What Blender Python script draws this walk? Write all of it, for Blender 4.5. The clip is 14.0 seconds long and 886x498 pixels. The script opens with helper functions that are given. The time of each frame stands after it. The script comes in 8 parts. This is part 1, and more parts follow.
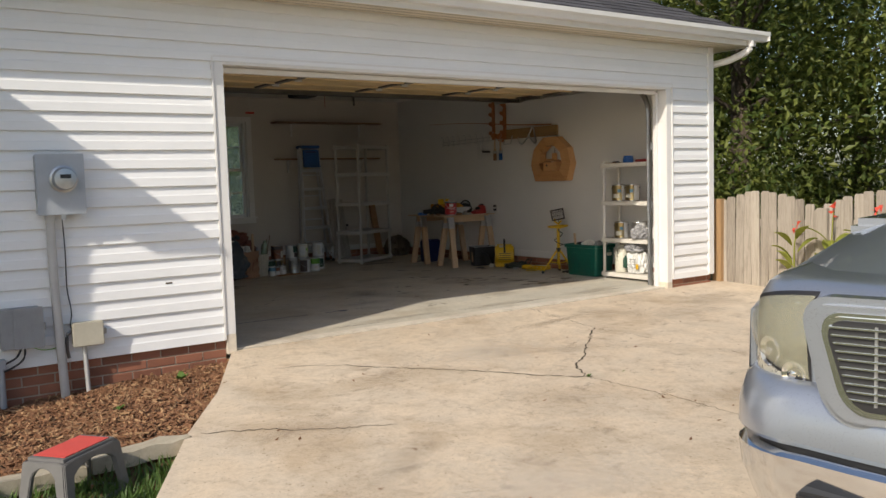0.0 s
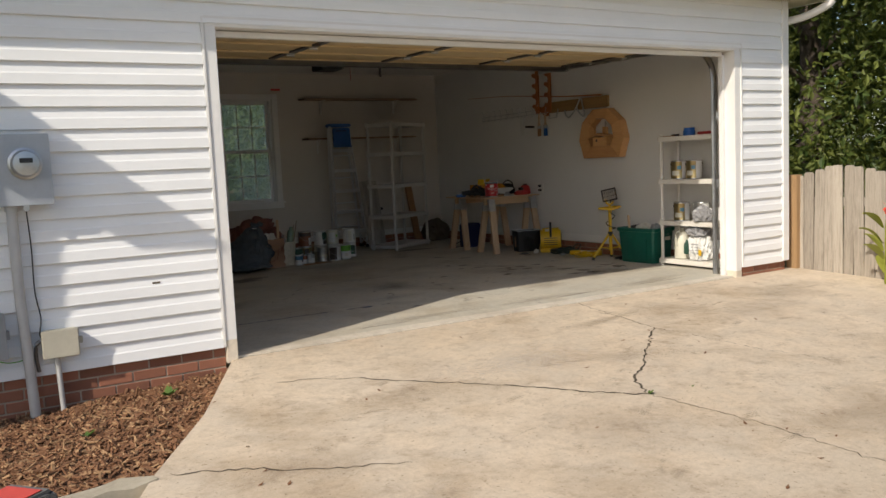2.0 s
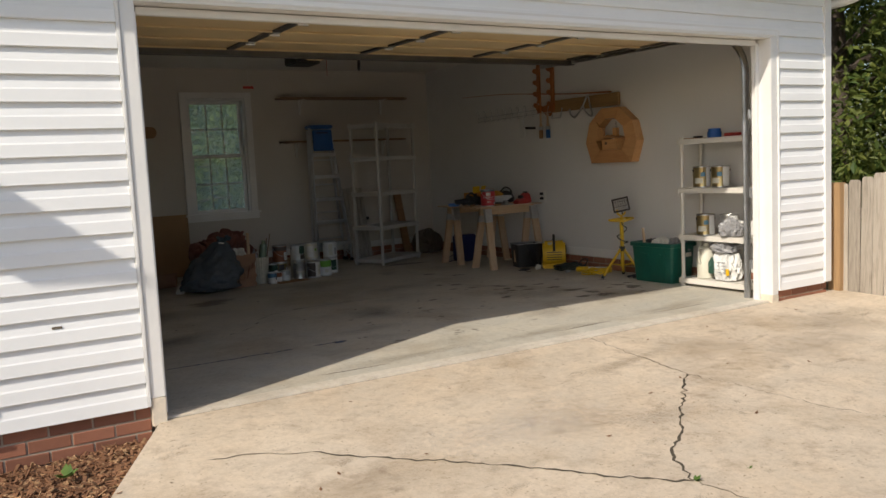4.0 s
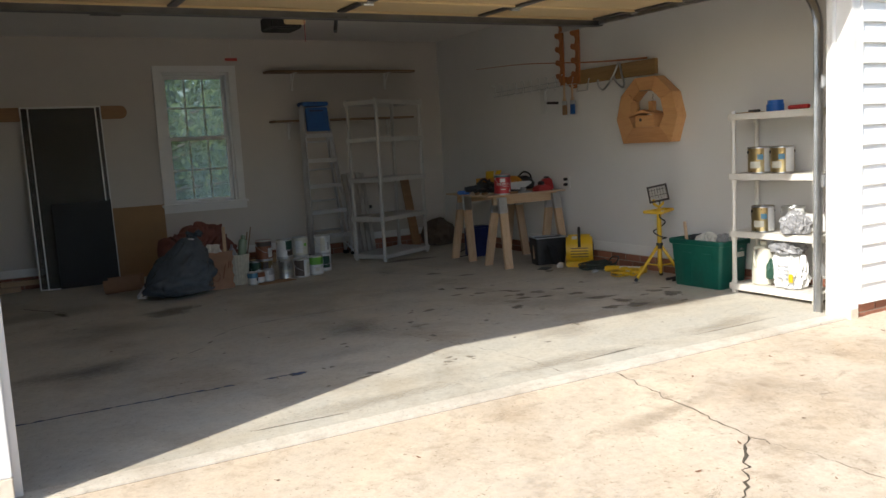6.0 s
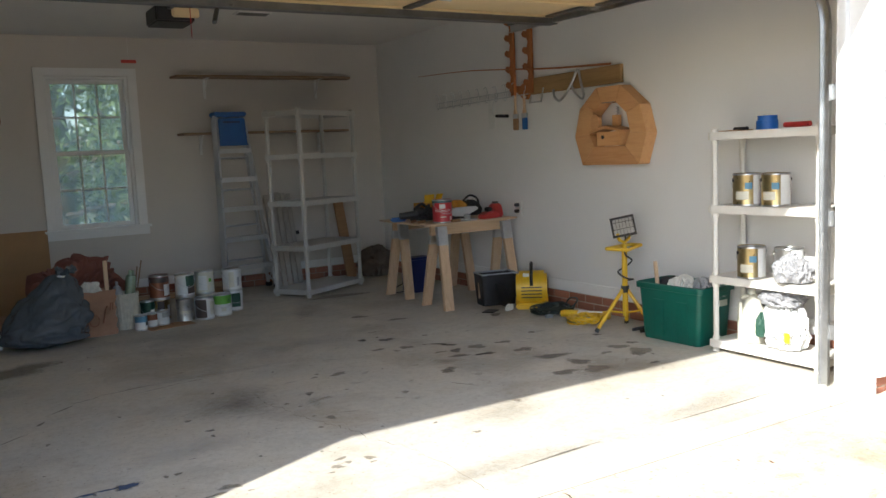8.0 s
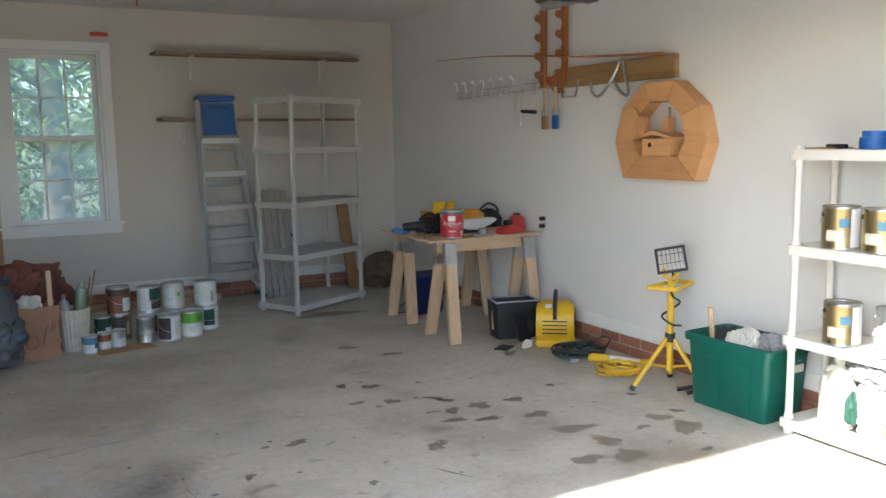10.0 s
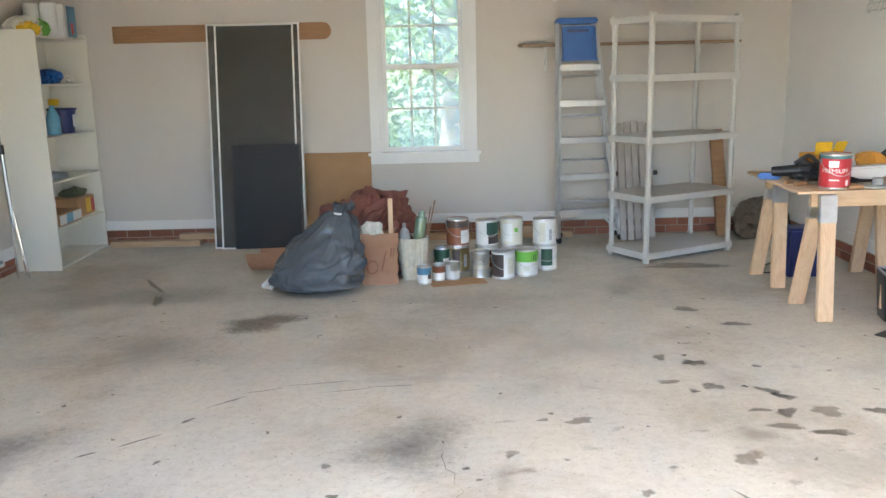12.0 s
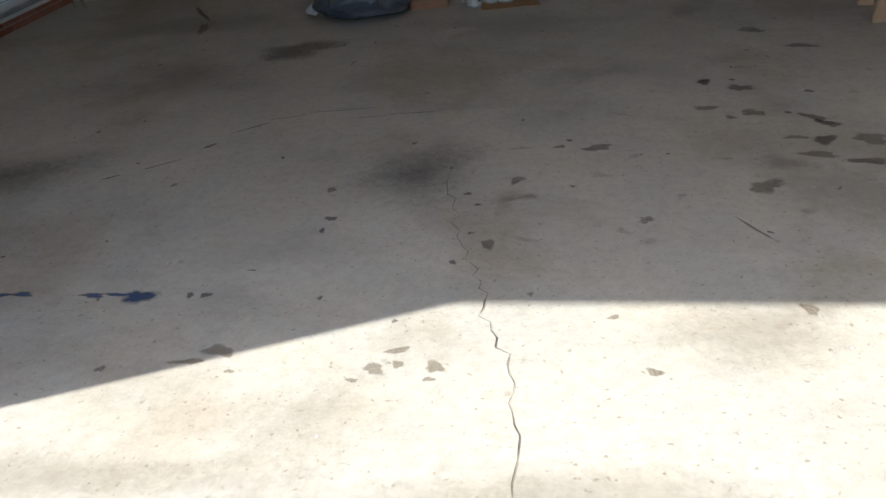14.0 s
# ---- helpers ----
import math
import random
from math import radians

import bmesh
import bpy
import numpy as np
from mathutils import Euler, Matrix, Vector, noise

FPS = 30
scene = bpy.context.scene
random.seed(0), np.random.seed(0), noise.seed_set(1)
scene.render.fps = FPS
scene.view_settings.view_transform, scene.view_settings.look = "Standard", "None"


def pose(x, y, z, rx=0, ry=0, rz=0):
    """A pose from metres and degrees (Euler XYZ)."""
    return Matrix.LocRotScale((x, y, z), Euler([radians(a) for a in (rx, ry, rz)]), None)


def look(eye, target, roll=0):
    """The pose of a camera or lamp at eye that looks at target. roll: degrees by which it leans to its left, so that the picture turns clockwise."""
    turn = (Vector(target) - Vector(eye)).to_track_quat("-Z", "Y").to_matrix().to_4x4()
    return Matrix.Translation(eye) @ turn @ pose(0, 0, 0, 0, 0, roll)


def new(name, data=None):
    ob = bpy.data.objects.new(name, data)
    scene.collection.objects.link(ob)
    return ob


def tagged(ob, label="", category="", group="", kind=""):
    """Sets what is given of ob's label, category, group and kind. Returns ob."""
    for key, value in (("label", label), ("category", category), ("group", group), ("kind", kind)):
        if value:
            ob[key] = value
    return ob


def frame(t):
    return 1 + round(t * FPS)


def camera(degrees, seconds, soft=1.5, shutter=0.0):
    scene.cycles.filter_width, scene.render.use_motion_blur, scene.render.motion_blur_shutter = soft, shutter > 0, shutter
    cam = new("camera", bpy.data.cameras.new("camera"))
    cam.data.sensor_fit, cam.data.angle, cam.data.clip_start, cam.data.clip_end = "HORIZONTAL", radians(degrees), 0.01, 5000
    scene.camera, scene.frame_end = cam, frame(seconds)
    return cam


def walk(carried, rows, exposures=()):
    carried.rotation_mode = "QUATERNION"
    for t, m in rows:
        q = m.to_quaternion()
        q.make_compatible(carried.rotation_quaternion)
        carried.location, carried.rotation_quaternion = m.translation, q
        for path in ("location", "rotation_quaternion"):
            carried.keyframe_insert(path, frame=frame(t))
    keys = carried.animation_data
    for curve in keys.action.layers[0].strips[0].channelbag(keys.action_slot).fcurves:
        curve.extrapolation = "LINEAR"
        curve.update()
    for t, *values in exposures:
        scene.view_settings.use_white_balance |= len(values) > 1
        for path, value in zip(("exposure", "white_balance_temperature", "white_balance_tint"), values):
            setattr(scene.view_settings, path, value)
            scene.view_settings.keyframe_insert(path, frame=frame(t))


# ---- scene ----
cam = camera(55.7, 14.0)

PATH = [
    (0, (-2.269, -6.075, 1.222), (-1.135, -4.435, 1.061), -1.7),
    (0.5, (-2.181, -5.964, 1.18), (-1.147, -4.264, 0.974), -1.5),
    (1, (-2.051, -5.71, 1.196), (-1.043, -3.998, 0.958), -1.9),
    (1.5, (-1.879, -5.526, 1.214), (-0.871, -3.814, 0.977), -1.9),
    (2, (-1.638, -5.358, 1.211), (-0.605, -3.657, 1.006), -2.6),
    (2.2, (-1.566, -5.268, 1.204), (-0.507, -3.581, 1.028), -3.0),
    (4.3, (-0.828, -4.289, 1.254), (0.195, -2.584, 1.045), -2.6),
    (4.5, (-0.727, -4.195, 1.221), (0.265, -2.471, 1.006), -2.4),
    (5, (-0.494, -3.871, 1.245), (0.492, -2.145, 1.027), -2.6),
    (5.5, (-0.241, -3.647, 1.226), (0.72, -1.91, 0.983), -3.1),
    (6, (-0.011, -3.429, 1.258), (0.948, -1.691, 1.013), -3.1),
    (6.5, (0.202, -3.148, 1.293), (1.181, -1.42, 1.055), -3.1),
    (7, (0.409, -2.911, 1.316), (1.435, -1.209, 1.094), -2.6),
    (7.5, (0.68, -2.686, 1.308), (1.703, -0.982, 1.084), -2.6),
    (8, (0.931, -2.469, 1.31), (1.955, -0.765, 1.088), -2.6),
    (8.2, (1.016, -2.345, 1.338), (2.048, -0.648, 1.11), -2.6),
    (10.3, (1.786, -1.463, 1.48), (2.722, 0.285, 1.214), -0.6),
    (10.5, (1.815, -1.409, 1.498), (2.74, 0.344, 1.234), -0.5),
    (11, (2.021, -1.275, 1.482), (2.59, 0.629, 1.253), -3.2),
    (11.5, (2.206, -1.184, 1.445), (2.404, 0.774, 1.093), -1.6),
    (12, (2.383, -1.052, 1.433), (2.392, 0.905, 1.021), -1.3),
    (12.5, (2.541, -0.95, 1.427), (2.473, 0.981, 0.912), -1.5),
    (13, (2.686, -0.949, 1.416), (2.467, 0.919, 0.737), -3.6),
    (13.5, (2.759, -0.962, 1.383), (2.513, 0.866, 0.611), -3.1),
    (14, (2.762, -0.948, 1.347), (2.508, 0.773, 0.361), -4.4),
]
walk(cam, [(t, look(eye, target, roll)) for t, eye, target, roll in PATH],
     [(0, -0.05, 6500, 10), (2.2, -0.06, 6500, 10), (4.5, 0.02, 6450, 10), (5.5, 0.50, 6150, 9), (7.0, 0.92, 5820, 8), (8.2, 1.40, 5700, 7), (10.3, 2.45, 5500, 6), (11.0, 3.2, 5600, 7), (12, 3.46, 5800, 8), (12.5, 3.56, 5800, 8), (13.0, 3.14, 5850, 8), (13.6, 2.68, 5850, 8), (14, 1.12, 5650, 8)])

TRUCK_X, TRUCK_Y, TRUCK_R = 0.10, -5.37, 14.0

# ---- light ----
SUN = Vector((2.27, 1.0, -1.80)).normalized()
world = bpy.data.worlds.new("sky")
scene.world = world
world.use_nodes = True
wn = world.node_tree.nodes
sky = wn.new("ShaderNodeTexSky")
sky.sky_type, sky.sun_disc = "NISHITA", False
sky.sun_elevation = math.asin(-SUN.z)
sky.sun_rotation = math.atan2(-SUN.x, -SUN.y)
sky.air_density, sky.dust_density = 1.0, 1.6
wn["Background"].inputs[1].default_value = 0.14
world.node_tree.links.new(sky.outputs[0], wn["Background"].inputs[0])
sun_data = bpy.data.lights.new("sun", "SUN")
sun_data.energy, sun_data.angle, sun_data.color = 4.2, radians(0.6), (1.0, 0.91, 0.78)
sun = new("sun", sun_data)
sun.matrix_world = look((0, 0, 30), Vector((0, 0, 30)) + SUN)

# ---- materials ----


def tree(name):
    m = bpy.data.materials.new(name)
    m.use_nodes = True
    return m, m.node_tree.nodes, m.node_tree.links, m.node_tree.nodes["Principled BSDF"]


def noise_node(n, l, coord, scale, detail=5.0, rough=0.6, dist=0.0):
    k = n.new("ShaderNodeTexNoise")
    k.inputs["Scale"].default_value, k.inputs["Detail"].default_value = scale, detail
    k.inputs["Roughness"].default_value, k.inputs["Distortion"].default_value = rough, dist
    l.new(coord, k.inputs["Vector"])
    return k.outputs["Fac"]


def ramp(n, l, fac, stops):
    k = n.new("ShaderNodeValToRGB")
    e = k.color_ramp.elements
    for i, (p, c) in enumerate(stops):
        el = e[i] if i < 2 else e.new(p)
        el.position = p
        el.color = (*c, 1) if len(c) == 3 else c
    l.new(fac, k.inputs[0])
    return k.outputs[0]


def mixed(n, l, fac, a, b, blend="MIX"):
    k = n.new("ShaderNodeMix")
    k.data_type, k.blend_type = "RGBA", blend
    for sock, v in ((k.inputs[0], fac), (k.inputs[6], a), (k.inputs[7], b)):
        if isinstance(v, (int, float)):
            sock.default_value = v
        elif isinstance(v, tuple):
            sock.default_value = (*v, 1)
        else:
            l.new(v, sock)
    return k.outputs[2]


def mat(name, col, rough=0.6, metal=0.0, var=0.18, scale=3.0, fine=60.0, bump=0.15, dist=0.002, stretch=(1, 1, 1), dark=None, rnd=0.0, clear=0.0, space="Object"):
    """A surface of one base colour with broad blotches, fine grain, relief and uneven gloss."""
    m, n, l, b = tree(name)
    tc = n.new("ShaderNodeTexCoord")
    mp = n.new("ShaderNodeMapping")
    mp.inputs["Scale"].default_value = stretch
    l.new(tc.outputs[space], mp.inputs[0])
    v = mp.outputs[0]
    broad, grain = noise_node(n, l, v, scale, 4), noise_node(n, l, v, fine, 6, 0.7)
    lo = dark or tuple(c * (1 - var) for c in col)
    hi = tuple(min(1, c * (1 + var * 0.6)) for c in col)
    c1 = ramp(n, l, broad, [(0.3, lo), (0.7, hi)])
    c2 = mixed(n, l, 0.35 * min(1, var * 3), c1, ramp(n, l, grain, [(0.3, tuple(c * 0.6 for c in col)), (0.7, hi)]))
    if rnd:
        oi = n.new("ShaderNodeObjectInfo")
        c2 = mixed(n, l, rnd, c2, ramp(n, l, oi.outputs["Random"], [(0, tuple(c * 0.45 for c in col)), (1, tuple(min(1, c * 1.5) for c in col))]))
    l.new(c2, b.inputs["Base Color"])
    mr = n.new("ShaderNodeMapRange")
    mr.inputs[3].default_value, mr.inputs[4].default_value = max(0.04, rough - 0.1), min(1, rough + 0.1)
    l.new(grain, mr.inputs[0])
    l.new(mr.outputs[0], b.inputs["Roughness"])
    b.inputs["Metallic"].default_value = metal
    b.inputs["Coat Weight"].default_value = clear
    if bump:
        k = n.new("ShaderNodeBump")
        k.inputs["Strength"].default_value, k.inputs["Distance"].default_value = bump, dist
        l.new(grain, k.inputs["Height"])
        l.new(k.outputs[0], b.inputs["Normal"])
    return m


def wood(name, light, darkc, grain=14.0, axis=0, rough=0.6, rnd=0.0):
    """Wood with grain lines that run along one axis."""
    m, n, l, b = tree(name)
    tc = n.new("ShaderNodeTexCoord")
    mp = n.new("ShaderNodeMapping")
    s = [grain, grain, grain]
    s[axis] = grain * 0.07
    mp.inputs["Scale"].default_value = s
    oi = n.new("ShaderNodeObjectInfo")
    add = n.new("ShaderNodeVectorMath")
    add.operation = "ADD"
    l.new(tc.outputs["Object"], add.inputs[0])
    l.new(oi.outputs["Random"], add.inputs[1])
    l.new(add.outputs[0], mp.inputs[0])
    g = noise_node(n, l, mp.outputs[0], 2.2, 6, 0.65, 1.2)
    f = noise_node(n, l, mp.outputs[0], 14, 4, 0.7)
    c = ramp(n, l, g, [(0.3, darkc), (0.55, light), (0.8, tuple(x * 0.85 for x in light))])
    c = mixed(n, l, 0.3, c, ramp(n, l, f, [(0.35, darkc), (0.65, light)]))
    if rnd:
        c = mixed(n, l, rnd, c, ramp(n, l, oi.outputs["Random"], [(0, darkc), (1, tuple(min(1, x * 1.2) for x in light))]))
    l.new(c, b.inputs["Base Color"])
    b.inputs["Roughness"].default_value = rough
    k = n.new("ShaderNodeBump")
    k.inputs["Strength"].default_value, k.inputs["Distance"].default_value = 0.25, 0.002
    l.new(f, k.inputs["Height"])
    l.new(k.outputs[0], b.inputs["Normal"])
    return m


def concrete(name, base, warm, grey, dirt, blotch):
    """Old slab: broad tone drift, trowelled patches, grime blotches, pits and grit."""
    m, n, l, b = tree(name)
    tc = n.new("ShaderNodeTexCoord")
    v = tc.outputs["Object"]
    broad = noise_node(n, l, v, 0.55, 5, 0.6, 0.6)
    mid = noise_node(n, l, v, 2.6, 6, 0.65, 0.5)
    blot = noise_node(n, l, v, 7.0, 6, 0.7, 0.3)
    grain = noise_node(n, l, v, 90, 5, 0.75)
    c = ramp(n, l, broad, [(0.35, warm), (0.65, base)])
    c = mixed(n, l, ramp(n, l, mid, [(0.40, (0, 0, 0)), (0.62, (0.9, 0.9, 0.9))]), c, grey)
    c = mixed(n, l, ramp(n, l, blot, [(0.52, (0, 0, 0)), (0.72, (blotch, blotch, blotch))]), c, dirt)
    c = mixed(n, l, 0.25, c, ramp(n, l, grain, [(0.3, tuple(x * 0.65 for x in base)), (0.7, tuple(min(1, x * 1.25) for x in base))]))
    speck = noise_node(n, l, v, 24, 6, 0.75)
    c = mixed(n, l, 1.0, c, ramp(n, l, speck, [(0.34, (0.87, 0.855, 0.83)), (0.55, (1, 1, 1))]), "MULTIPLY")
    patch = noise_node(n, l, v, 1.1, 8, 0.62, 0.2)
    c = mixed(n, l, 1.0, c, ramp(n, l, patch, [(0.36, (0.80, 0.765, 0.715)), (0.50, (1, 1, 1)), (0.70, (1.0, 0.985, 0.96))]), "MULTIPLY")
    pits = noise_node(n, l, v, 46, 3, 0.6)
    c = mixed(n, l, 1.0, c, ramp(n, l, pits, [(0.30, (0.62, 0.58, 0.52)), (0.37, (1, 1, 1))]), "MULTIPLY")
    spots = n.new("ShaderNodeTexVoronoi")
    spots.inputs["Scale"].default_value = 9.0
    l.new(v, spots.inputs["Vector"])
    pick = n.new("ShaderNodeSeparateColor")
    l.new(spots.outputs["Color"], pick.inputs[0])
    near = ramp(n, l, spots.outputs["Distance"], [(0.05, (1, 1, 1)), (0.12, (0, 0, 0))])
    some = ramp(n, l, pick.outputs[0], [(0.86, (0, 0, 0)), (0.9, (0.6, 0.6, 0.6))])
    c = mixed(n, l, mixed(n, l, 1.0, near, some, "MULTIPLY"), c, dirt)
    l.new(c, b.inputs["Base Color"])
    mr = n.new("ShaderNodeMapRange")
    mr.inputs[3].default_value, mr.inputs[4].default_value = 0.55, 0.9
    l.new(mid, mr.inputs[0])
    l.new(mr.outputs[0], b.inputs["Roughness"])
    k = n.new("ShaderNodeBump")
    k.inputs["Strength"].default_value, k.inputs["Distance"].default_value = 0.3, 0.003
    l.new(grain, k.inputs["Height"])
    l.new(k.outputs[0], b.inputs["Normal"])
    return m


def stain_material(name, col, strength, hard=0.12):
    """A stain that fades at its ragged rim by the mesh's own radius layer."""
    m, n, l, b = tree(name)
    at = n.new("ShaderNodeAttribute")
    at.attribute_name = "radius"
    tc = n.new("ShaderNodeTexCoord")
    w = noise_node(n, l, tc.outputs["Object"], 30.0, 6, 0.7, 0.8)
    ad = n.new("ShaderNodeMath")
    ad.operation = "MULTIPLY_ADD"
    ad.inputs[1].default_value = 0.9
    l.new(w, ad.inputs[0])
    l.new(at.outputs["Fac"], ad.inputs[2])
    mr = n.new("ShaderNodeMapRange")
    mr.inputs[1].default_value, mr.inputs[2].default_value = 1.15, 1.15 - hard
    mr.inputs[3].default_value, mr.inputs[4].default_value = 0.0, strength
    l.new(ad.outputs[0], mr.inputs[0])
    b.inputs["Base Color"].default_value = (*col, 1)
    b.inputs["Roughness"].default_value = 0.7
    l.new(mr.outputs[0], b.inputs["Alpha"])
    return m


M = {}
M["slab"] = concrete("garage_concrete", (0.625, 0.59, 0.505), (0.54, 0.485, 0.385), (0.50, 0.48, 0.42), (0.37, 0.32, 0.25), 0.35)
M["drive"] = concrete("driveway_concrete", (0.715, 0.605, 0.47), (0.63, 0.505, 0.365), (0.575, 0.49, 0.385), (0.36, 0.27, 0.185), 0.8)
M["lip"] = concrete("threshold_concrete", (0.73, 0.68, 0.59), (0.68, 0.61, 0.50), (0.64, 0.59, 0.51), (0.44, 0.37, 0.28), 0.8)
M["siding"] = mat("vinyl_siding", (0.86, 0.865, 0.865), 0.45, var=0.04, scale=1.2, fine=30, bump=0.05)
M["trim"] = mat("white_trim", (0.80, 0.79, 0.77), 0.4, var=0.06, scale=2, fine=40, bump=0.05)
M["trim_dirty"] = mat("stained_trim", (0.74, 0.66, 0.54), 0.55, var=0.2, scale=6, fine=50)
M["soffit"] = mat("vinyl_soffit", (0.62, 0.56, 0.45), 0.5, var=0.06, scale=2, fine=40, bump=0.05)
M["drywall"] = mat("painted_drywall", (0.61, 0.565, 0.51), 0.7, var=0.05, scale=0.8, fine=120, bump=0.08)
# the east wall's base colour, lighter and more neutral than the other walls'
M["drywall_pale"] = mat("pale_drywall", (0.75, 0.74, 0.725), 0.65, var=0.05, scale=0.8, fine=120, bump=0.08)
M["ceiling"] = mat("ceiling_paint", (0.80, 0.775, 0.735), 0.8, var=0.05, scale=0.8, fine=120, bump=0.15)
M["brick"] = mat("red_brick", (0.30, 0.125, 0.075), 0.85, var=0.3, scale=9, fine=120, bump=0.5, dist=0.003, rnd=0.45)
M["mortar"] = mat("mortar", (0.40, 0.33, 0.26), 0.9, var=0.2, scale=8, fine=150, bump=0.5)
M["shingle"] = mat("asphalt_shingle", (0.075, 0.072, 0.078), 0.9, var=0.35, scale=5, fine=220, bump=0.6, rnd=0.4)
M["ground"] = mat("soil_and_turf", (0.12, 0.13, 0.05), 0.95, var=0.5, scale=2, fine=40, bump=0.6, dist=0.02, dark=(0.07, 0.06, 0.035))
M["mulch"] = mat("bark_mulch", (0.15, 0.075, 0.038), 0.9, var=0.5, scale=9, fine=60, bump=0.8, dist=0.015)
M["chip"] = mat("bark_chip", (0.20, 0.095, 0.045), 0.85, var=0.4, scale=20, fine=90, bump=0.4)
M["chip_pale"] = mat("pale_bark_chip", (0.36, 0.215, 0.11), 0.85, var=0.3, scale=20, fine=90, bump=0.4)
M["dark"] = mat("dark_joint", (0.17, 0.14, 0.105), 0.9, var=0.3, scale=10, fine=80)
M["crack"] = mat("crack_dirt", (0.10, 0.08, 0.055), 0.95, var=0.4, scale=10, fine=80)
M["oil"] = stain_material("oil_stain", (0.155, 0.13, 0.10), 0.58, 0.2)
M["fleck"] = stain_material("paint_fleck", (0.80, 0.78, 0.73), 0.85, 0.3)
M["haze"] = stain_material("faint_rust_stain", (0.26, 0.20, 0.13), 0.22, 0.5)
M["spill"] = stain_material("old_oil_spill", (0.17, 0.14, 0.10), 0.50, 0.35)
M["smudge"] = stain_material("tyre_smudge", (0.11, 0.10, 0.09), 0.55, 0.8)
M["damp"] = stain_material("rust_stain", (0.25, 0.195, 0.135), 0.48, 0.2)
M["drivestain"] = stain_material("driveway_dirt", (0.26, 0.19, 0.12), 0.18, 0.7)
M["pale"] = stain_material("pale_stain", (0.66, 0.61, 0.54), 0.30, 0.7)
M["bluepaint"] = stain_material("blue_overspray", (0.06, 0.10, 0.20), 0.8, 0.3)
M["black"] = mat("black_plastic", (0.02, 0.02, 0.022), 0.45, var=0.2, scale=8, fine=80)
M["rubber"] = mat("black_rubber", (0.025, 0.025, 0.025), 0.75, var=0.2, scale=8, fine=80)
M["steel"] = mat("galvanised_steel", (0.55, 0.56, 0.57), 0.38, 1.0, var=0.2, scale=9, fine=50, bump=0.1)
M["darksteel"] = mat("dark_steel", (0.20, 0.20, 0.205), 0.45, 0.85, var=0.25, scale=6, fine=60, bump=0.1)
M["alu"] = mat("aluminium", (0.74, 0.75, 0.76), 0.35, 0.75, var=0.1, scale=6, fine=60, bump=0.08)
M["doorpanel"] = mat("door_back_panel", (0.74, 0.58, 0.33), 0.55, var=0.12, scale=1.5, fine=40, bump=0.08)
M["greymetal"] = mat("grey_painted_metal", (0.42, 0.45, 0.49), 0.5, 0.25, var=0.12, scale=4, fine=60, bump=0.08)
M["greybox"] = mat("grey_plastic_box", (0.33, 0.34, 0.35), 0.55, var=0.15, scale=6, fine=60)
M["conduit"] = mat("grey_conduit", (0.50, 0.50, 0.49), 0.5, var=0.12, scale=5, fine=60)
M["beigebox"] = mat("beige_plastic_box", (0.50, 0.47, 0.38), 0.5, var=0.12, scale=5, fine=60)
M["pine"] = wood("pine", (0.64, 0.46, 0.29), (0.48, 0.31, 0.18), 10, 2)
M["pine_x"] = wood("pine_board", (0.58, 0.41, 0.25), (0.42, 0.27, 0.15), 10, 0)
M["pine_y"] = wood("pine_beam", (0.56, 0.36, 0.19), (0.38, 0.22, 0.11), 10, 1)
M["ply"] = wood("plywood", (0.62, 0.46, 0.30), (0.46, 0.31, 0.19), 5, 0, rnd=0.0)
M["shelfwood"] = wood("dark_shelf_wood", (0.30, 0.20, 0.115), (0.19, 0.12, 0.065), 10, 0)
M["plank"] = wood("brown_plank", (0.36, 0.205, 0.10), (0.24, 0.125, 0.055), 8, 0)
M["greywood"] = wood("weathered_grey_wood", (0.46, 0.42, 0.37), (0.30, 0.27, 0.24), 10, 2)
M["fence"] = wood("weathered_fence", (0.41, 0.365, 0.305), (0.135, 0.11, 0.085), 14, 2, 0.85, rnd=0.35)
M["fencepost"] = wood("fence_post_wood", (0.40, 0.25, 0.12), (0.24, 0.15, 0.08), 8, 2, 0.85)
M["cedar"] = wood("cedar", (0.62, 0.35, 0.15), (0.44, 0.20, 0.075), 9, 1, rnd=0.4)
M["redwood"] = wood("red_stained_wood", (0.42, 0.15, 0.045), (0.26, 0.08, 0.025), 9, 2, 0.45)
M["treated"] = wood("treated_board", (0.36, 0.225, 0.095), (0.22, 0.13, 0.05), 9, 1)
M["card"] = mat("cardboard", (0.40, 0.24, 0.12), 0.85, var=0.1, scale=4, fine=70)
M["paper"] = mat("brown_paper", (0.34, 0.19, 0.115), 0.85, var=0.18, scale=5, fine=60, bump=0.3)
M["redbrown"] = mat("red_brown_cloth", (0.185, 0.068, 0.050), 0.85, var=0.25, scale=6, fine=120, bump=0.3)
M["bag"] = mat("grey_bin_bag", (0.085, 0.10, 0.115), 0.15, var=0.2, scale=4, fine=16, bump=0.35, dist=0.008)
M["whitep"] = mat("white_plastic", (0.76, 0.75, 0.72), 0.45, var=0.08, scale=5, fine=50, bump=0.05)
M["rackp"] = mat("grey_shelf_plastic", (0.52, 0.505, 0.47), 0.55, var=0.1, scale=3, fine=50, bump=0.1)
M["shelfp"] = mat("white_shelf_plastic", (0.72, 0.69, 0.63), 0.55, var=0.12, scale=3, fine=50, bump=0.1)
M["cream"] = mat("cream_painted_board", (0.74, 0.71, 0.62), 0.5, var=0.05, scale=2, fine=50, bump=0.05)
M["green"] = mat("green_plastic", (0.008, 0.105, 0.075), 0.4, var=0.2, scale=5, fine=40, bump=0.08)
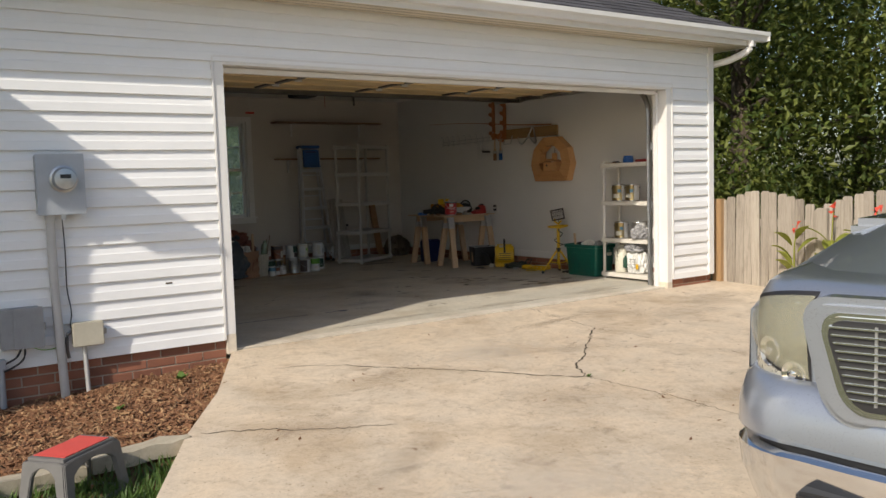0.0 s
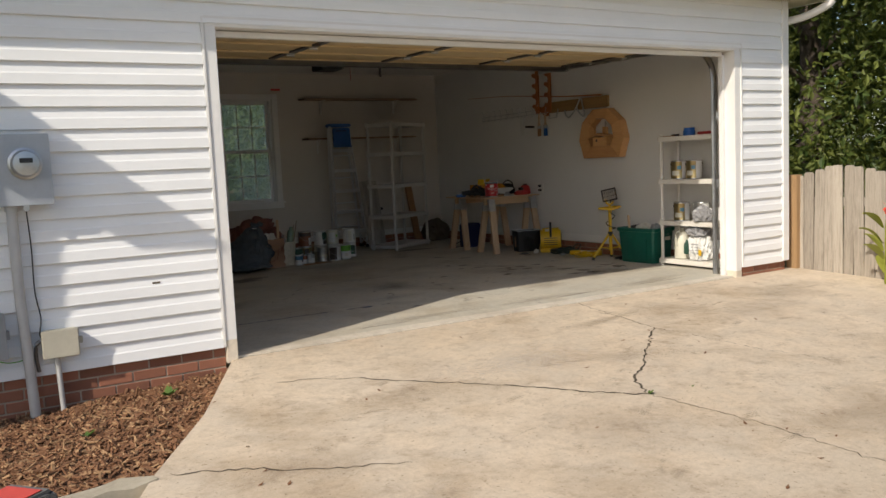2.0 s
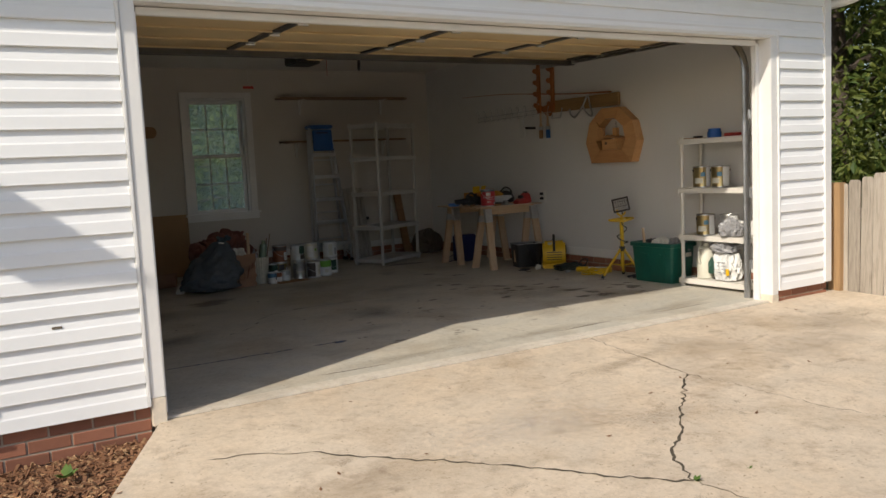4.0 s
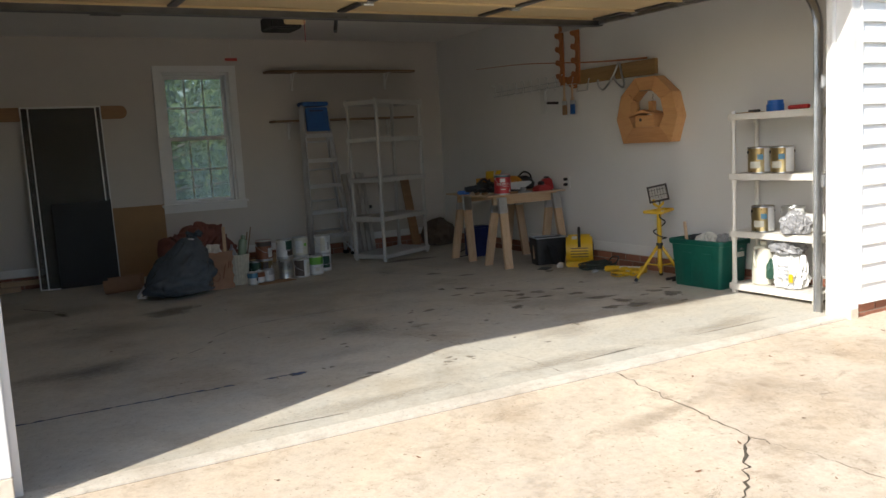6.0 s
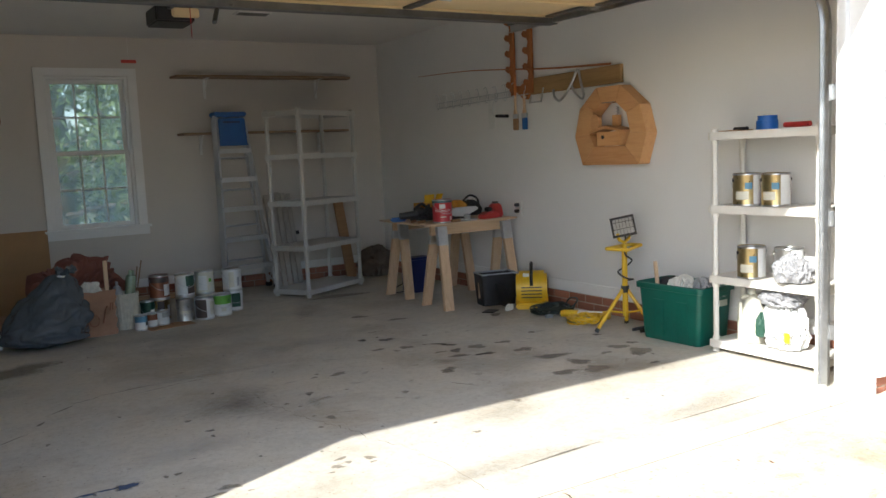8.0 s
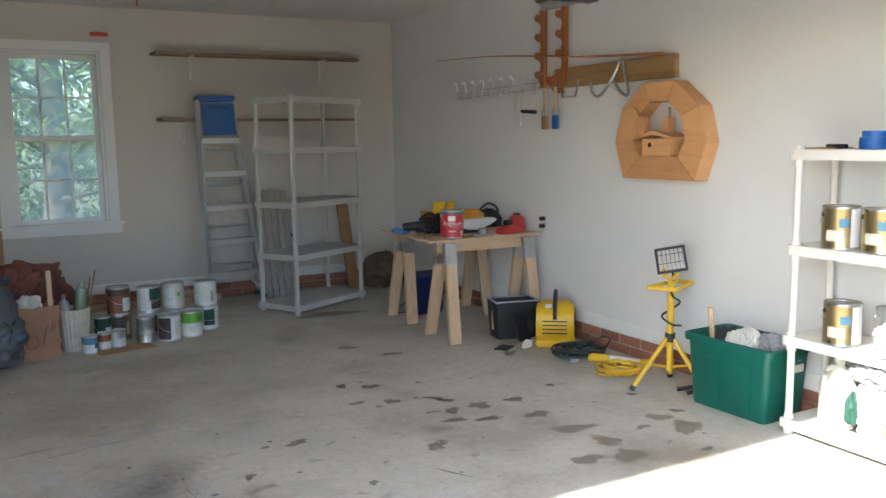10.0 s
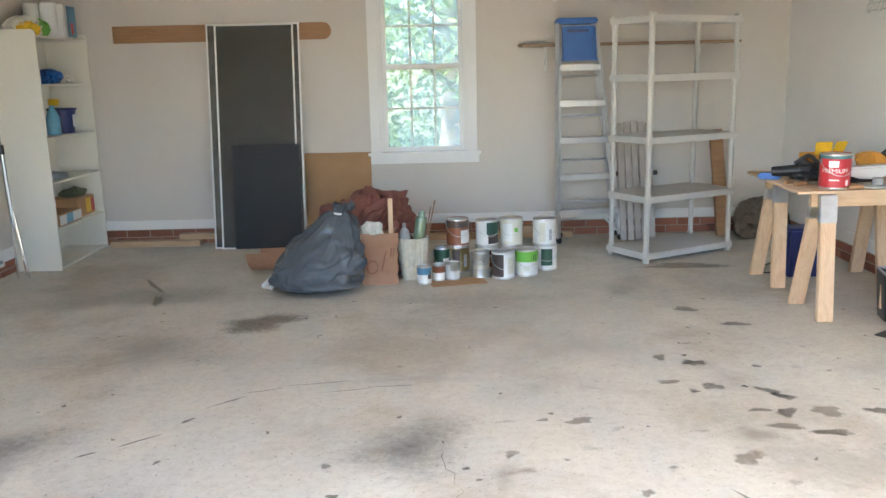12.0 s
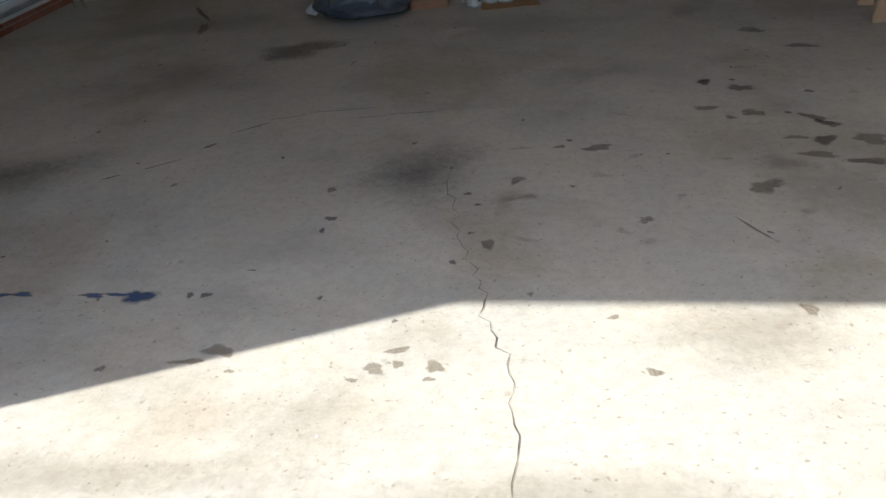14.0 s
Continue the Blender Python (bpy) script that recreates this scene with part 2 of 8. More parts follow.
M["yellow"] = mat("yellow_plastic", (0.72, 0.45, 0.015), 0.42, var=0.12, scale=6, fine=50, bump=0.08)
M["orange"] = mat("orange_yellow_card", (0.62, 0.28, 0.03), 0.6, var=0.12, scale=6, fine=60, bump=0.1)
M["red"] = mat("red_plastic", (0.42, 0.03, 0.03), 0.42, var=0.15, scale=6, fine=50, bump=0.08)
M["redpad"] = mat("red_rubber_pad", (0.62, 0.075, 0.06), 0.7, var=0.15, scale=6, fine=150, bump=0.4)
M["stool"] = mat("grey_stool_plastic", (0.16, 0.155, 0.15), 0.6, var=0.2, scale=6, fine=60, bump=0.15)
M["blue"] = mat("blue_plastic", (0.010, 0.095, 0.34), 0.42, var=0.15, scale=6, fine=50, bump=0.08)
M["navy"] = mat("navy_plastic", (0.012, 0.02, 0.10), 0.42, var=0.15, scale=6, fine=50, bump=0.08)
M["skyblue"] = mat("pale_blue_plastic", (0.16, 0.40, 0.55), 0.4, var=0.15, scale=6, fine=50, bump=0.08)
M["gold"] = mat("gold_tinned_can", (0.46, 0.355, 0.17), 0.3, 0.9, var=0.2, scale=8, fine=40, bump=0.05)
M["tin"] = mat("tinned_steel", (0.50, 0.50, 0.49), 0.3, 0.9, var=0.2, scale=9, fine=40, bump=0.05)
M["labelw"] = mat("white_can_label", (0.70, 0.70, 0.68), 0.5, var=0.08, scale=10, fine=60, bump=0.03)
M["labelg"] = mat("green_can_label", (0.16, 0.42, 0.05), 0.5, var=0.1, scale=10, fine=60, bump=0.03)
M["labeldg"] = mat("dark_green_label", (0.02, 0.07, 0.045), 0.5, var=0.1, scale=10, fine=60, bump=0.03)
M["labelbr"] = mat("brown_can_label", (0.24, 0.085, 0.04), 0.5, var=0.15, scale=10, fine=60, bump=0.03)
M["labeldk"] = mat("dark_can_label", (0.07, 0.05, 0.045), 0.5, var=0.15, scale=10, fine=60, bump=0.03)
M["labelr"] = mat("red_can_label", (0.46, 0.03, 0.04), 0.45, var=0.1, scale=10, fine=60, bump=0.03)
M["labelteal"] = mat("teal_can_rim", (0.05, 0.16, 0.17), 0.45, var=0.2, scale=10, fine=60, bump=0.03)
M["labelb"] = mat("blue_can_label", (0.10, 0.24, 0.36), 0.45, var=0.1, scale=10, fine=60, bump=0.03)
M["labelc"] = mat("cream_can_label", (0.62, 0.60, 0.50), 0.5, var=0.1, scale=10, fine=60, bump=0.03)
M["cord"] = mat("dark_green_cord", (0.022, 0.035, 0.03), 0.55, var=0.2, scale=20, fine=90)
M["lensback"] = mat("clouded_reflector", (0.66, 0.64, 0.55), 0.28, 0.6, var=0.2, scale=9, fine=30, bump=0.0)
M["darkboard"] = mat("charcoal_board", (0.020, 0.021, 0.024), 0.65, var=0.2, scale=3, fine=100)
M["sack"] = mat("brown_sackcloth", (0.12, 0.092, 0.068), 0.9, var=0.25, scale=10, fine=120, bump=0.3)
M["tape"] = mat("blue_tape", (0.015, 0.10, 0.36), 0.5, var=0.1, scale=10, fine=60)
M["teal"] = mat("teal_door_paint", (0.05, 0.105, 0.125), 0.5, var=0.1, scale=2, fine=60, bump=0.05)
M["bark"] = mat("tree_bark", (0.11, 0.085, 0.065), 0.95, var=0.4, scale=6, fine=40, bump=0.9, dist=0.02)
M["grey_rag"] = mat("grey_plastic_film", (0.30, 0.30, 0.31), 0.35, var=0.2, scale=9, fine=40, bump=0.2)
M["ragwhite"] = mat("white_rag", (0.70, 0.67, 0.60), 0.9, var=0.12, scale=20, fine=120, bump=0.4)
M["wicker"] = mat("cream_wicker", (0.62, 0.58, 0.47), 0.7, var=0.2, scale=20, fine=90, bump=0.3)
M["bottleglass"] = mat("grey_green_glass", (0.20, 0.27, 0.18), 0.18, var=0.2, scale=8, fine=40, bump=0.05, clear=0.6)
M["olive"] = mat("olive_cloth", (0.15, 0.17, 0.10), 0.9, var=0.2, scale=10, fine=120, bump=0.3)
M["stone"] = mat("pale_edging_stone", (0.44, 0.39, 0.30), 0.85, var=0.3, scale=7, fine=60, bump=0.6, dist=0.006)
M["carpaint"] = mat("silver_car_paint", (0.40, 0.43, 0.49), 0.3, 0.7, var=0.04, scale=2, fine=300, bump=0.0, clear=1.0)
M["chrome"] = mat("chrome", (0.80, 0.80, 0.80), 0.08, 1.0, var=0.05, scale=4, fine=40, bump=0.0)
M["carglass"] = mat("tinted_car_glass", (0.02, 0.025, 0.03), 0.06, 0.0, var=0.1, bump=0.0, clear=1.0)
M["flowerred"] = mat("red_petal", (0.62, 0.06, 0.03), 0.6, var=0.2, scale=10, fine=60)


def leaf_material(name, a, b_, trans=0.25):
    m, n, l, b = tree(name)
    g = n.new("ShaderNodeNewGeometry")
    tc = n.new("ShaderNodeTexCoord")
    big = noise_node(n, l, tc.outputs["Object"], 0.9, 3)
    c = ramp(n, l, g.outputs["Random Per Island"], [(0.0, a), (1.0, b_)])
    c = mixed(n, l, ramp(n, l, big, [(0.4, (0, 0, 0)), (0.65, (0.5, 0.5, 0.5))]), c, tuple(x * 0.5 for x in a))
    l.new(c, b.inputs["Base Color"])
    b.inputs["Roughness"].default_value = 0.55
    t = n.new("ShaderNodeBsdfTranslucent")
    l.new(c, t.inputs[0])
    mx = n.new("ShaderNodeMixShader")
    mx.inputs[0].default_value = trans
    l.new(b.outputs[0], mx.inputs[1])
    l.new(t.outputs[0], mx.inputs[2])
    l.new(mx.outputs[0], n["Material Output"].inputs[0])
    return m


M["leaf"] = leaf_material("tree_leaves", (0.050, 0.090, 0.016), (0.21, 0.235, 0.045))
M["leaf_pale"] = leaf_material("bright_tree_leaves", (0.10, 0.17, 0.05), (0.27, 0.36, 0.13), 0.5)
M["grass"] = leaf_material("grass_blades", (0.06, 0.13, 0.02), (0.15, 0.24, 0.05))
M["canna"] = leaf_material("canna_leaves", (0.16, 0.22, 0.03), (0.42, 0.42, 0.07), 0.35)

hm, hn, hl, hb = tree("yellowed_clear_lens")
hb.inputs["Base Color"].default_value = (0.52, 0.50, 0.36, 1)
hb.inputs["Roughness"].default_value = 0.09
hb.inputs["Alpha"].default_value = 0.42
hb.inputs["Coat Weight"].default_value = 1.0
M["lens"] = hm
nm_, nn_, nl_, nb_ = tree("fine_insect_mesh")
weave = nn_.new("ShaderNodeTexCoord")
nb_.inputs["Base Color"].default_value = (0.11, 0.105, 0.09, 1)
nb_.inputs["Roughness"].default_value = 0.7
moire = noise_node(nn_, nl_, weave.outputs["Object"], 5.0, 2, 0.5, 2.5)
mrange = nn_.new("ShaderNodeMapRange")
mrange.inputs[3].default_value, mrange.inputs[4].default_value = 0.42, 0.66
nl_.new(moire, mrange.inputs[0])
nl_.new(mrange.outputs[0], nb_.inputs["Alpha"])
M["screenmesh"] = nm_

gm, gn, gl, gb = tree("window_glass")
gb.inputs["Transmission Weight"].default_value = 1.0
gb.inputs["Roughness"].default_value = 0.02
gb.inputs["IOR"].default_value = 1.05
gb.inputs["Base Color"].default_value = (0.93, 0.96, 0.95, 1)
dusty = gn.new("ShaderNodeBsdfTranslucent")
dusty.inputs[0].default_value = (0.80, 0.86, 0.88, 1)
film_mix = gn.new("ShaderNodeMixShader")
film_mix.inputs[0].default_value = 0.27
gl.new(gb.outputs[0], film_mix.inputs[1])
gl.new(dusty.outputs[0], film_mix.inputs[2])
gl.new(film_mix.outputs[0], gn["Material Output"].inputs[0])
M["glass"] = gm

# ---- mesh helpers ----


def box(bm, x0, x1, y0, y1, z0, z1, m=None):
    vs = [bm.verts.new((x, y, z)) for x in (x0, x1) for y in (y0, y1) for z in (z0, z1)]
    for f in ((0, 1, 3, 2), (4, 6, 7, 5), (0, 4, 5, 1), (2, 3, 7, 6), (0, 2, 6, 4), (1, 5, 7, 3)):
        bm.faces.new([vs[i] for i in f])
    if m is not None:
        bmesh.ops.transform(bm, matrix=m, verts=vs)
    return vs


def tube(bm, pts, r, seg=8, r1=None, cap=True):
    """A round bar through points."""
    pts = [Vector(p) for p in pts]
    rings, up = [], Vector((0, 0, 1))
    for i, p in enumerate(pts):
        d = (pts[min(i + 1, len(pts) - 1)] - pts[max(i - 1, 0)]).normalized()
        a = d.cross(up if abs(d.z) < 0.95 else Vector((1, 0, 0))).normalized()
        b = d.cross(a)
        rr = r if r1 is None else r + (r1 - r) * i / max(1, len(pts) - 1)
        rings.append([bm.verts.new(p + (a * math.cos(2 * math.pi * k / seg) + b * math.sin(2 * math.pi * k / seg)) * rr) for k in range(seg)])
    for A, B in zip(rings, rings[1:]):
        for k in range(seg):
            bm.faces.new((A[k], A[(k + 1) % seg], B[(k + 1) % seg], B[k]))
    if cap:
        bm.faces.new(rings[0][::-1])
        bm.faces.new(rings[-1])
    return rings


def lathe(bm, prof, seg=28, c=(0, 0, 0), cap=True):
    """A turned body from (radius, height) pairs."""
    rings = [[bm.verts.new((c[0] + r * math.cos(2 * math.pi * k / seg), c[1] + r * math.sin(2 * math.pi * k / seg), c[2] + z)) for k in range(seg)] for r, z in prof]
    for A, B in zip(rings, rings[1:]):
        for k in range(seg):
            bm.faces.new((A[k], A[(k + 1) % seg], B[(k + 1) % seg], B[k]))
    if cap:
        bm.faces.new(rings[0][::-1])
        bm.faces.new(rings[-1])
    return rings


def prism(bm, poly, lo, hi, plane="xz"):
    """A flat outline given thickness; plane names the outline's axes."""
    def place(a, b, c):
        return {"xz": (a, c, b), "yz": (c, a, b), "xy": (a, b, c)}[plane]
    A = [bm.verts.new(place(a, b, lo)) for a, b in poly]
    B = [bm.verts.new(place(a, b, hi)) for a, b in poly]
    n = len(poly)
    bm.faces.new(A)
    bm.faces.new(B[::-1])
    for i in range(n):
        bm.faces.new((A[i], B[i], B[(i + 1) % n], A[(i + 1) % n]))


def part(name, bm, material, parent=None, label="", bevel=0.0, smooth=False, m=None):
    """Links a bmesh as one mesh object under a thing."""
    bmesh.ops.recalc_face_normals(bm, faces=bm.faces)
    if bevel:
        sharp = [e for e in bm.edges if len(e.link_faces) == 2 and e.calc_face_angle(0) > 0.6]
        bmesh.ops.bevel(bm, geom=sharp, offset=bevel, segments=2, affect="EDGES", clamp_overlap=True)
    me = bpy.data.meshes.new(name)
    if smooth:
        for f in bm.faces:
            f.smooth = True
    bm.to_mesh(me)
    bm.free()
    me.materials.append(M[material])
    if smooth:
        me.set_sharp_from_angle(angle=radians(38))
    ob = new(name, me)
    if parent:
        ob.parent = parent
    if m is not None:
        ob.matrix_basis = m
    if label:
        ob["label"] = label
    return ob


def thing(name, label, category, x=0, y=0, z=0, rz=0, group="", kind=""):
    e = new(name)
    e.empty_display_size = 0.1
    e.matrix_basis = pose(x, y, z, 0, 0, rz)
    return tagged(e, label, category, group, kind)


def boxpart(name, material, parent, x0, x1, y0, y1, z0, z1, bevel=0.004, label="", m=None):
    bm = bmesh.new()
    box(bm, x0, x1, y0, y1, z0, z1, m)
    return part(name, bm, material, parent, label, bevel)


def tubepart(name, material, parent, pts, r, seg=8, label="", r1=None):
    bm = bmesh.new()
    tube(bm, pts, r, seg, r1)
    return part(name, bm, material, parent, label, smooth=True)


def lathepart(name, material, parent, prof, seg=28, c=(0, 0, 0), label="", cap=True):
    bm = bmesh.new()
    lathe(bm, prof, seg, c, cap)
    return part(name, bm, material, parent, label, smooth=True)


def structure(ob, label, category):
    return tagged(ob, label, category, kind="structure")


def smooth_curve(pts, n=6):
    """Catmull-Rom through points."""
    P = [Vector(p) for p in pts]
    P = [P[0] * 2 - P[1]] + P + [P[-1] * 2 - P[-2]]
    out = []
    for i in range(1, len(P) - 2):
        for k in range(n):
            t = k / n
            a, b, c, d = P[i - 1:i + 3]
            out.append(0.5 * (2 * b + (c - a) * t + (2 * a - 5 * b + 4 * c - d) * t * t + (3 * b - a - 3 * c + d) * t ** 3))
    return out + [P[-2]]


# ---- the setting: ground, slabs, walls ----
LAP = 0.1295


def drive_z(y):
    return -0.012 + 0.05 * max(-9.0, min(0.0, y))


def ground_z(x, y):
    sunk = 0.13 if -12 <= x <= -1 and -1 <= y <= 0 else 0.0
    return drive_z(y) - 0.125 - sunk


bm = bmesh.new()
xs = [-600, -200, -60, -20, -12, -8, -5, -3, -2, -1, 0, 2, 5, 6, 8, 12, 20, 60, 200, 600]
ys = [-600, -200, -60, -20, -12, -9, -6, -4, -2, -1, 0, 3, 7, 10, 14, 20, 60, 200, 600]
gv = [[bm.verts.new((x, y, ground_z(x, y))) for y in ys] for x in xs]
for i in range(len(xs) - 1):
    for j in range(len(ys) - 1):
        bm.faces.new((gv[i][j], gv[i + 1][j], gv[i + 1][j + 1], gv[i][j + 1]))
ground = structure(part("ground", bm, "ground"), "grassy earth around the house and driveway", "ground")

# driveway slab: its edge runs off aslant from the door's jamb
bm = bmesh.new()
poly = [(-0.03, 0.013), (-0.5, -0.97), (-0.915, -1.645), (-1.31, -2.42), (-3.4, -6.6), (-5.0, -12), (9, -12), (6.4, -6), (6.1, -3.2), (5.86, 0.0), (5.74, 0.1), (5.0, -0.005), (4.92, 0.013)]
top = [bm.verts.new((x, y, drive_z(y))) for x, y in poly]
bot = [bm.verts.new((x, y, drive_z(y) - 0.1)) for x, y in poly]
bm.faces.new(top)
for i in range(len(poly)):
    j = (i + 1) % len(poly)
    bm.faces.new((top[i], bot[i], bot[j], top[j]))
bmesh.ops.triangulate(bm, faces=bm.faces)
# split where the slope ends
bmesh.ops.bisect_plane(bm, geom=bm.verts[:] + bm.edges[:] + bm.faces[:], plane_co=(0, -9, 0), plane_no=(0, 1, 0))
for v in bm.verts:
    deep = v.co.z < drive_z(v.co.y) - 0.05
    v.co.z = drive_z(v.co.y) - (0.1 if deep else 0)
driveway = structure(part("road_driveway", bm, "drive"), "cracked pale concrete driveway sloping up to the garage", "driveway")
floor = structure(boxpart("floor", "slab", None, -0.92, 5.42, 0.141, 6.30, -0.12, 0.0, 0), "stained grey concrete garage floor", "floor")
lip = structure(boxpart("floor_threshold", "lip", None, -0.03, 4.92, 0.017, 0.137, -0.12, 0.002, 0.004), "worn pale concrete strip under the garage door", "threshold")
joint = boxpart("joint", "dark", lip, -0.03, 4.92, 0.131, 0.142, -0.12, -0.003, 0)
joint2 = boxpart("joint", "dark", lip, -0.03, 4.92, 0.012, 0.024, -0.12, -0.012, 0)


def crack(parent, pts, width, zf, seed):
    """A jagged dark line in the concrete, of uneven width."""
    rr = random.Random(seed)
    bm = bmesh.new()
    fine = []
    for a, b in zip(pts, pts[1:]):
        a, b = Vector((*a, 0)), Vector((*b, 0))
        n = max(2, int((b - a).length / 0.035))
        side = Vector((-(b - a).y, (b - a).x, 0)).normalized()
        fine += [a.lerp(b, k / n) + side * rr.gauss(0, 0.010) for k in range(n)]
    fine.append(Vector((*pts[-1], 0)))
    L = R = None
    for i, p in enumerate(fine):
        d = (fine[min(i + 1, len(fine) - 1)] - fine[max(0, i - 1)]).normalized()
        s = Vector((-d.y, d.x, 0)) * width * (0.95 if parent is driveway else 0.45) * rr.uniform(0.2, 1.0) * (0.3 if i in (0, len(fine) - 1) else 1)
        z = zf(p.y) + 0.0022
        l2, r2 = bm.verts.new((p.x + s.x, p.y + s.y, z)), bm.verts.new((p.x - s.x, p.y - s.y, z))
        if L:
            bm.faces.new((L, l2, r2, R))
        L, R = l2, r2
    return part("crack", bm, "crack", parent)


flat = lambda y: 0.0
crack(driveway, [(0.45, -0.85), (0.84, -1.23), (1.18, -1.56), (1.43, -1.86), (1.65, -2.06)], 0.011, drive_z, 1)
crack(driveway, [(1.65, -2.06), (1.73, -2.40), (1.78, -2.69), (1.80, -3.11), (1.9, -3.8)], 0.004, drive_z, 2)
crack(driveway, [(1.65, -2.06), (1.80, -1.80), (2.0, -1.655), (2.42, -1.285), (2.80, -0.98)], 0.009, drive_z, 3)
crack(driveway, [(2.80, -0.98), (2.84, -0.575), (2.90, 0.0)], 0.005, drive_z, 4)
crack(driveway, [(2.80, -0.98), (2.87, -1.35), (2.92, -1.775), (3.1, -2.3)], 0.003, drive_z, 5)
crack(driveway, [(-0.85, -1.67), (-0.586, -1.778), (-0.307, -1.973), (0.1, -2.15)], 0.008, drive_z, 6)
crack(driveway, [(0.45, -0.85), (0.25, -0.72), (0.02, -0.66)], 0.006, drive_z, 9)
crack(lip, [(2.88, 0.025), (2.80, 0.07), (2.70, 0.13)], 0.004, lambda y: 0.002, 7)
crack(floor, [(2.69, 0.145), (2.68, 0.45), (2.675, 0.72), (2.60, 0.95), (2.57, 1.13), (2.47, 1.45), (2.42, 1.70), (2.38, 1.95)], 0.004, flat, 8)


def stain(parent, material, x, y, rx, ry, rot=0, zf=flat, seed=0):
    rr = random.Random(seed)
    bm = bmesh.new()
    layer = bm.verts.layers.float.new("radius")
    c = bm.verts.new((0, 0, 0))
    rings = []
    ph = [rr.uniform(0, 6.3) for _ in range(4)]
    for k in range(1, 7):
        ring = []
        for i in range(28):
            a = 2 * math.pi * i / 28
            w = 1 + 0.22 * math.sin(2 * a + ph[0]) + 0.16 * math.sin(3 * a + ph[1]) + 0.1 * math.sin(5 * a + ph[2])
            v = bm.verts.new((math.cos(a) * rx * w * k / 6 * 1.15, math.sin(a) * ry * w * k / 6 * 1.15, 0))
            v[layer] = k / 6
            ring.append(v)
        rings.append(ring)
    for i in range(28):
        bm.faces.new((c, rings[0][i], rings[0][(i + 1) % 28]))
        for A, B in zip(rings, rings[1:]):
            bm.faces.new((A[i], B[i], B[(i + 1) % 28], A[(i + 1) % 28]))
    slope = 0.05 if zf is drive_z else 0.0
    m = Matrix.Translation((x, y, zf(y) + 0.0012 + 0.0002 * (seed % 7))) @ Matrix.Rotation(math.atan(slope), 4, "X") @ Matrix.Rotation(radians(rot), 4, "Z")
    return part("stain", bm, material, parent, m=m)


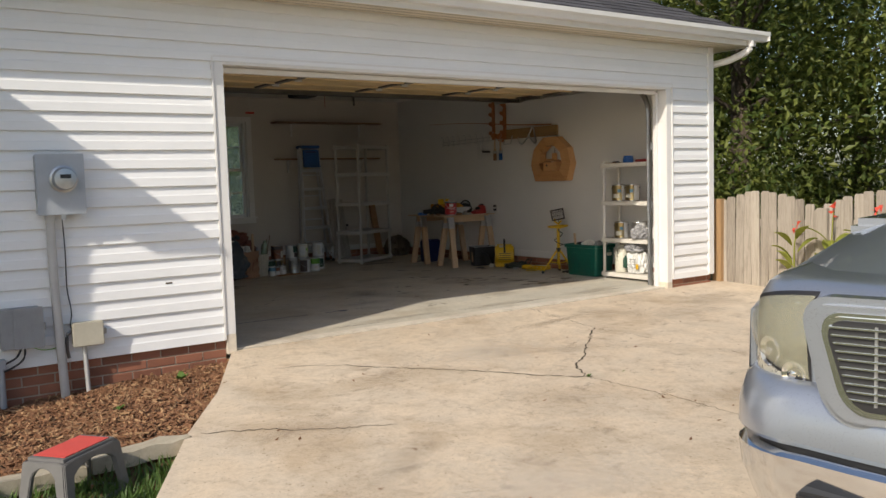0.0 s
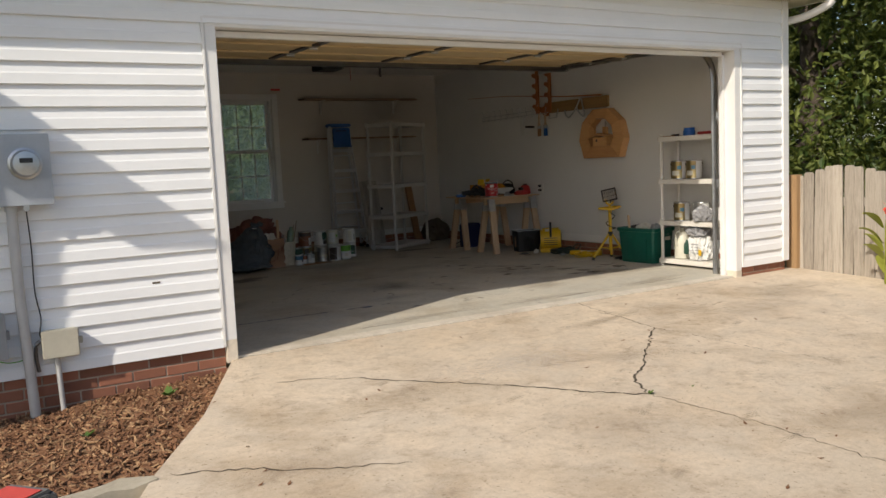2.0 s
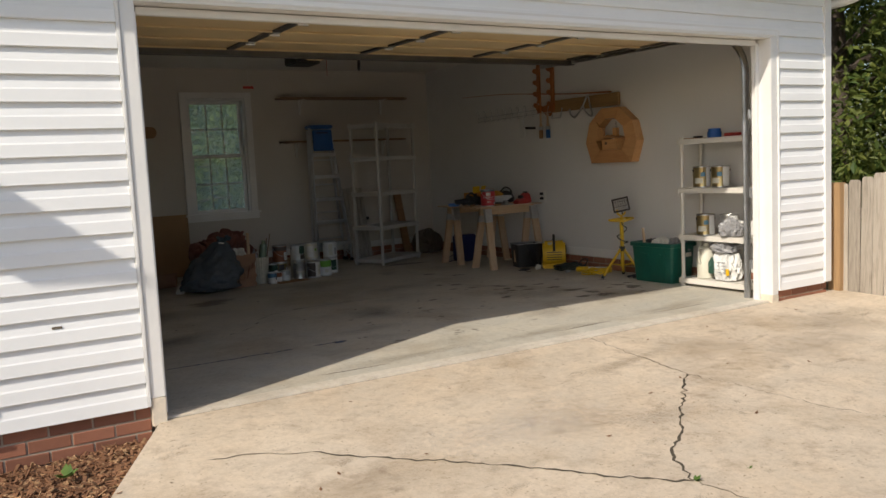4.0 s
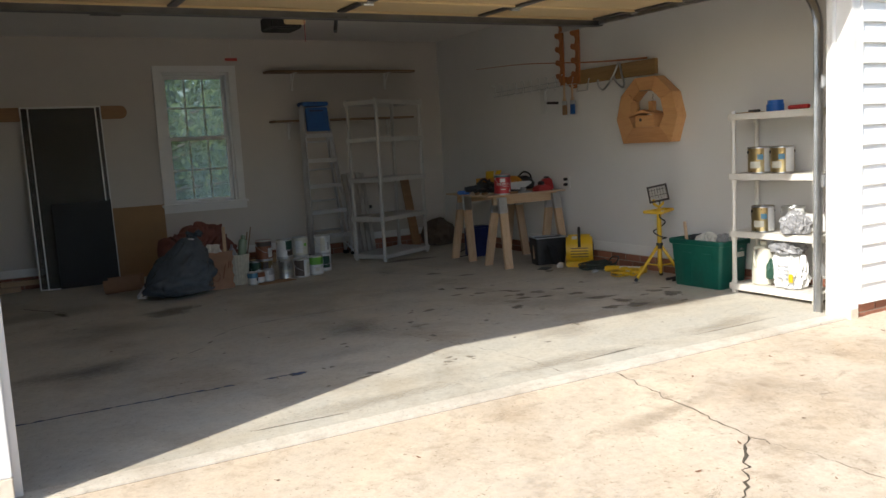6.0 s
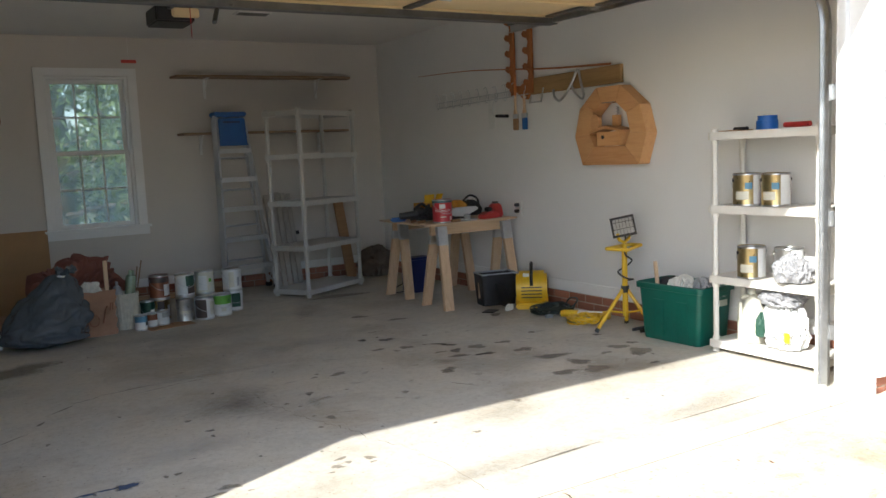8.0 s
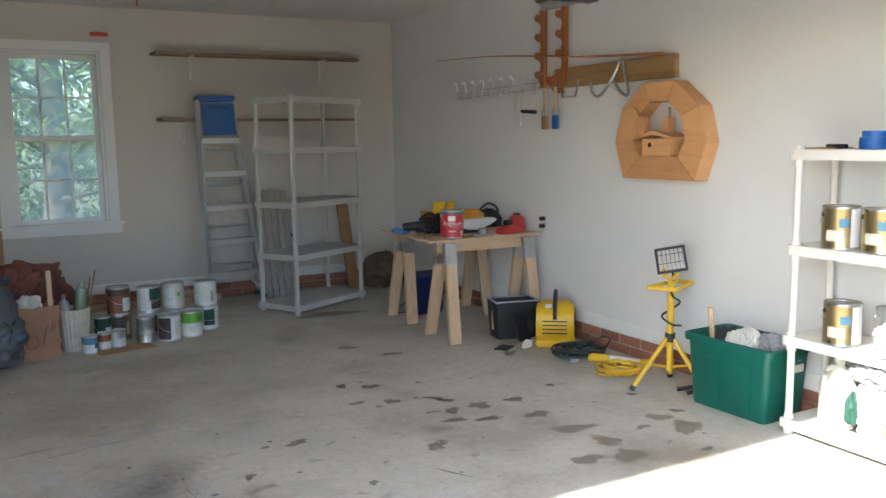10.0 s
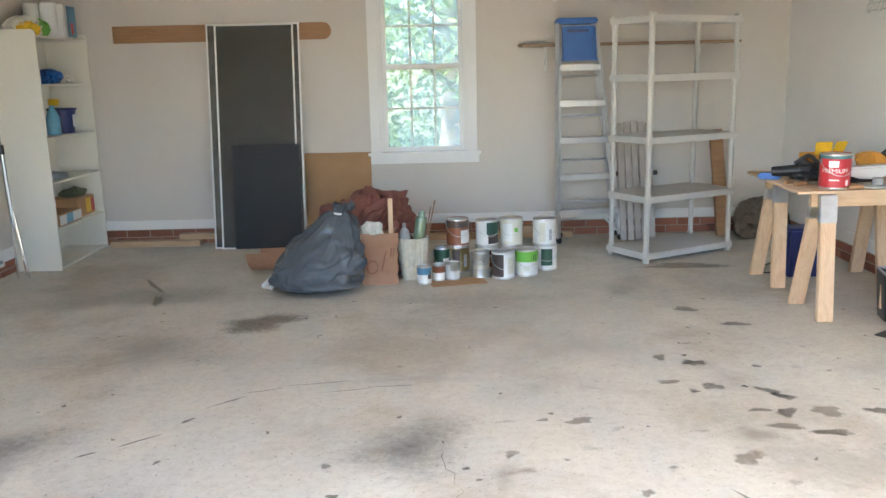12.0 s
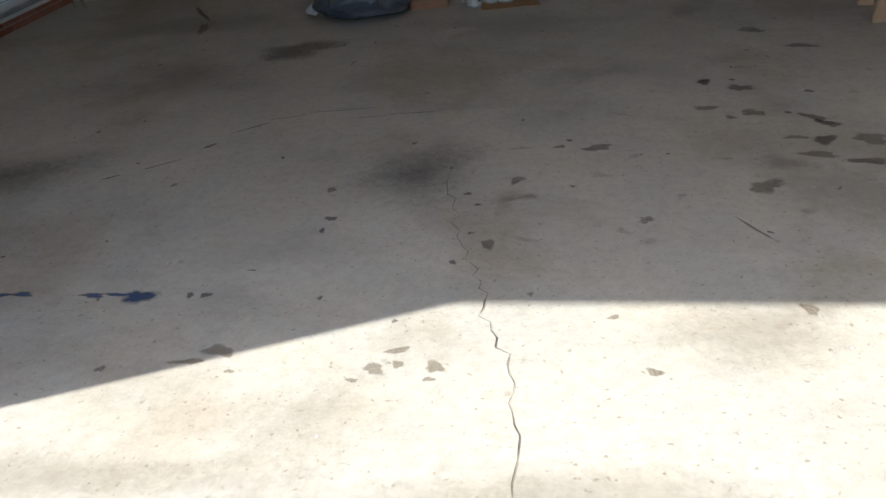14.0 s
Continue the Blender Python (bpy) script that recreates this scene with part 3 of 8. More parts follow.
# tyre smudges, old spills, oil drops and rusty drip marks
for i, (k, x, y, rx, ry, rot) in enumerate([
        ("smudge", 2.25, 2.0, 0.42, 0.32, 0), ("smudge", 0.50, 2.03, 0.48, 0.32, 0), ("spill", 1.32, 3.74, 0.34, 0.24, 3), ("haze", 0.3, 4.4, 0.8, 0.5, 10), ("spill", 0.52, 4.30, 0.035, 0.24, 14), ("spill", 0.36, 4.72, 0.03, 0.30, 30),
        ("oil", 3.48, 2.97, 0.050, 0.045, -3), ("oil", 3.63, 2.88, 0.075, 0.060, -2), ("damp", 3.44, 2.63, 0.060, 0.042, 0), ("damp", 3.62, 2.56, 0.065, 0.055, 0), ("damp", 3.52, 2.51, 0.03, 0.03, 0),
        ("oil", 3.91, 2.81, 0.028, 0.025, 0), ("oil", 3.76, 2.55, 0.02, 0.02, 0), ("oil", 3.85, 2.49, 0.075, 0.040, -45), ("oil", 3.89, 2.42, 0.060, 0.045, -50), ("oil", 3.83, 2.25, 0.060, 0.058, 0),
        ("damp", 3.73, 2.28, 0.060, 0.028, 0), ("damp", 3.77, 2.11, 0.10, 0.042, 0), ("oil", 3.93, 2.04, 0.095, 0.045, -12), ("damp", 4.00, 2.25, 0.10, 0.065, -10), ("damp", 2.95, 2.21, 0.085, 0.040, 5),
        ("damp", 2.80, 2.23, 0.03, 0.026, 0), ("damp", 2.64, 1.92, 0.035, 0.042, 0), ("haze", 2.60, 1.75, 0.07, 0.14, 0), ("damp", 2.56, 1.43, 0.036, 0.04, 0), ("oil", 1.99, 1.62, 0.028, 0.025, 0),
        ("damp", 1.94, 1.85, 0.028, 0.022, 0), ("oil", 1.98, 1.53, 0.015, 0.022, 0), ("damp", 3.52, 1.84, 0.085, 0.065, 20), ("haze", 3.63, 2.04, 0.14, 0.09, 0), ("haze", 2.95, 1.95, 0.07, 0.035, 0), ("damp", 3.08, 1.59, 0.03, 0.036, 0),
        ("haze", 3.58, 4.29, 0.16, 0.25, 0), ("damp", 3.86, 3.82, 0.10, 0.065, 0), ("damp", 4.18, 4.95, 0.40, 0.13, 5),
        ("damp", 2.30, 0.77, 0.038, 0.034, 0), ("damp", 2.35, 0.85, 0.040, 0.022, 20), ("damp", 2.36, 0.79, 0.024, 0.018, 0), ("damp", 2.46, 0.78, 0.038, 0.030, 0), ("damp", 2.45, 0.73, 0.02, 0.014, 0), ("damp", 2.25, 0.72, 0.02, 0.012, 0),
        ("damp", 3.02, 0.77, 0.024, 0.026, 0), ("damp", 3.47, 1.06, 0.034, 0.034, 0), ("damp", 1.78, 0.79, 0.065, 0.016, 0), ("damp", 1.85, 0.84, 0.060, 0.038, 0), ("damp", 1.91, 0.75, 0.016, 0.012, 0), ("oil", 1.66, 1.12, 0.017, 0.02, 30), ("oil", 1.71, 1.12, 0.022, 0.022, 30),
        ("damp", 4.70, 1.61, 0.11, 0.06, -20), ("damp", 4.72, 1.43, 0.11, 0.13, -10), ("oil", 4.85, 1.64, 0.055, 0.038, -20), ("damp", 4.53, 1.54, 0.052, 0.038, 0), ("damp", 4.22, 1.70, 0.16, 0.07, -25), ("damp", 4.25, 1.48, 0.13, 0.07, -60),
        ("damp", 4.22, 1.28, 0.11, 0.10, -40), ("damp", 4.02, 1.34, 0.10, 0.075, -20), ("oil", 4.22, 2.24, 0.070, 0.05, -40), ("damp", 4.19, 1.97, 0.085, 0.07, -30), ("oil", 4.84, 1.98, 0.045, 0.03, -20), ("damp", 4.58, 1.16, 0.042, 0.03, 0), ("damp", 4.55, 2.36, 0.03, 0.045, -30),
        ("damp", 4.05, 3.50, 0.12, 0.05, 0), ("damp", 4.75, 3.10, 0.08, 0.06, 0), ("haze", 3.9, 1.75, 0.55, 0.35, 15), ("haze", 4.4, 1.2, 0.5, 0.25, -10), ("haze", 1.6, 0.35, 0.7, 0.14, 5), ("haze", 2.9, 0.35, 0.7, 0.14, -4), ("haze", 4.2, 0.4, 0.6, 0.16, 3),
        ("haze", 3.3, 0.95, 0.5, 0.2, 12), ("haze", 2.6, 4.1, 0.9, 0.35, 4), ("haze", 0.8, 3.2, 0.8, 0.4, -8), ("pale", 3.1, 3.2, 0.5, 0.3, 10), ("pale", 1.9, 1.4, 0.5, 0.2, 0), ("pale", 2.3, 2.75, 0.6, 0.12, 0),
        ("oil", 3.15, 0.30, 0.35, 0.010, 3), ("oil", 1.2, 0.27, 0.30, 0.010, -2), ("oil", 4.2, 0.31, 0.40, 0.008, 1)]):
    stain(floor, k, x, y, rx, ry, rot, flat, i)
rs = random.Random(41)
for i in range(60):
    stain(floor, rs.choice(("oil", "damp")), rs.uniform(0.3, 4.9), rs.uniform(0.4, 4.2), rs.uniform(0.008, 0.022), rs.uniform(0.007, 0.016), rs.uniform(0, 180), flat, 100 + i)
for i in range(70):
    stain(floor, "fleck", rs.uniform(0.3, 4.9), rs.uniform(0.5, 4.6), rs.uniform(0.004, 0.011), rs.uniform(0.004, 0.008), rs.uniform(0, 180), flat, 500 + i)
for i in range(26):
    stain(floor, "haze", rs.uniform(2.6, 4.9), rs.uniform(1.2, 3.2), rs.uniform(0.02, 0.07), rs.uniform(0.012, 0.035), rs.uniform(-40, 40), flat, 600 + i)
for i in range(90):
    x, y = rs.uniform(-0.2, 5.2), rs.uniform(-3.6, -0.15)
    stain(driveway, "drivestain", x, y, rs.uniform(0.02, 0.16), rs.uniform(0.015, 0.06), rs.uniform(-30, 30), drive_z, 700 + i)
# dark rubber scuffs and a chalky blue line
for i, (x, y, rx, ry, rot) in enumerate([(1.29, 2.31, 0.045, 0.016, 45), (1.15, 2.12, 0.12, 0.008, 38), (1.42, 2.52, 0.16, 0.007, 40), (1.80, 2.72, 0.20, 0.006, 8), (1.55, 2.64, 0.12, 0.006, 20),
                                         (1.66, 2.17, 0.02, 0.01, -60), (0.98, 2.0, 0.05, 0.008, 30), (3.42, 1.52, 0.008, 0.12, 28), (2.15, 2.66, 0.14, 0.006, 4), (1.95, 2.62, 0.16, 0.005, 12)]):
    stain(floor, "oil", x, y, rx, ry, rot, flat, 200 + i)
for k in range(26):
    x = -0.58 + 0.08 * k
    if k not in (22, 23):
        stain(floor, "bluepaint", x, 1.12 + rs.uniform(-0.004, 0.004), 0.062, rs.uniform(0.012, 0.02), 0, flat, 400 + k)
stain(floor, "bluepaint", 1.50, 1.11, 0.065, 0.06, 0, flat, 221)
for i, (k, x, y, rx, ry, rot) in enumerate([("drivestain", 3.3, -0.6, 0.8, 0.28, 8), ("haze", 4.7, -0.7, 0.8, 0.35, 0), ("haze", 2.6, -0.6, 0.5, 0.12, 10), ("drivestain", 3.9, -1.0, 0.9, 0.3, 4), ("drivestain", 2.1, -1.4, 0.7, 0.22, -12), ("drivestain", -0.1, -2.6, 0.5, 0.22, 40), ("drivestain", 1.2, -2.3, 0.7, 0.5, 20), ("drivestain", -0.3, -1.9, 0.45, 0.30, 30),
                                            ("drivestain", 0.5, -1.3, 0.6, 0.25, 15), ("drivestain", 2.4, -2.9, 0.7, 0.5, 0), ("drivestain", -0.6, -3.1, 0.5, 0.5, 0), ("pale", 1.5, -1.1, 0.9, 0.3, 10), ("pale", 0.3, -3.3, 0.8, 0.6, 0)]):
    stain(driveway, k, x, y, rx, ry, rot, drive_z, 230 + i)


def hole_wall(name, axis, lo, hi, u0, u1, z0, z1, holes, material, label):
    """A thick wall along an axis, with openings (u0, u1, z0, z1) cut through it, as one mesh."""
    bm = bmesh.new()
    us = sorted({u0, u1, *[h[0] for h in holes], *[h[1] for h in holes]})
    zs = sorted({z0, z1, *[h[2] for h in holes], *[h[3] for h in holes]})
    for a, b in zip(us, us[1:]):
        for c, d in zip(zs, zs[1:]):
            if any(h[0] <= a and b <= h[1] and h[2] <= c and d <= h[3] for h in holes):
                continue
            if axis == "x":
                box(bm, a, b, lo, hi, c, d)
            else:
                box(bm, lo, hi, a, b, c, d)
    bmesh.ops.remove_doubles(bm, verts=bm.verts, dist=1e-5)
    inner = [f for f in bm.faces if sum(1 for g in bm.faces if g is not f and set(g.verts) == set(f.verts))]
    bmesh.ops.delete(bm, geom=inner, context="FACES")
    return structure(part(name, bm, material), label, "wall")


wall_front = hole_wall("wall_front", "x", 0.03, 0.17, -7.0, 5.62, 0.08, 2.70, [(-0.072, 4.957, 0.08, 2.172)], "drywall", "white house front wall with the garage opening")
wall_east = hole_wall("wall_east", "y", 5.40, 5.62, 0.17, 6.50, 0.13, 2.70, [], "drywall_pale", "garage side wall over a brick footing, paler than the other inner walls")
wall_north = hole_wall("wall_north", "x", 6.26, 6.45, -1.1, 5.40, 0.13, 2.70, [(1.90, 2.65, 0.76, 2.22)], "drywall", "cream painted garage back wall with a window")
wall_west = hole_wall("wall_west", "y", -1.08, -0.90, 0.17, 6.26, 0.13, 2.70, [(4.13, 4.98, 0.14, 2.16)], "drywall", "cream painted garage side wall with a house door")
ceiling = structure(boxpart("ceiling", "ceiling", None, -0.90, 5.40, 0.17, 6.26, 2.59, 2.69, 0), "off-white garage ceiling", "ceiling")
# footing cores behind the brick courses
for nm, x0, x1, y0, y1 in (("wall_footing", 5.3975, 5.60, 0.172, 6.45), ("wall_footing", -1.1, 5.395, 6.2575, 6.44), ("wall_footing", -1.08, -0.8975, 0.172, 6.255), ("wall_footing", -7.0, -0.078, 0.0175, 0.17), ("wall_footing", 4.963, 5.60, 0.0175, 0.17)):
    structure(boxpart(nm, "mortar", None, x0, x1, y0, y1, -0.35, 0.13 if y0 > 0.1 else 0.079, 0), "mortar core of the brick footing", "footing")
# baseboards
structure(boxpart("baseboard_east", "trim", None, 5.385, 5.399, 0.5, 6.26, 0.14, 0.225, 0.003), "white painted baseboard above the brick", "baseboard")
structure(boxpart("baseboard_north", "trim", None, -0.90, 5.385, 6.245, 6.259, 0.135, 0.215, 0.003), "white painted baseboard above the brick", "baseboard")
structure(boxpart("baseboard_west", "trim", None, -0.899, -0.885, 5.08, 6.245, 0.11, 0.20, 0.003), "white painted baseboard above the brick", "baseboard")
structure(boxpart("baseboard_west", "trim", None, -0.899, -0.885, 0.17, 4.02, 0.11, 0.20, 0.003), "white painted baseboard above the brick", "baseboard")
# door casing of the big opening: outside trim and inner jambs
casing = structure(thing("trim_garage_door", "white wooden casing round the garage opening, rust-stained at the foot", "door casing"), "white casing round the garage opening, stained at its foot", "door casing")
boxpart("jamb", "trim", casing, -0.075, 0.0, -0.012, 0.17, 0.12, 2.13, 0.004)
boxpart("jamb_foot", "trim_dirty", casing, -0.075, 0.0, -0.013, 0.171, -0.03, 0.12, 0.004, "peeling rust-stained jamb foot")
boxpart("jamb", "trim", casing, 4.88, 4.96, -0.012, 0.17, 0.05, 2.13, 0.004)
boxpart("jamb_foot", "trim_dirty", casing, 4.88, 4.96, -0.013, 0.171, -0.03, 0.05, 0.004, "stained jamb foot")
boxpart("head", "trim", casing, -0.075, 4.96, -0.012, 0.17, 2.13, 2.175, 0.004)
boxpart("stop", "trim", casing, 4.845, 4.88, 0.10, 0.15, 0.0, 2.10, 0.004)
boxpart("stop", "trim", casing, 0.0, 0.03, 0.10, 0.15, 0.0, 2.10, 0.004)
boxpart("stop", "trim", casing, 0.03, 4.845, 0.10, 0.15, 2.085, 2.125, 0.004)
boxpart("channel", "trim", casing, -0.095, -0.077, -0.022, 0.03, 0.08, 2.19, 0.003)
boxpart("channel", "trim", casing, 4.962, 4.98, -0.022, 0.03, 0.08, 2.19, 0.003)
boxpart("channel", "trim", casing, -0.077, 4.962, -0.022, 0.03, 2.177, 2.195, 0.003)
structure(boxpart("trim_corner", "trim", None, 5.565, 5.655, -0.028, 0.06, 0.085, 2.62, 0.004), "white vinyl corner post of the house", "corner trim")


def siding_board(x0, x1, z):
    """One lap of siding: proud at its foot, tucked in at its top."""
    bm = bmesh.new()
    prism(bm, [(0.028, z + 0.004), (0.004, z + 0.004), (-0.004, z - 0.004), (-0.019, z - 0.004), (-0.0225, z), (-0.021, z + 0.010), (-0.017, z + LAP * 0.45), (-0.012, z + LAP * 0.52), (0.001, z + LAP), (0.028, z + LAP)], x0, x1, "yz")
    part("siding_board", bm, "siding", wall_front)


for k in range(20):
    z = 0.081 + LAP * k
    if z > 2.55:
        break
    if z + LAP * 0.5 < 2.16:
        siding_board(-7.0, -0.096, z)
        siding_board(4.981, 5.565, z)
    else:
        siding_board(-7.0, 5.565, z + 0.0)

# soffit, fascia, gutter and roof
eave = structure(thing("roof", "hipped dark grey shingle roof with white gutter and beige soffit", "roof"), "hipped dark shingle roof with white gutter and beige soffit", "roof")
bm = bmesh.new()
box(bm, -7.0, 6.0, -0.30, 0.03, 2.615, 2.635)
box(bm, 5.62, 6.0, 0.03, 6.9, 2.615, 2.635)
box(bm, -1.2, 5.62, 6.45, 6.9, 2.615, 2.635)
part("soffit", bm, "soffit", eave)


for k in range(3):
    boxpart("soffit_groove", "dark", eave, -7.0, 5.62, -0.25 + 0.09 * k, -0.247 + 0.09 * k, 2.613, 2.6155, 0)
bm = bmesh.new()
box(bm, -7.0, 6.0, -0.315, -0.30, 2.61, 2.76)
box(bm, 6.0, 6.015, -0.315, 6.9, 2.61, 2.76)
part("fascia", bm, "trim", eave)
bm = bmesh.new()
prism(bm, [(-0.32, 2.655), (-0.385, 2.655), (-0.40, 2.69), (-0.425, 2.715), (-0.43, 2.755), (-0.42, 2.755), (-0.41, 2.72), (-0.385, 2.695), (-0.375, 2.668), (-0.33, 2.668)], -7.0, 6.12, "yz")
box(bm, 6.105, 6.12, -0.425, -0.32, 2.66, 2.752)
part("gutter", bm, "trim", eave, "white gutter, grimy along its edge")
tubepart("downspout", "trim", eave, smooth_curve([(5.86, -0.36, 2.66), (5.86, -0.33, 2.56), (5.80, -0.12, 2.47), (5.70, 0.08, 2.42), (5.69, 0.12, 2.3), (5.69, 0.12, 0.1)], 5), 0.038, 10)
PITCH = 0.5
bm = bmesh.new()
ry = (6.95 + 0.34) / 2 - 0.34
rh = 2.76 + PITCH * (ry + 0.34)
for quad in ([(-7, -0.34, 2.74), (6.05, -0.34, 2.74), (6.05 - (ry + 0.34), ry, rh), (-7, ry, rh)], [(6.05, -0.34, 2.74), (6.05, 6.95, 2.74), (6.05 - (ry + 0.34), ry, rh)], [(6.05, 6.95, 2.74), (-7, 6.95, 2.74), (-7, ry, rh), (6.05 - (ry + 0.34), ry, rh)]):
    bm.faces.new([bm.verts.new(p) for p in quad])
part("roof_deck", bm, "shingle", eave)
sh = bpy.data.meshes.new("shingle")
bm = bmesh.new()
box(bm, -0.15, 0.15, 0, 0.20, 0.0, 0.007)
bm.to_mesh(sh)
bm.free()
sh.materials.append(M["shingle"])
rs = random.Random(5)
for r in range(11):
    yy = -0.37 + 0.13 * r
    x = 6.03 - max(0, yy + 0.34) - 0.16 - (0.15 if r % 2 else 0)
    while x > 0.6:
        s = new("shingle", sh)
        s.parent = eave
        s.matrix_basis = pose(x, yy, 2.758 + PITCH * (yy + 0.34) + rs.uniform(0, 0.004), math.degrees(math.atan(PITCH)) - 2.5, 0, rs.uniform(-0.4, 0.4))
        x -= 0.304

# ---- outside: house wing, planting, fence, trees, utilities, truck ----
wing = thing("house_wing", "white gabled house wing with dark shingle roof", "house")
bm = bmesh.new()
prism(bm, [(-2.68, -0.6), (-2.68, 2.72), (-5.8, 5.12), (-8.92, 2.72), (-8.92, -0.6)], -0.72, -0.55, "xz")
box(bm, -2.80, -2.68, -0.55, 0.0, -0.6, 2.70)
part("wall", bm, "siding", wing)
for s in (1, -1):
    bm = bmesh.new()
    prism(bm, [(-5.8 + s * 3.53, 2.46), (-5.8 + s * 3.53, 2.53), (-5.8, 5.255), (-5.8, 5.155)], -1.0, 6.0, "xz")
    part("roof", bm, "shingle", wing, bevel=0)
bm = bmesh.new()
prism(bm, [(-2.275, 2.48), (-2.275, 2.515), (-5.8, 5.235), (-5.8, 4.95), (-3.12, 2.655), (-2.95, 2.645), (-2.78, 2.52)], -0.995, -0.722, "xz")
part("boxed_eave", bm, "trim", wing)
bm = bmesh.new()
for k in range(21):
    z = -0.1 + LAP * k
    prism(bm, [(-0.72, z), (-0.738, z), (-0.742, z + 0.006), (-0.722, z + LAP), (-0.72, z + LAP)], -4.2, -2.70, "yz")
part("siding_boards", bm, "siding", wing)
boxpart("corner_post", "trim", wing, -2.70, -2.655, -0.745, -0.56, -0.3, 2.70, 0.003)

rm = random.Random(21)
# mulch bed: a low rough mound, with chips scattered on it
bed_edge = [(-0.06, -0.02), (-0.5, -0.95), (-0.93, -1.60), (-1.9, -1.80), (-3.4, -1.95), (-3.4, 0.0), (-0.1, 0.0)]


def bed_z(x, y):
    return drive_z(y) - 0.035 - (0.034 + 0.056 * min(2.2, max(0.0, -x))) * (1 - min(1, -y / 1.6)) + 0.018 * noise.noise((x * 5, y * 5, 0)) + 0.010 * noise.noise((x * 17, y * 17, 3))


def in_poly(x, y, poly):
    hit = False
    for (x0, y0), (x1, y1) in zip(poly, poly[1:] + poly[:1]):
        if (y0 > y) != (y1 > y) and x < (x1 - x0) * (y - y0) / (y1 - y0) + x0:
            hit = not hit
    return hit


bm = bmesh.new()
grid = {}
for i in range(70):
    for j in range(42):
        x, y = -3.4 + i * 0.05, 0.02 - j * 0.05
        if x < -0.03 - 0.53 * max(0, -y) + 0.06:
            grid[i, j] = bm.verts.new((x, y, bed_z(x, y) - (0.0 if in_poly(x, y, bed_edge) else 0.06)))
for (i, j) in list(grid):
    q = [grid.get(k) for k in ((i, j), (i + 1, j), (i + 1, j + 1), (i, j + 1))]
    if all(q):
        bm.faces.new(q)
tagged(part("mulch_bed", bm, "mulch"), "brown bark mulch bed along the house wall", "mulch", kind="stuff")
for nm, count, seed in (("chip", 5600, 3), ("chip_pale", 1900, 4)):
    rr = random.Random(seed)
    V, F = [], []
    while len(F) < count * 6:
        x, y = rr.uniform(-2.3, -0.05), rr.uniform(-1.85, -0.01)
        if not in_poly(x, y, bed_edge):
            continue
        L, W, T = rr.uniform(0.008, 0.038), rr.uniform(0.003, 0.011), rr.uniform(0.0015, 0.005)
        m = Matrix.Translation((x, y, bed_z(x, y) + rr.uniform(0.002, 0.014))) @ Euler((rr.gauss(0, 0.35), rr.gauss(0, 0.35), rr.uniform(0, 6.3))).to_matrix().to_4x4()
        b0 = len(V)
        V += [m @ Vector((sx * L, sy * W * (1 if sx < 0 else 0.6), sz * T)) for sx in (-1, 1) for sy in (-1, 1) for sz in (-1, 1)]
        F += [[b0 + k for k in f] for f in ((0, 1, 3, 2), (4, 6, 7, 5), (0, 4, 5, 1), (2, 3, 7, 6), (0, 2, 6, 4), (1, 5, 7, 3))]
    me = bpy.data.meshes.new("mulch_chips")
    me.from_pydata(V, [], F)
    me.materials.append(M[nm])
    tagged(new("mulch_chips", me), "loose bark chips scattered over the mulch bed", "mulch", kind="stuff")


def blades(name, count, place, height, material, seed, label, width=0.004):
    rr = random.Random(seed)
    V, F = [], []
    while len(F) < count * 2:
        p = place(rr)
        if p is None:
            continue
        x, y, z = p
        a, h, lean = rr.uniform(0, 6.3), height * rr.uniform(0.45, 1.15), rr.uniform(0.2, 1.3)
        c, s = math.cos(a), math.sin(a)
        w = width * rr.uniform(0.6, 1.3)
        b0 = len(V)
        V += [(x - s * w, y + c * w, z), (x + s * w, y - c * w, z), (x + c * h * lean * 0.4 + s * w * 0.7, y + s * h * lean * 0.4 - c * w * 0.7, z + h * 0.6), (x + c * h * lean * 0.4 - s * w * 0.7, y + s * h * lean * 0.4 + c * w * 0.7, z + h * 0.6), (x + c * h * lean, y + s * h * lean, z + h)]
        F += [[b0, b0 + 1, b0 + 2, b0 + 3], [b0 + 3, b0 + 2, b0 + 4]]
    me = bpy.data.meshes.new(name)
    me.from_pydata(V, [], F)
    me.materials.append(M[material])
    return tagged(new(name, me), label, "grass", kind="stuff")


def lawn(rr):
    y = rr.uniform(-4.6, -1.55)
    x = rr.uniform(-3.6, -0.75)
    edge = -0.03 - 0.535 * (-y)
    if x > edge - 0.02 * rr.random() or (y > -1.78 and x < -1.0) or (y > -1.66):
        return None
    return x, y, drive_z(y) - 0.122


blades("grass", 20000, lawn, 0.10, "grass", 6, "green lawn grass beside the driveway", 0.005)
blades("grass", 2500, lambda rr: (rr.uniform(-8, 12), rr.uniform(7.0, 14), drive_z(0) - 0.13), 0.25, "grass", 7, "rough grass behind the garage", 0.012)


def edging_stone(x, y, L, rot, w=0.12):
    bm = bmesh.new()
    box(bm, -L / 2, L / 2, -w / 2, w / 2, -0.03, 0.045)
    bmesh.ops.subdivide_edges(bm, edges=bm.edges[:], cuts=4, use_grid_fill=True)
    for v in bm.verts:
        v.co += Vector((noise.noise(v.co * 9 + Vector((x, y, 0))), noise.noise(v.co * 9 + Vector((7, y, x))), noise.noise(v.co * 11 + Vector((x, 3, y))))) * 0.018
    ob = part("edging_stone", bm, "stone", m=pose(x, y, drive_z(y) - 0.045, 0, 0, rot), smooth=True)
    return tagged(ob, "pale weathered stone edging the mulch bed", "edging stone", "edging stones along the bed")


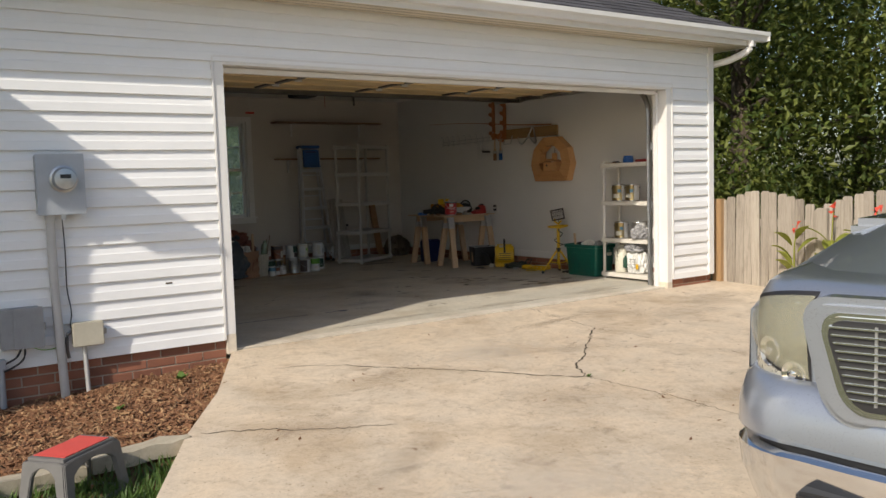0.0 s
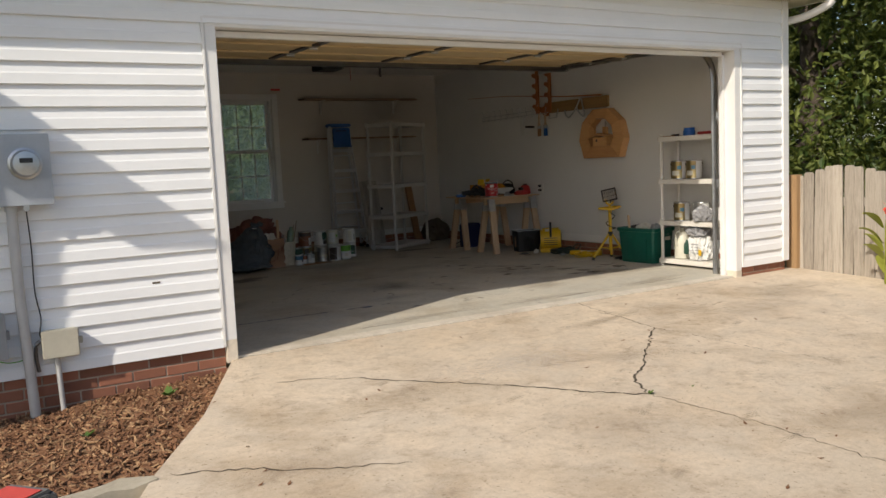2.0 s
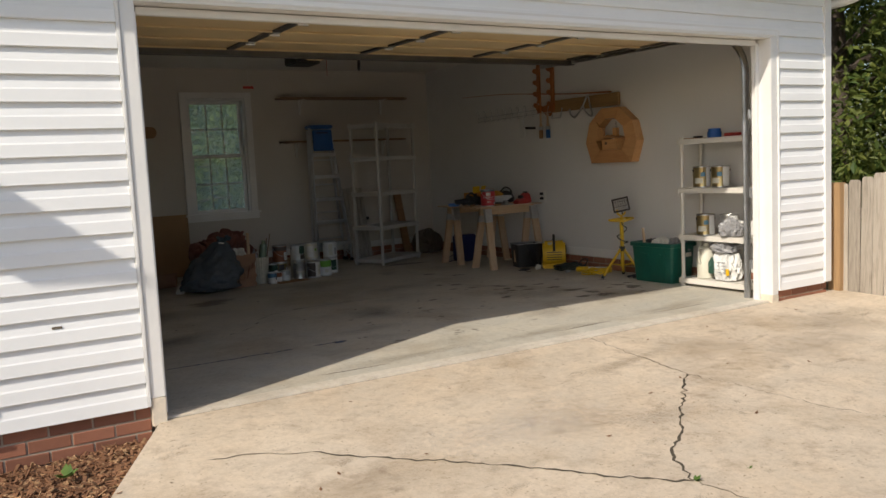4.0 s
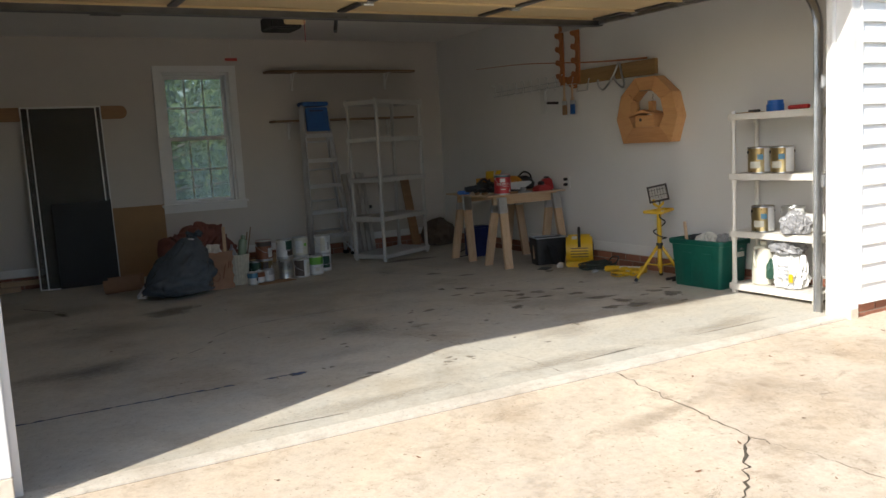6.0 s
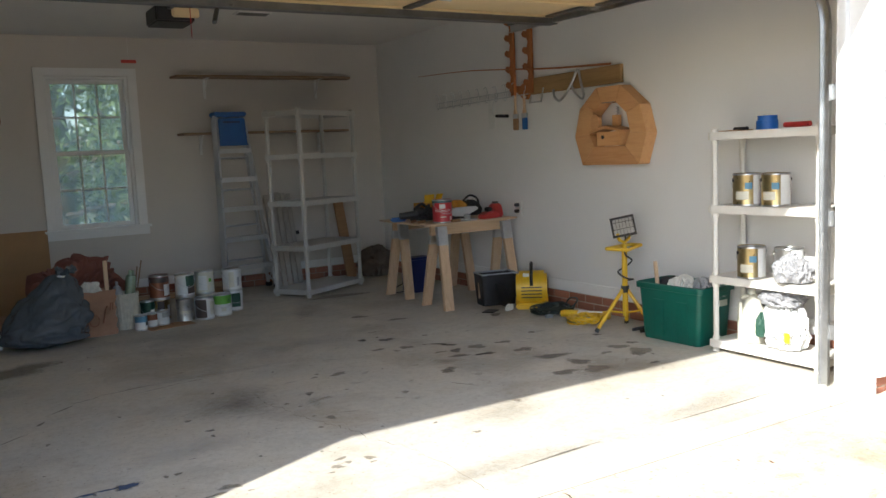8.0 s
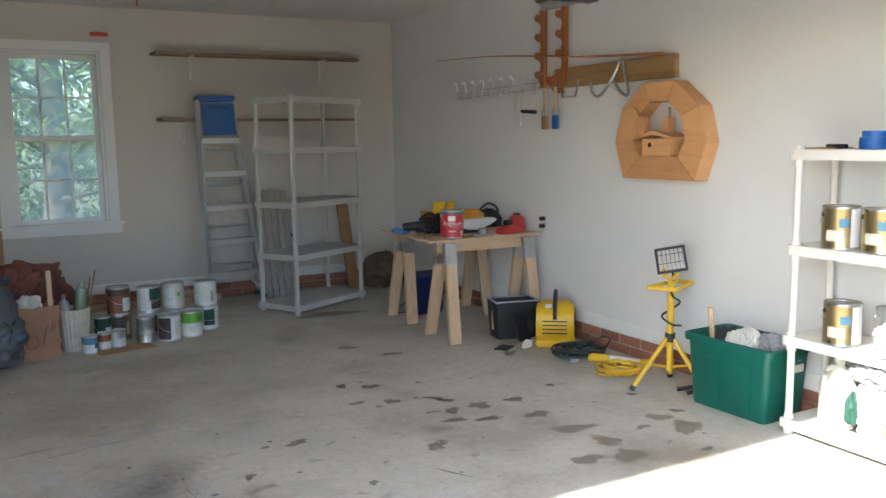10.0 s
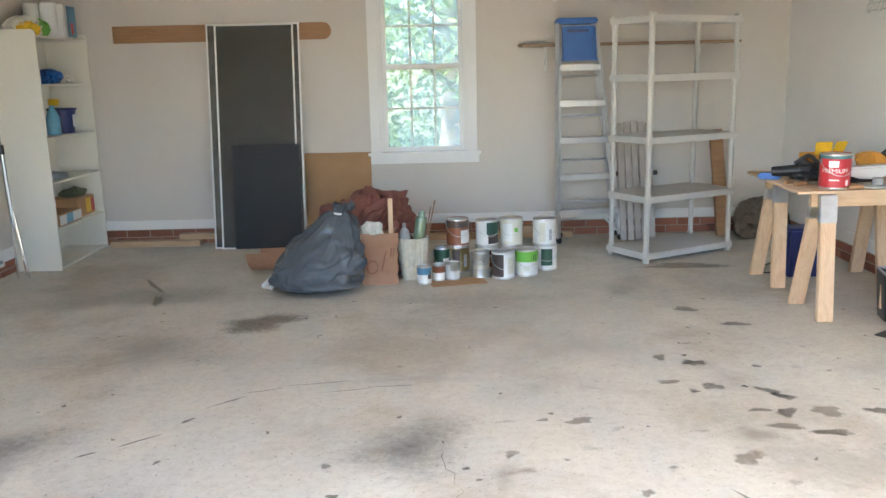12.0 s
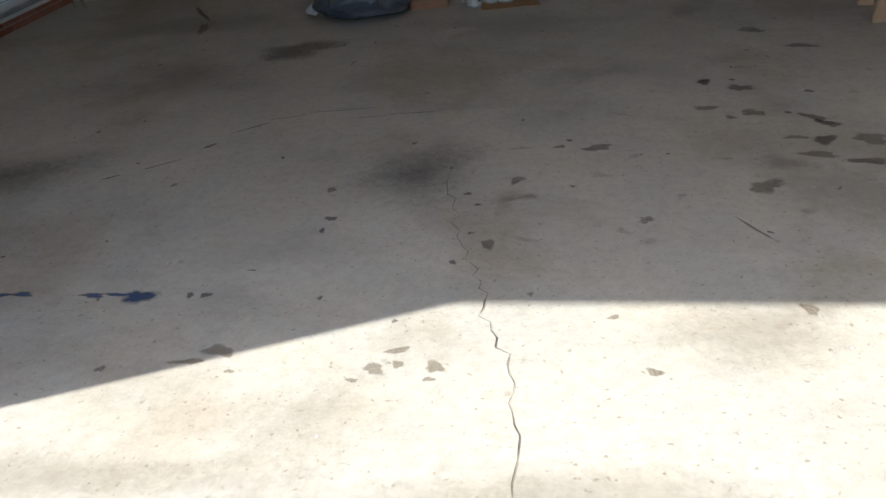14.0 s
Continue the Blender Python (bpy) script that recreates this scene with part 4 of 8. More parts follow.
for x, y, L, r in ((-1.18, -1.68, 0.52, 8), (-1.66, -1.76, 0.40, 3), (-2.06, -1.86, 0.38, 20), (-2.46, -1.93, 0.40, 6), (-2.90, -1.96, 0.45, 0)):
    edging_stone(x, y, L, r)

# small weeds in the bed and in the crack
for x, y, z, n, s in ((-0.545, -0.37, -0.08, 8, 0.05), (-1.05, -0.75, -0.12, 6, 0.035), (-1.75, -0.9, -0.15, 6, 0.035), (1.66, -2.06, -0.115, 7, 0.022), (1.95, -2.1, -0.118, 4, 0.015)):
    weed = thing("weed", "small green weed growing out of the ground", "plant", x, y, z)
    bm = bmesh.new()
    for k in range(n):
        a, e = rm.uniform(0, 6.3), rm.uniform(0.4, 1.0)
        d = Vector((math.cos(a), math.sin(a), e))
        sd = Vector((-math.sin(a), math.cos(a), 0)) * s * 0.45
        vs = [bm.verts.new(p) for p in ((0, 0, 0), d * s * 0.55 + sd, d * s * 1.15, d * s * 0.55 - sd)]
        bm.faces.new(vs)
    part("leaf_cluster", bm, "grass", weed)
# leaf litter on the drive
leafbm = bmesh.new()
for k in range(60):
    x, y = rm.uniform(-0.6, 5.4), rm.uniform(-3.6, -0.15)
    a, s = rm.uniform(0, 6.3), rm.uniform(0.006, 0.020)
    c = Vector((x, y, drive_z(y) + 0.003))
    d, e = Vector((math.cos(a), math.sin(a), 0.1)) * s, Vector((-math.sin(a), math.cos(a), 0.05)) * s * 0.5
    leafbm.faces.new([leafbm.verts.new(c + q) for q in (-d, e, d + Vector((0, 0, s * 0.4)), -e)])
tagged(part("leaf_litter", leafbm, "chip"), "small dry brown leaves on the driveway", "leaf litter", kind="stuff")

# fence
fence = thing("fence", "weathered grey-brown wooden fence with arched panels", "fence")
fpts = [(5.80, 0.02), (5.90, -1.20), (6.02, -2.62), (6.14, -4.05), (6.26, -5.5)]
for k, (x, y) in enumerate(fpts):
    boxpart("post", "fencepost" if k == 0 else "fence", fence, x - 0.05, x + 0.05, y - 0.06, y + 0.06, -0.5, 0.93 if k == 0 else 0.83, 0.006)
for (x0, y0), (x1, y1) in zip(fpts, fpts[1:]):
    L = math.hypot(x1 - x0, y1 - y0)
    n = int(L / 0.098)
    ang = math.degrees(math.atan2(y1 - y0, x1 - x0))
    for k in range(n):
        t = (k + 0.5) / n
        x, y = x0 + (x1 - x0) * t, y0 + (y1 - y0) * t
        h = 0.775 + 0.24 * math.sin(math.pi * min(1, max(0, t * 0.86 + (0.14 if y0 > 0 else 0.07)))) ** 0.8 + rm.uniform(-0.008, 0.008)
        bm = bmesh.new()
        wv = rm.uniform(-0.006, 0.006)
        prism(bm, [(-0.0482, -0.45), (-0.0482 + wv * 0.3, h - 0.02), (-0.035, h), (0.035, h), (0.0482 + wv * 0.3, h - 0.02), (0.0482, -0.45)], 0.0, 0.016, "xz")
        part("picket", bm, "fence", fence, m=pose(x, y, 0, rm.uniform(-1, 1), rm.uniform(-0.8, 0.8), ang + rm.uniform(-3, 3)))
    for z in (0.05, 0.62):
        bm = bmesh.new()
        box(bm, 0, L, 0.018, 0.055, z, z + 0.085)
        part("rail", bm, "fence", fence, m=pose(x0, y0, 0, 0, 0, ang))

# canna plants by the fence
for x, y, s in ((5.66, -1.02, 0.75), (5.70, -1.40, 0.95), (5.78, -1.80, 1.0)):
    plant = thing("canna_plant", "yellow-green canna lily with red flowers beside the fence", "plant", x, y, drive_z(y) - 0.02)
    for k in range(8):
        a = rm.uniform(0, 6.3)
        d = Vector((math.cos(a), math.sin(a), 0))
        bm = bmesh.new()
        base, w = 0.12 + 0.07 * k, 0.085
        prev = None
        for q in range(7):
            t = q / 6
            c = d * (0.03 + 0.26 * t * s) + Vector((0, 0, base + 0.30 * t - 0.16 * t * t))
            ww = w * math.sin(math.pi * (0.08 + 0.90 * t)) * s
            sd = Vector((-d.y, d.x, 0.15)) * ww
            cur = (bm.verts.new(c + sd), bm.verts.new(c - Vector((0, 0, 0.012))), bm.verts.new(c - sd))
            if prev:
                bm.faces.new((prev[0], prev[1], cur[1], cur[0]))
                bm.faces.new((prev[1], prev[2], cur[2], cur[1]))
            prev = cur
        part("leaf", bm, "canna", plant, smooth=True)
    tubepart("stem", "canna", plant, [(0, 0, 0), (0.01, 0.01, 0.5), (0.03, 0, 0.95 * s)], 0.012, 6, r1=0.005)
    bm = bmesh.new()
    for k in range(9):
        c = Vector((0.03 + rm.gauss(0, 0.02), rm.gauss(0, 0.02), 0.93 * s + rm.gauss(0, 0.05)))
        q = [Vector((rm.gauss(0, 0.02), rm.gauss(0, 0.02), rm.gauss(0, 0.025))) for _ in range(3)]
        bm.faces.new([bm.verts.new(c + v) for v in q])
    part("flower", bm, "flowerred", plant, "red flower head")


def big_tree(x, y, h, r, count, seed, material="leaf", leaf=0.11, low=0.12, label="tall leafy tree with a dense dark green crown"):
    """Tapered trunk with limbs, and a crown of leaf clumps of many small leaves."""
    rr = random.Random(seed)
    t = thing("tree", label, "tree", x, y, -0.3)
    tubepart("trunk", "bark", t, [(0, 0, -0.3), (0.1, 0.05, h * 0.3), (0.0, 0.1, h * 0.6), (0.1, 0, h * 0.9)], 0.26, 10, r1=0.04)
    bm = bmesh.new()
    clumps = []
    for k in range(26):
        a, z = rr.uniform(0, 6.3), h * rr.uniform(low, 0.97)
        reach = r * (math.sin(math.pi * min(1, 0.25 + 0.72 * z / h)) ** 0.7) * rr.uniform(0.5, 1.0)
        tip = Vector((math.cos(a) * reach, math.sin(a) * reach, z))
        tube(bm, [(0, 0.05, z * 0.75), tip * 0.5 + Vector((0, 0, z * 0.42)), tip], 0.06, 5, r1=0.012)
        clumps += [tip + Vector((rr.gauss(0, 0.4), rr.gauss(0, 0.4), rr.gauss(0, 0.35))) * (r / 2.4) for _ in range(5)]
        clumps.append(tip * 0.6 + Vector((0, 0, z * 0.4)))
    part("limb", bm, "bark", t)
    V, F = [], []
    for k in range(count):
        c = clumps[k % len(clumps)]
        d = Vector((rr.gauss(0, 1), rr.gauss(0, 1), rr.gauss(0, 0.75)))
        p = c + d.normalized() * (rr.random() ** 0.4) * r * 0.30
        if p.z < 0.1:
            p.z = 0.1 + rr.random() * 0.4
        m = Euler((rr.gauss(0, 0.7), rr.gauss(0, 0.7), rr.uniform(0, 6.3))).to_matrix()
        L = leaf * rr.uniform(0.6, 1.3)
        b0 = len(V)
        V += [p + m @ Vector(q) for q in ((-L, 0, 0), (0, L * 0.45, L * 0.12), (L, 0, -L * 0.15), (0, -L * 0.45, L * 0.12))]
        F.append([b0, b0 + 1, b0 + 2, b0 + 3])
    me = bpy.data.meshes.new("crown")
    me.from_pydata(V, [], F)
    me.materials.append(M[material])
    c = new("crown", me)
    c.parent = t
    return t


for k, (x, y, h, r) in enumerate([(11.2, 3.6, 8.5, 3.4), (14.5, 0.4, 9.5, 3.8), (12.6, 7.6, 10.0, 4.0), (17.0, 4.5, 11.5, 4.4), (15.6, -4.0, 9.5, 3.8), (19.5, -1.0, 11.5, 4.4), (17, 10.5, 11.5, 4.5)]):
    big_tree(x, y, h, r, 40000, 50 + k, leaf=0.075, low=0.04)
for k, (x, y, h, r) in enumerate([(2.6, 12.0, 6.0, 2.6), (5.6, 13.2, 6.5, 2.8), (-0.6, 13.0, 6.5, 2.8), (8.4, 14.0, 7.0, 3.0), (4.0, 16.5, 8.0, 3.4), (0.5, 16.5, 8.0, 3.4)]):
    big_tree(x, y, h, r, 12000, 70 + k, "leaf_pale", 0.075, 0.03, "bright green leafy tree behind the garage")

# electricity meter and boxes on the wall
meter = thing("electric_meter", "grey steel electricity meter box on the white siding", "electric meter", -1.18, -0.02, 1.08)
boxpart("body", "greymetal", meter, -0.14, 0.14, -0.10, 0.02, 0.0, 0.39, 0.006)
boxpart("cover", "greymetal", meter, -0.147, 0.147, -0.112, -0.099, -0.004, 0.395, 0.003)
bm = bmesh.new()
lathe(bm, [(0.088, 0.0), (0.088, 0.018), (0.076, 0.022), (0.074, 0.06), (0.066, 0.078), (0.03, 0.084), (0.001, 0.085)], 32)
part("ring", bm, "steel", meter, "round steel and glass meter dome", smooth=True, m=pose(0.015, -0.11, 0.23, 90))
bm = bmesh.new()
box(bm, -0.033, 0.033, -0.004, 0.004, -0.012, 0.014)
part("display", bm, "black", meter, "dark meter readout", m=pose(0.015, -0.196, 0.245))
boxpart("latch", "steel", meter, -0.012, 0.018, -0.11, -0.09, -0.035, 0.0, 0.003)
tubepart("conduit", "conduit", meter, smooth_curve([(-0.07, -0.045, 0.0), (-0.07, -0.045, -0.5), (-0.055, -0.05, -0.95), (-0.045, -0.055, -1.32)], 5), 0.029, 12, "grey plastic conduit running into the mulch")
tubepart("conduit_collar", "conduit", meter, [(-0.07, -0.045, -0.001), (-0.07, -0.045, -0.035)], 0.036, 12)
tubepart("ground_wire", "black", meter, smooth_curve([(0.005, -0.04, -0.03), (0.015, -0.012, -0.25), (0.012, -0.01, -0.5), (0.03, -0.012, -0.66), (0.015, -0.03, -0.76), (0.06, -0.05, -0.80)], 5), 0.004, 6)
phone = thing("junction_box", "beige plastic junction box low on the siding", "junction box", -1.065, -0.02, 0.19)
boxpart("body", "beigebox", phone, -0.095, 0.095, -0.07, 0.0, 0.0, 0.155, 0.008)
boxpart("lid", "beigebox", phone, -0.10, 0.10, -0.085, -0.071, -0.005, 0.16, 0.006)
boxpart("lug", "beigebox", phone, 0.097, 0.125, -0.05, -0.02, 0.06, 0.10, 0.004)
tubepart("pipe", "conduit", phone, [(-0.02, -0.03, 0.0), (-0.015, -0.03, -0.2), (-0.01, -0.03, -0.36)], 0.016, 10)
tubepart("elbow", "darksteel", phone, smooth_curve([(-0.10, -0.04, 0.10), (-0.125, -0.04, 0.08), (-0.13, -0.03, 0.0), (-0.12, -0.02, -0.08)], 4), 0.011, 8)
cab = thing("cable_box", "weathered grey plastic cable box low on the siding", "cable box", -1.47, -0.02, 0.225)
boxpart("body", "greybox", cab, -0.125, 0.12, -0.10, 0.0, 0.0, 0.26, 0.008)
boxpart("lid", "greybox", cab, -0.05, 0.13, -0.115, -0.101, -0.003, 0.263, 0.004)
for k in range(6):
    boxpart("rib", "greybox", cab, -0.03 + 0.026 * k, -0.022 + 0.026 * k, -0.119, -0.1155, 0.02, 0.24, 0)
boxpart("bracket", "greybox", cab, 0.131, 0.15, -0.06, -0.02, 0.10, 0.15, 0.003)
for k, pts in enumerate(([(0.02, -0.05, 0), (0.0, -0.06, -0.08), (-0.10, -0.05, -0.14), (-0.25, -0.04, -0.16), (-0.6, -0.03, -0.15)], [(0.0, -0.05, 0), (-0.04, -0.07, -0.06), (-0.12, -0.05, -0.11), (-0.16, -0.05, -0.2)])):
    tubepart("cable", "black", cab, smooth_curve(pts, 5), 0.007, 6)
tubepart("wire", "labelg", cab, smooth_curve([(0.06, -0.03, 0), (0.08, -0.02, -0.02), (0.14, -0.02, -0.04), (0.22, -0.02, -0.03), (0.24, -0.015, 0.02)], 4), 0.003, 5, "thin green wire")
post = thing("riser_pipe", "blue-grey plastic riser pipe at the brick footing", "pipe", -1.60, -0.06, -0.2)
tubepart("pipe", "greymetal", post, [(0, 0, -0.1), (0, 0, 0.30)], 0.022, 10)
boxpart("cap", "greymetal", post, -0.03, 0.03, -0.03, 0.03, 0.30, 0.36, 0.005)
for x, z in ((-0.48, 0.55), (-1.08, 0.47), (-0.25, 0.74)):
    v = thing("siding_hole", "small dark chip in the white siding", "hole", x, -0.0125, z)
    boxpart("hole", "dark", v, -0.028 if x > -0.6 and z < 0.6 else -0.012, 0.02 if z < 0.6 else 0.006, -0.003, 0.004, -0.006, 0.006, 0.002)

# red-topped step stool on the grass
st = thing("step_stool", "grey plastic step stool with red top standing on the grass", "step stool", -1.545, -1.985, drive_z(-1.985) - 0.105, 39)
H = 0.272


def stool_frame(side, length, top_w, foot_w, splay, along_x):
    """One moulded side: two flared legs that meet under the deck in an arch, tied by a bar at the foot."""
    bm = bmesh.new()
    half, foot = length / 2, length / 2 + splay
    outer, inner = [], []
    for q in range(7):
        t = q / 6
        outer.append((-foot + (foot - half) * t ** 0.8, (H - 0.02) * t))
        inner.append((-foot + foot_w + (foot - half + top_w - foot_w) * t, (H - 0.085) * t))
    for q in range(1, 8):
        t = q / 8
        outer.append((-half + 2 * half * t, H - 0.012))
        inner.append((-half + top_w + 2 * (half - top_w) * t, H - 0.085 + 0.045 * math.sin(math.pi * t) ** 0.6))
    outer += [(-x, z) for x, z in outer[6::-1]]
    inner += [(-x, z) for x, z in inner[6::-1]]

    def put(u, z, d):
        flare = math.copysign(0.03, side) * (1 - z / H)
        w = side + d + flare
        return bm.verts.new((u, w, z) if along_x else (w, u, z))
    cols = [[put(*o, -0.013), put(*o, 0.013), put(*i, 0.013), put(*i, -0.013)] for o, i in zip(outer, inner)]
    for A, B in zip(cols, cols[1:]):
        for k in range(4):
            bm.faces.new((A[k], A[(k + 1) % 4], B[(k + 1) % 4], B[k]))
    bm.faces.new(cols[0])
    bm.faces.new(cols[-1][::-1])
    part("side_frame", bm, "stool", st, "moulded grey side with two flared legs", bevel=0.004, smooth=True)
    reach = foot - 0.01
    w = side + math.copysign(0.03, side)
    a = (-reach, reach, w - 0.012, w + 0.012) if along_x else (w - 0.012, w + 0.012, -reach, reach)
    boxpart("foot_bar", "stool", st, *a, 0.004, 0.030, 0.006)


for sd in (-0.098, 0.098):
    stool_frame(sd, 0.375, 0.052, 0.050, 0.030, True)
for sd in (-0.175, 0.175):
    stool_frame(sd, 0.215, 0.046, 0.044, 0.028, False)
bm = bmesh.new()
box(bm, -0.186, 0.186, -0.110, 0.110, H - 0.030, H)
part("top", bm, "stool", st, bevel=0.016, smooth=True)
boxpart("pad", "redpad", st, -0.150, 0.150, -0.086, 0.086, H - 0.002, H + 0.004, 0.003, "red rubber step pad")

# parked pickup: x runs back along the truck from its nose, y to its left side
truck = thing("pickup_truck", "silver pickup truck parked on the driveway, front end near", "truck", TRUCK_X, TRUCK_Y, drive_z(TRUCK_Y), TRUCK_R)
TW = 0.98


def corner(x0, z0, n=10, r=0.30, w=TW, bow=0.10):
    """Plan outline of the nose: bowed front, rounded corners, then straight back to x0."""
    pts = []
    for k in range(n + 1):
        t = k / n
        pts.append((bow * (abs(2 * t - 1) ** 2), (w - r) * (2 * t - 1)))
    left = [(bow + r * (1 - math.cos(a)), (w - r) + r * math.sin(a)) for a in [math.pi / 2 * q / 7 for q in range(1, 8)]]
    right = [(x, -y) for x, y in left][::-1]
    return [(x0, -w)] + right + pts + left + [(x0, w)]


def shell(name, levels, x0, material, label="", bow=0.10, r=0.30, lid=True, smooth=True):
    """A bumper or nose band lofted through heights: (z, setback, half-width)."""
    bm = bmesh.new()
    rings = []
    for z, back, w in levels:
        rings.append([bm.verts.new((min(x + back, x0), y, z)) for x, y in corner(x0, z, r=r, w=w, bow=bow)])
    for A, B in zip(rings, rings[1:]):
        for i in range(len(A) - 1):
            bm.faces.new((A[i], A[i + 1], B[i + 1], B[i]))
    if lid:
        bm.faces.new(rings[-1])
        bm.faces.new(rings[0][::-1])
    return part(name, bm, material, truck, label, smooth=smooth)


shell("bumper", [(0.36, 0.10, 0.90), (0.40, 0.03, 0.96), (0.50, 0.0, 0.99), (0.575, 0.0, 1.0), (0.59, 0.015, 0.985)], 0.75, "chrome", "chrome lower bumper", 0.09, 0.26)
shell("bumper_gap", [(0.585, 0.035, 0.965), (0.615, 0.035, 0.965)], 0.75, "black", "", 0.09, 0.26)
shell("bumper_upper", [(0.61, 0.012, 0.99), (0.625, 0.0, 1.0), (0.70, 0.005, 1.0), (0.765, 0.03, 0.985), (0.785, 0.06, 0.97)], 0.75, "carpaint", "silver upper bumper cover", 0.09, 0.26)
shell("nose", [(0.775, 0.085, 0.955), (0.90, 0.10, 0.965), (1.00, 0.125, 0.965), (1.04, 0.16, 0.95), (1.06, 0.24, 0.93)], 1.1, "carpaint", "", 0.09, 0.24)
shell("air_dam", [(0.24, 0.20, 0.80), (0.37, 0.10, 0.90)], 0.75, "black", "", 0.09, 0.26)
# grille in the middle of the nose


def grille_outline(w, z0, z1, r, taper):
    """A rounded opening, narrower at its foot."""
    pts = []
    for cx, cz, a0 in ((w - r, z1 - r, 0), (-w + r, z1 - r, 90), (-w + r, z0 + r, 180), (w - r, z0 + r, 270)):
        for q in range(7):
            a = radians(a0 + 15 * q)
            y, z = cx + r * math.cos(a), cz + r * math.sin(a)
            pts.append((y * (1 - taper * (z1 - z) / (z1 - z0)), z))
    return pts


for nm, mtl, w, z0, z1, r, x0, x1, bev in (("grille_surround", "carpaint", 0.73, 0.70, 1.045, 0.09, 0.035, 0.14, 0.02), ("grille_rim", "chrome", 0.668, 0.740, 1.008, 0.07, 0.020, 0.05, 0.010), ("grille_opening", "black", 0.645, 0.758, 0.990, 0.06, 0.016, 0.045, 0)):
    bm = bmesh.new()
    prism(bm, grille_outline(w, z0, z1, r, 0.12), x0, x1, "yz")
    part(nm, bm, mtl, truck, bevel=bev, smooth=True)
for k in range(10):
    z = 0.785 + 0.0205 * k
    w = 0.565 + 0.06 * min(1, (z - 0.77) / 0.2)
    boxpart("grille_bar", "chrome", truck, 0.004, 0.018, -w, w, z, z + 0.0065, 0.002)
for y in (-0.50, -0.25, 0.0, 0.25, 0.50):
    boxpart("grille_post", "steel", truck, 0.009, 0.020, y - 0.004, y + 0.004, 0.775, 0.98, 0)
# headlights follow the nose round its corners


NOSE = [(0.775, 0.085, 0.955), (0.90, 0.10, 0.965), (1.00, 0.125, 0.965), (1.04, 0.16, 0.95)]


def nose_point(a, z, out):
    """A point of the nose's corner at angle a and height z, moved outwards."""
    for (z0, b0, w0), (z1, b1, w1) in zip(NOSE, NOSE[1:]):
        if z <= z1 or z1 == NOSE[-1][0]:
            t = (z - z0) / (z1 - z0)
            back, w = b0 + (b1 - b0) * t, w0 + (w1 - w0) * t
            break
    r = 0.24
    return Vector((0.09 + back + r - (r + out) * math.cos(a), (w - r) + (r + out) * math.sin(a), z))


def lamp_patch(s, a0, a1, lift, out, grow=0.0, na=16, nz=10, bulge=0.0):
    bm = bmesh.new()
    rows_ = []
    for i in range(na + 1):
        a = a0 + (a1 - a0) * i / na
        u = (a - a0) / (a1 - a0)
        lo, hi = 0.790 - grow + lift * u ** 1.3, 1.022 + grow - 0.045 * u ** 2
        row = []
        for j in range(nz + 1):
            v = j / nz
            p = nose_point(a, lo + (hi - lo) * v, out + bulge * (math.sin(math.pi * v) * math.sin(math.pi * (0.1 + 0.8 * u))) ** 0.5)
            row.append(bm.verts.new((p.x, s * p.y, p.z)))
        rows_.append(row)
    for A, B in zip(rows_, rows_[1:]):
        for j in range(nz):
            bm.faces.new((A[j], A[j + 1], B[j + 1], B[j]))
    return bm


for s in (1, -1):
    gasket = part("headlight_gasket", lamp_patch(s, 0.02, 1.27, 0.075, 0.003, 0.012), "black", truck, smooth=True)
    head = part("headlight", lamp_patch(s, 0.04, 1.24, 0.075, 0.008, 0.0, bulge=0.022), "lens", truck, "yellowed plastic headlight", smooth=True)
    part("reflector", lamp_patch(s, 0.05, 1.22, 0.075, 0.005, -0.006), "lensback", head, "clouded silver reflector", smooth=True)
    for a, z, rad in ((0.22, 0.870, 0.042), (0.62, 0.925, 0.050)):
        bm = bmesh.new()
        lathe(bm, [(rad, 0.0), (rad * 0.96, 0.006), (rad * 0.80, 0.003), (rad * 0.35, -0.004), (rad * 0.30, 0.010), (0.002, 0.014)], 24)
        p = nose_point(a, z, 0.008)
        part("lamp_bowl", bm, "chrome", head, "round reflector bowl", smooth=True, m=Matrix.Translation((p.x, s * p.y, p.z)) @ Vector((-math.cos(a), s * math.sin(a), 0)).to_track_quat("Z", "Y").to_matrix().to_4x4())
    boxpart("fog_lamp_pocket", "black", truck, 0.02, 0.12, s * 0.62 - 0.20, s * 0.62 + 0.10, 0.40, 0.51, 0.01)
# hood, fenders, cab, bed
bm = bmesh.new()
secs = [(0.20, 0.92, 1.040, 0.03), (0.40, 0.935, 1.070, 0.035), (0.8, 0.95, 1.120, 0.04), (1.45, 0.96, 1.195, 0.04)]
rings = []
for x, w, z, crown in secs:
    ring = []
    for q in range(13):
        t = -1 + q / 6
        dip = 0.05 * (abs(t) ** 8) + crown * t * t * 0.5 - (0.022 if 0.45 < abs(t) < 0.8 else 0) * -0.5
        ring.append(bm.verts.new((x + (0.16 * t * t if x < 0.5 else 0), t * w, z - dip)))
    rings.append(ring)
for A, B in zip(rings, rings[1:]):
    for i in range(12):
        bm.faces.new((A[i], A[i + 1], B[i + 1], B[i]))
part("hood", bm, "carpaint", truck, "silver hood with raised centre", smooth=True)
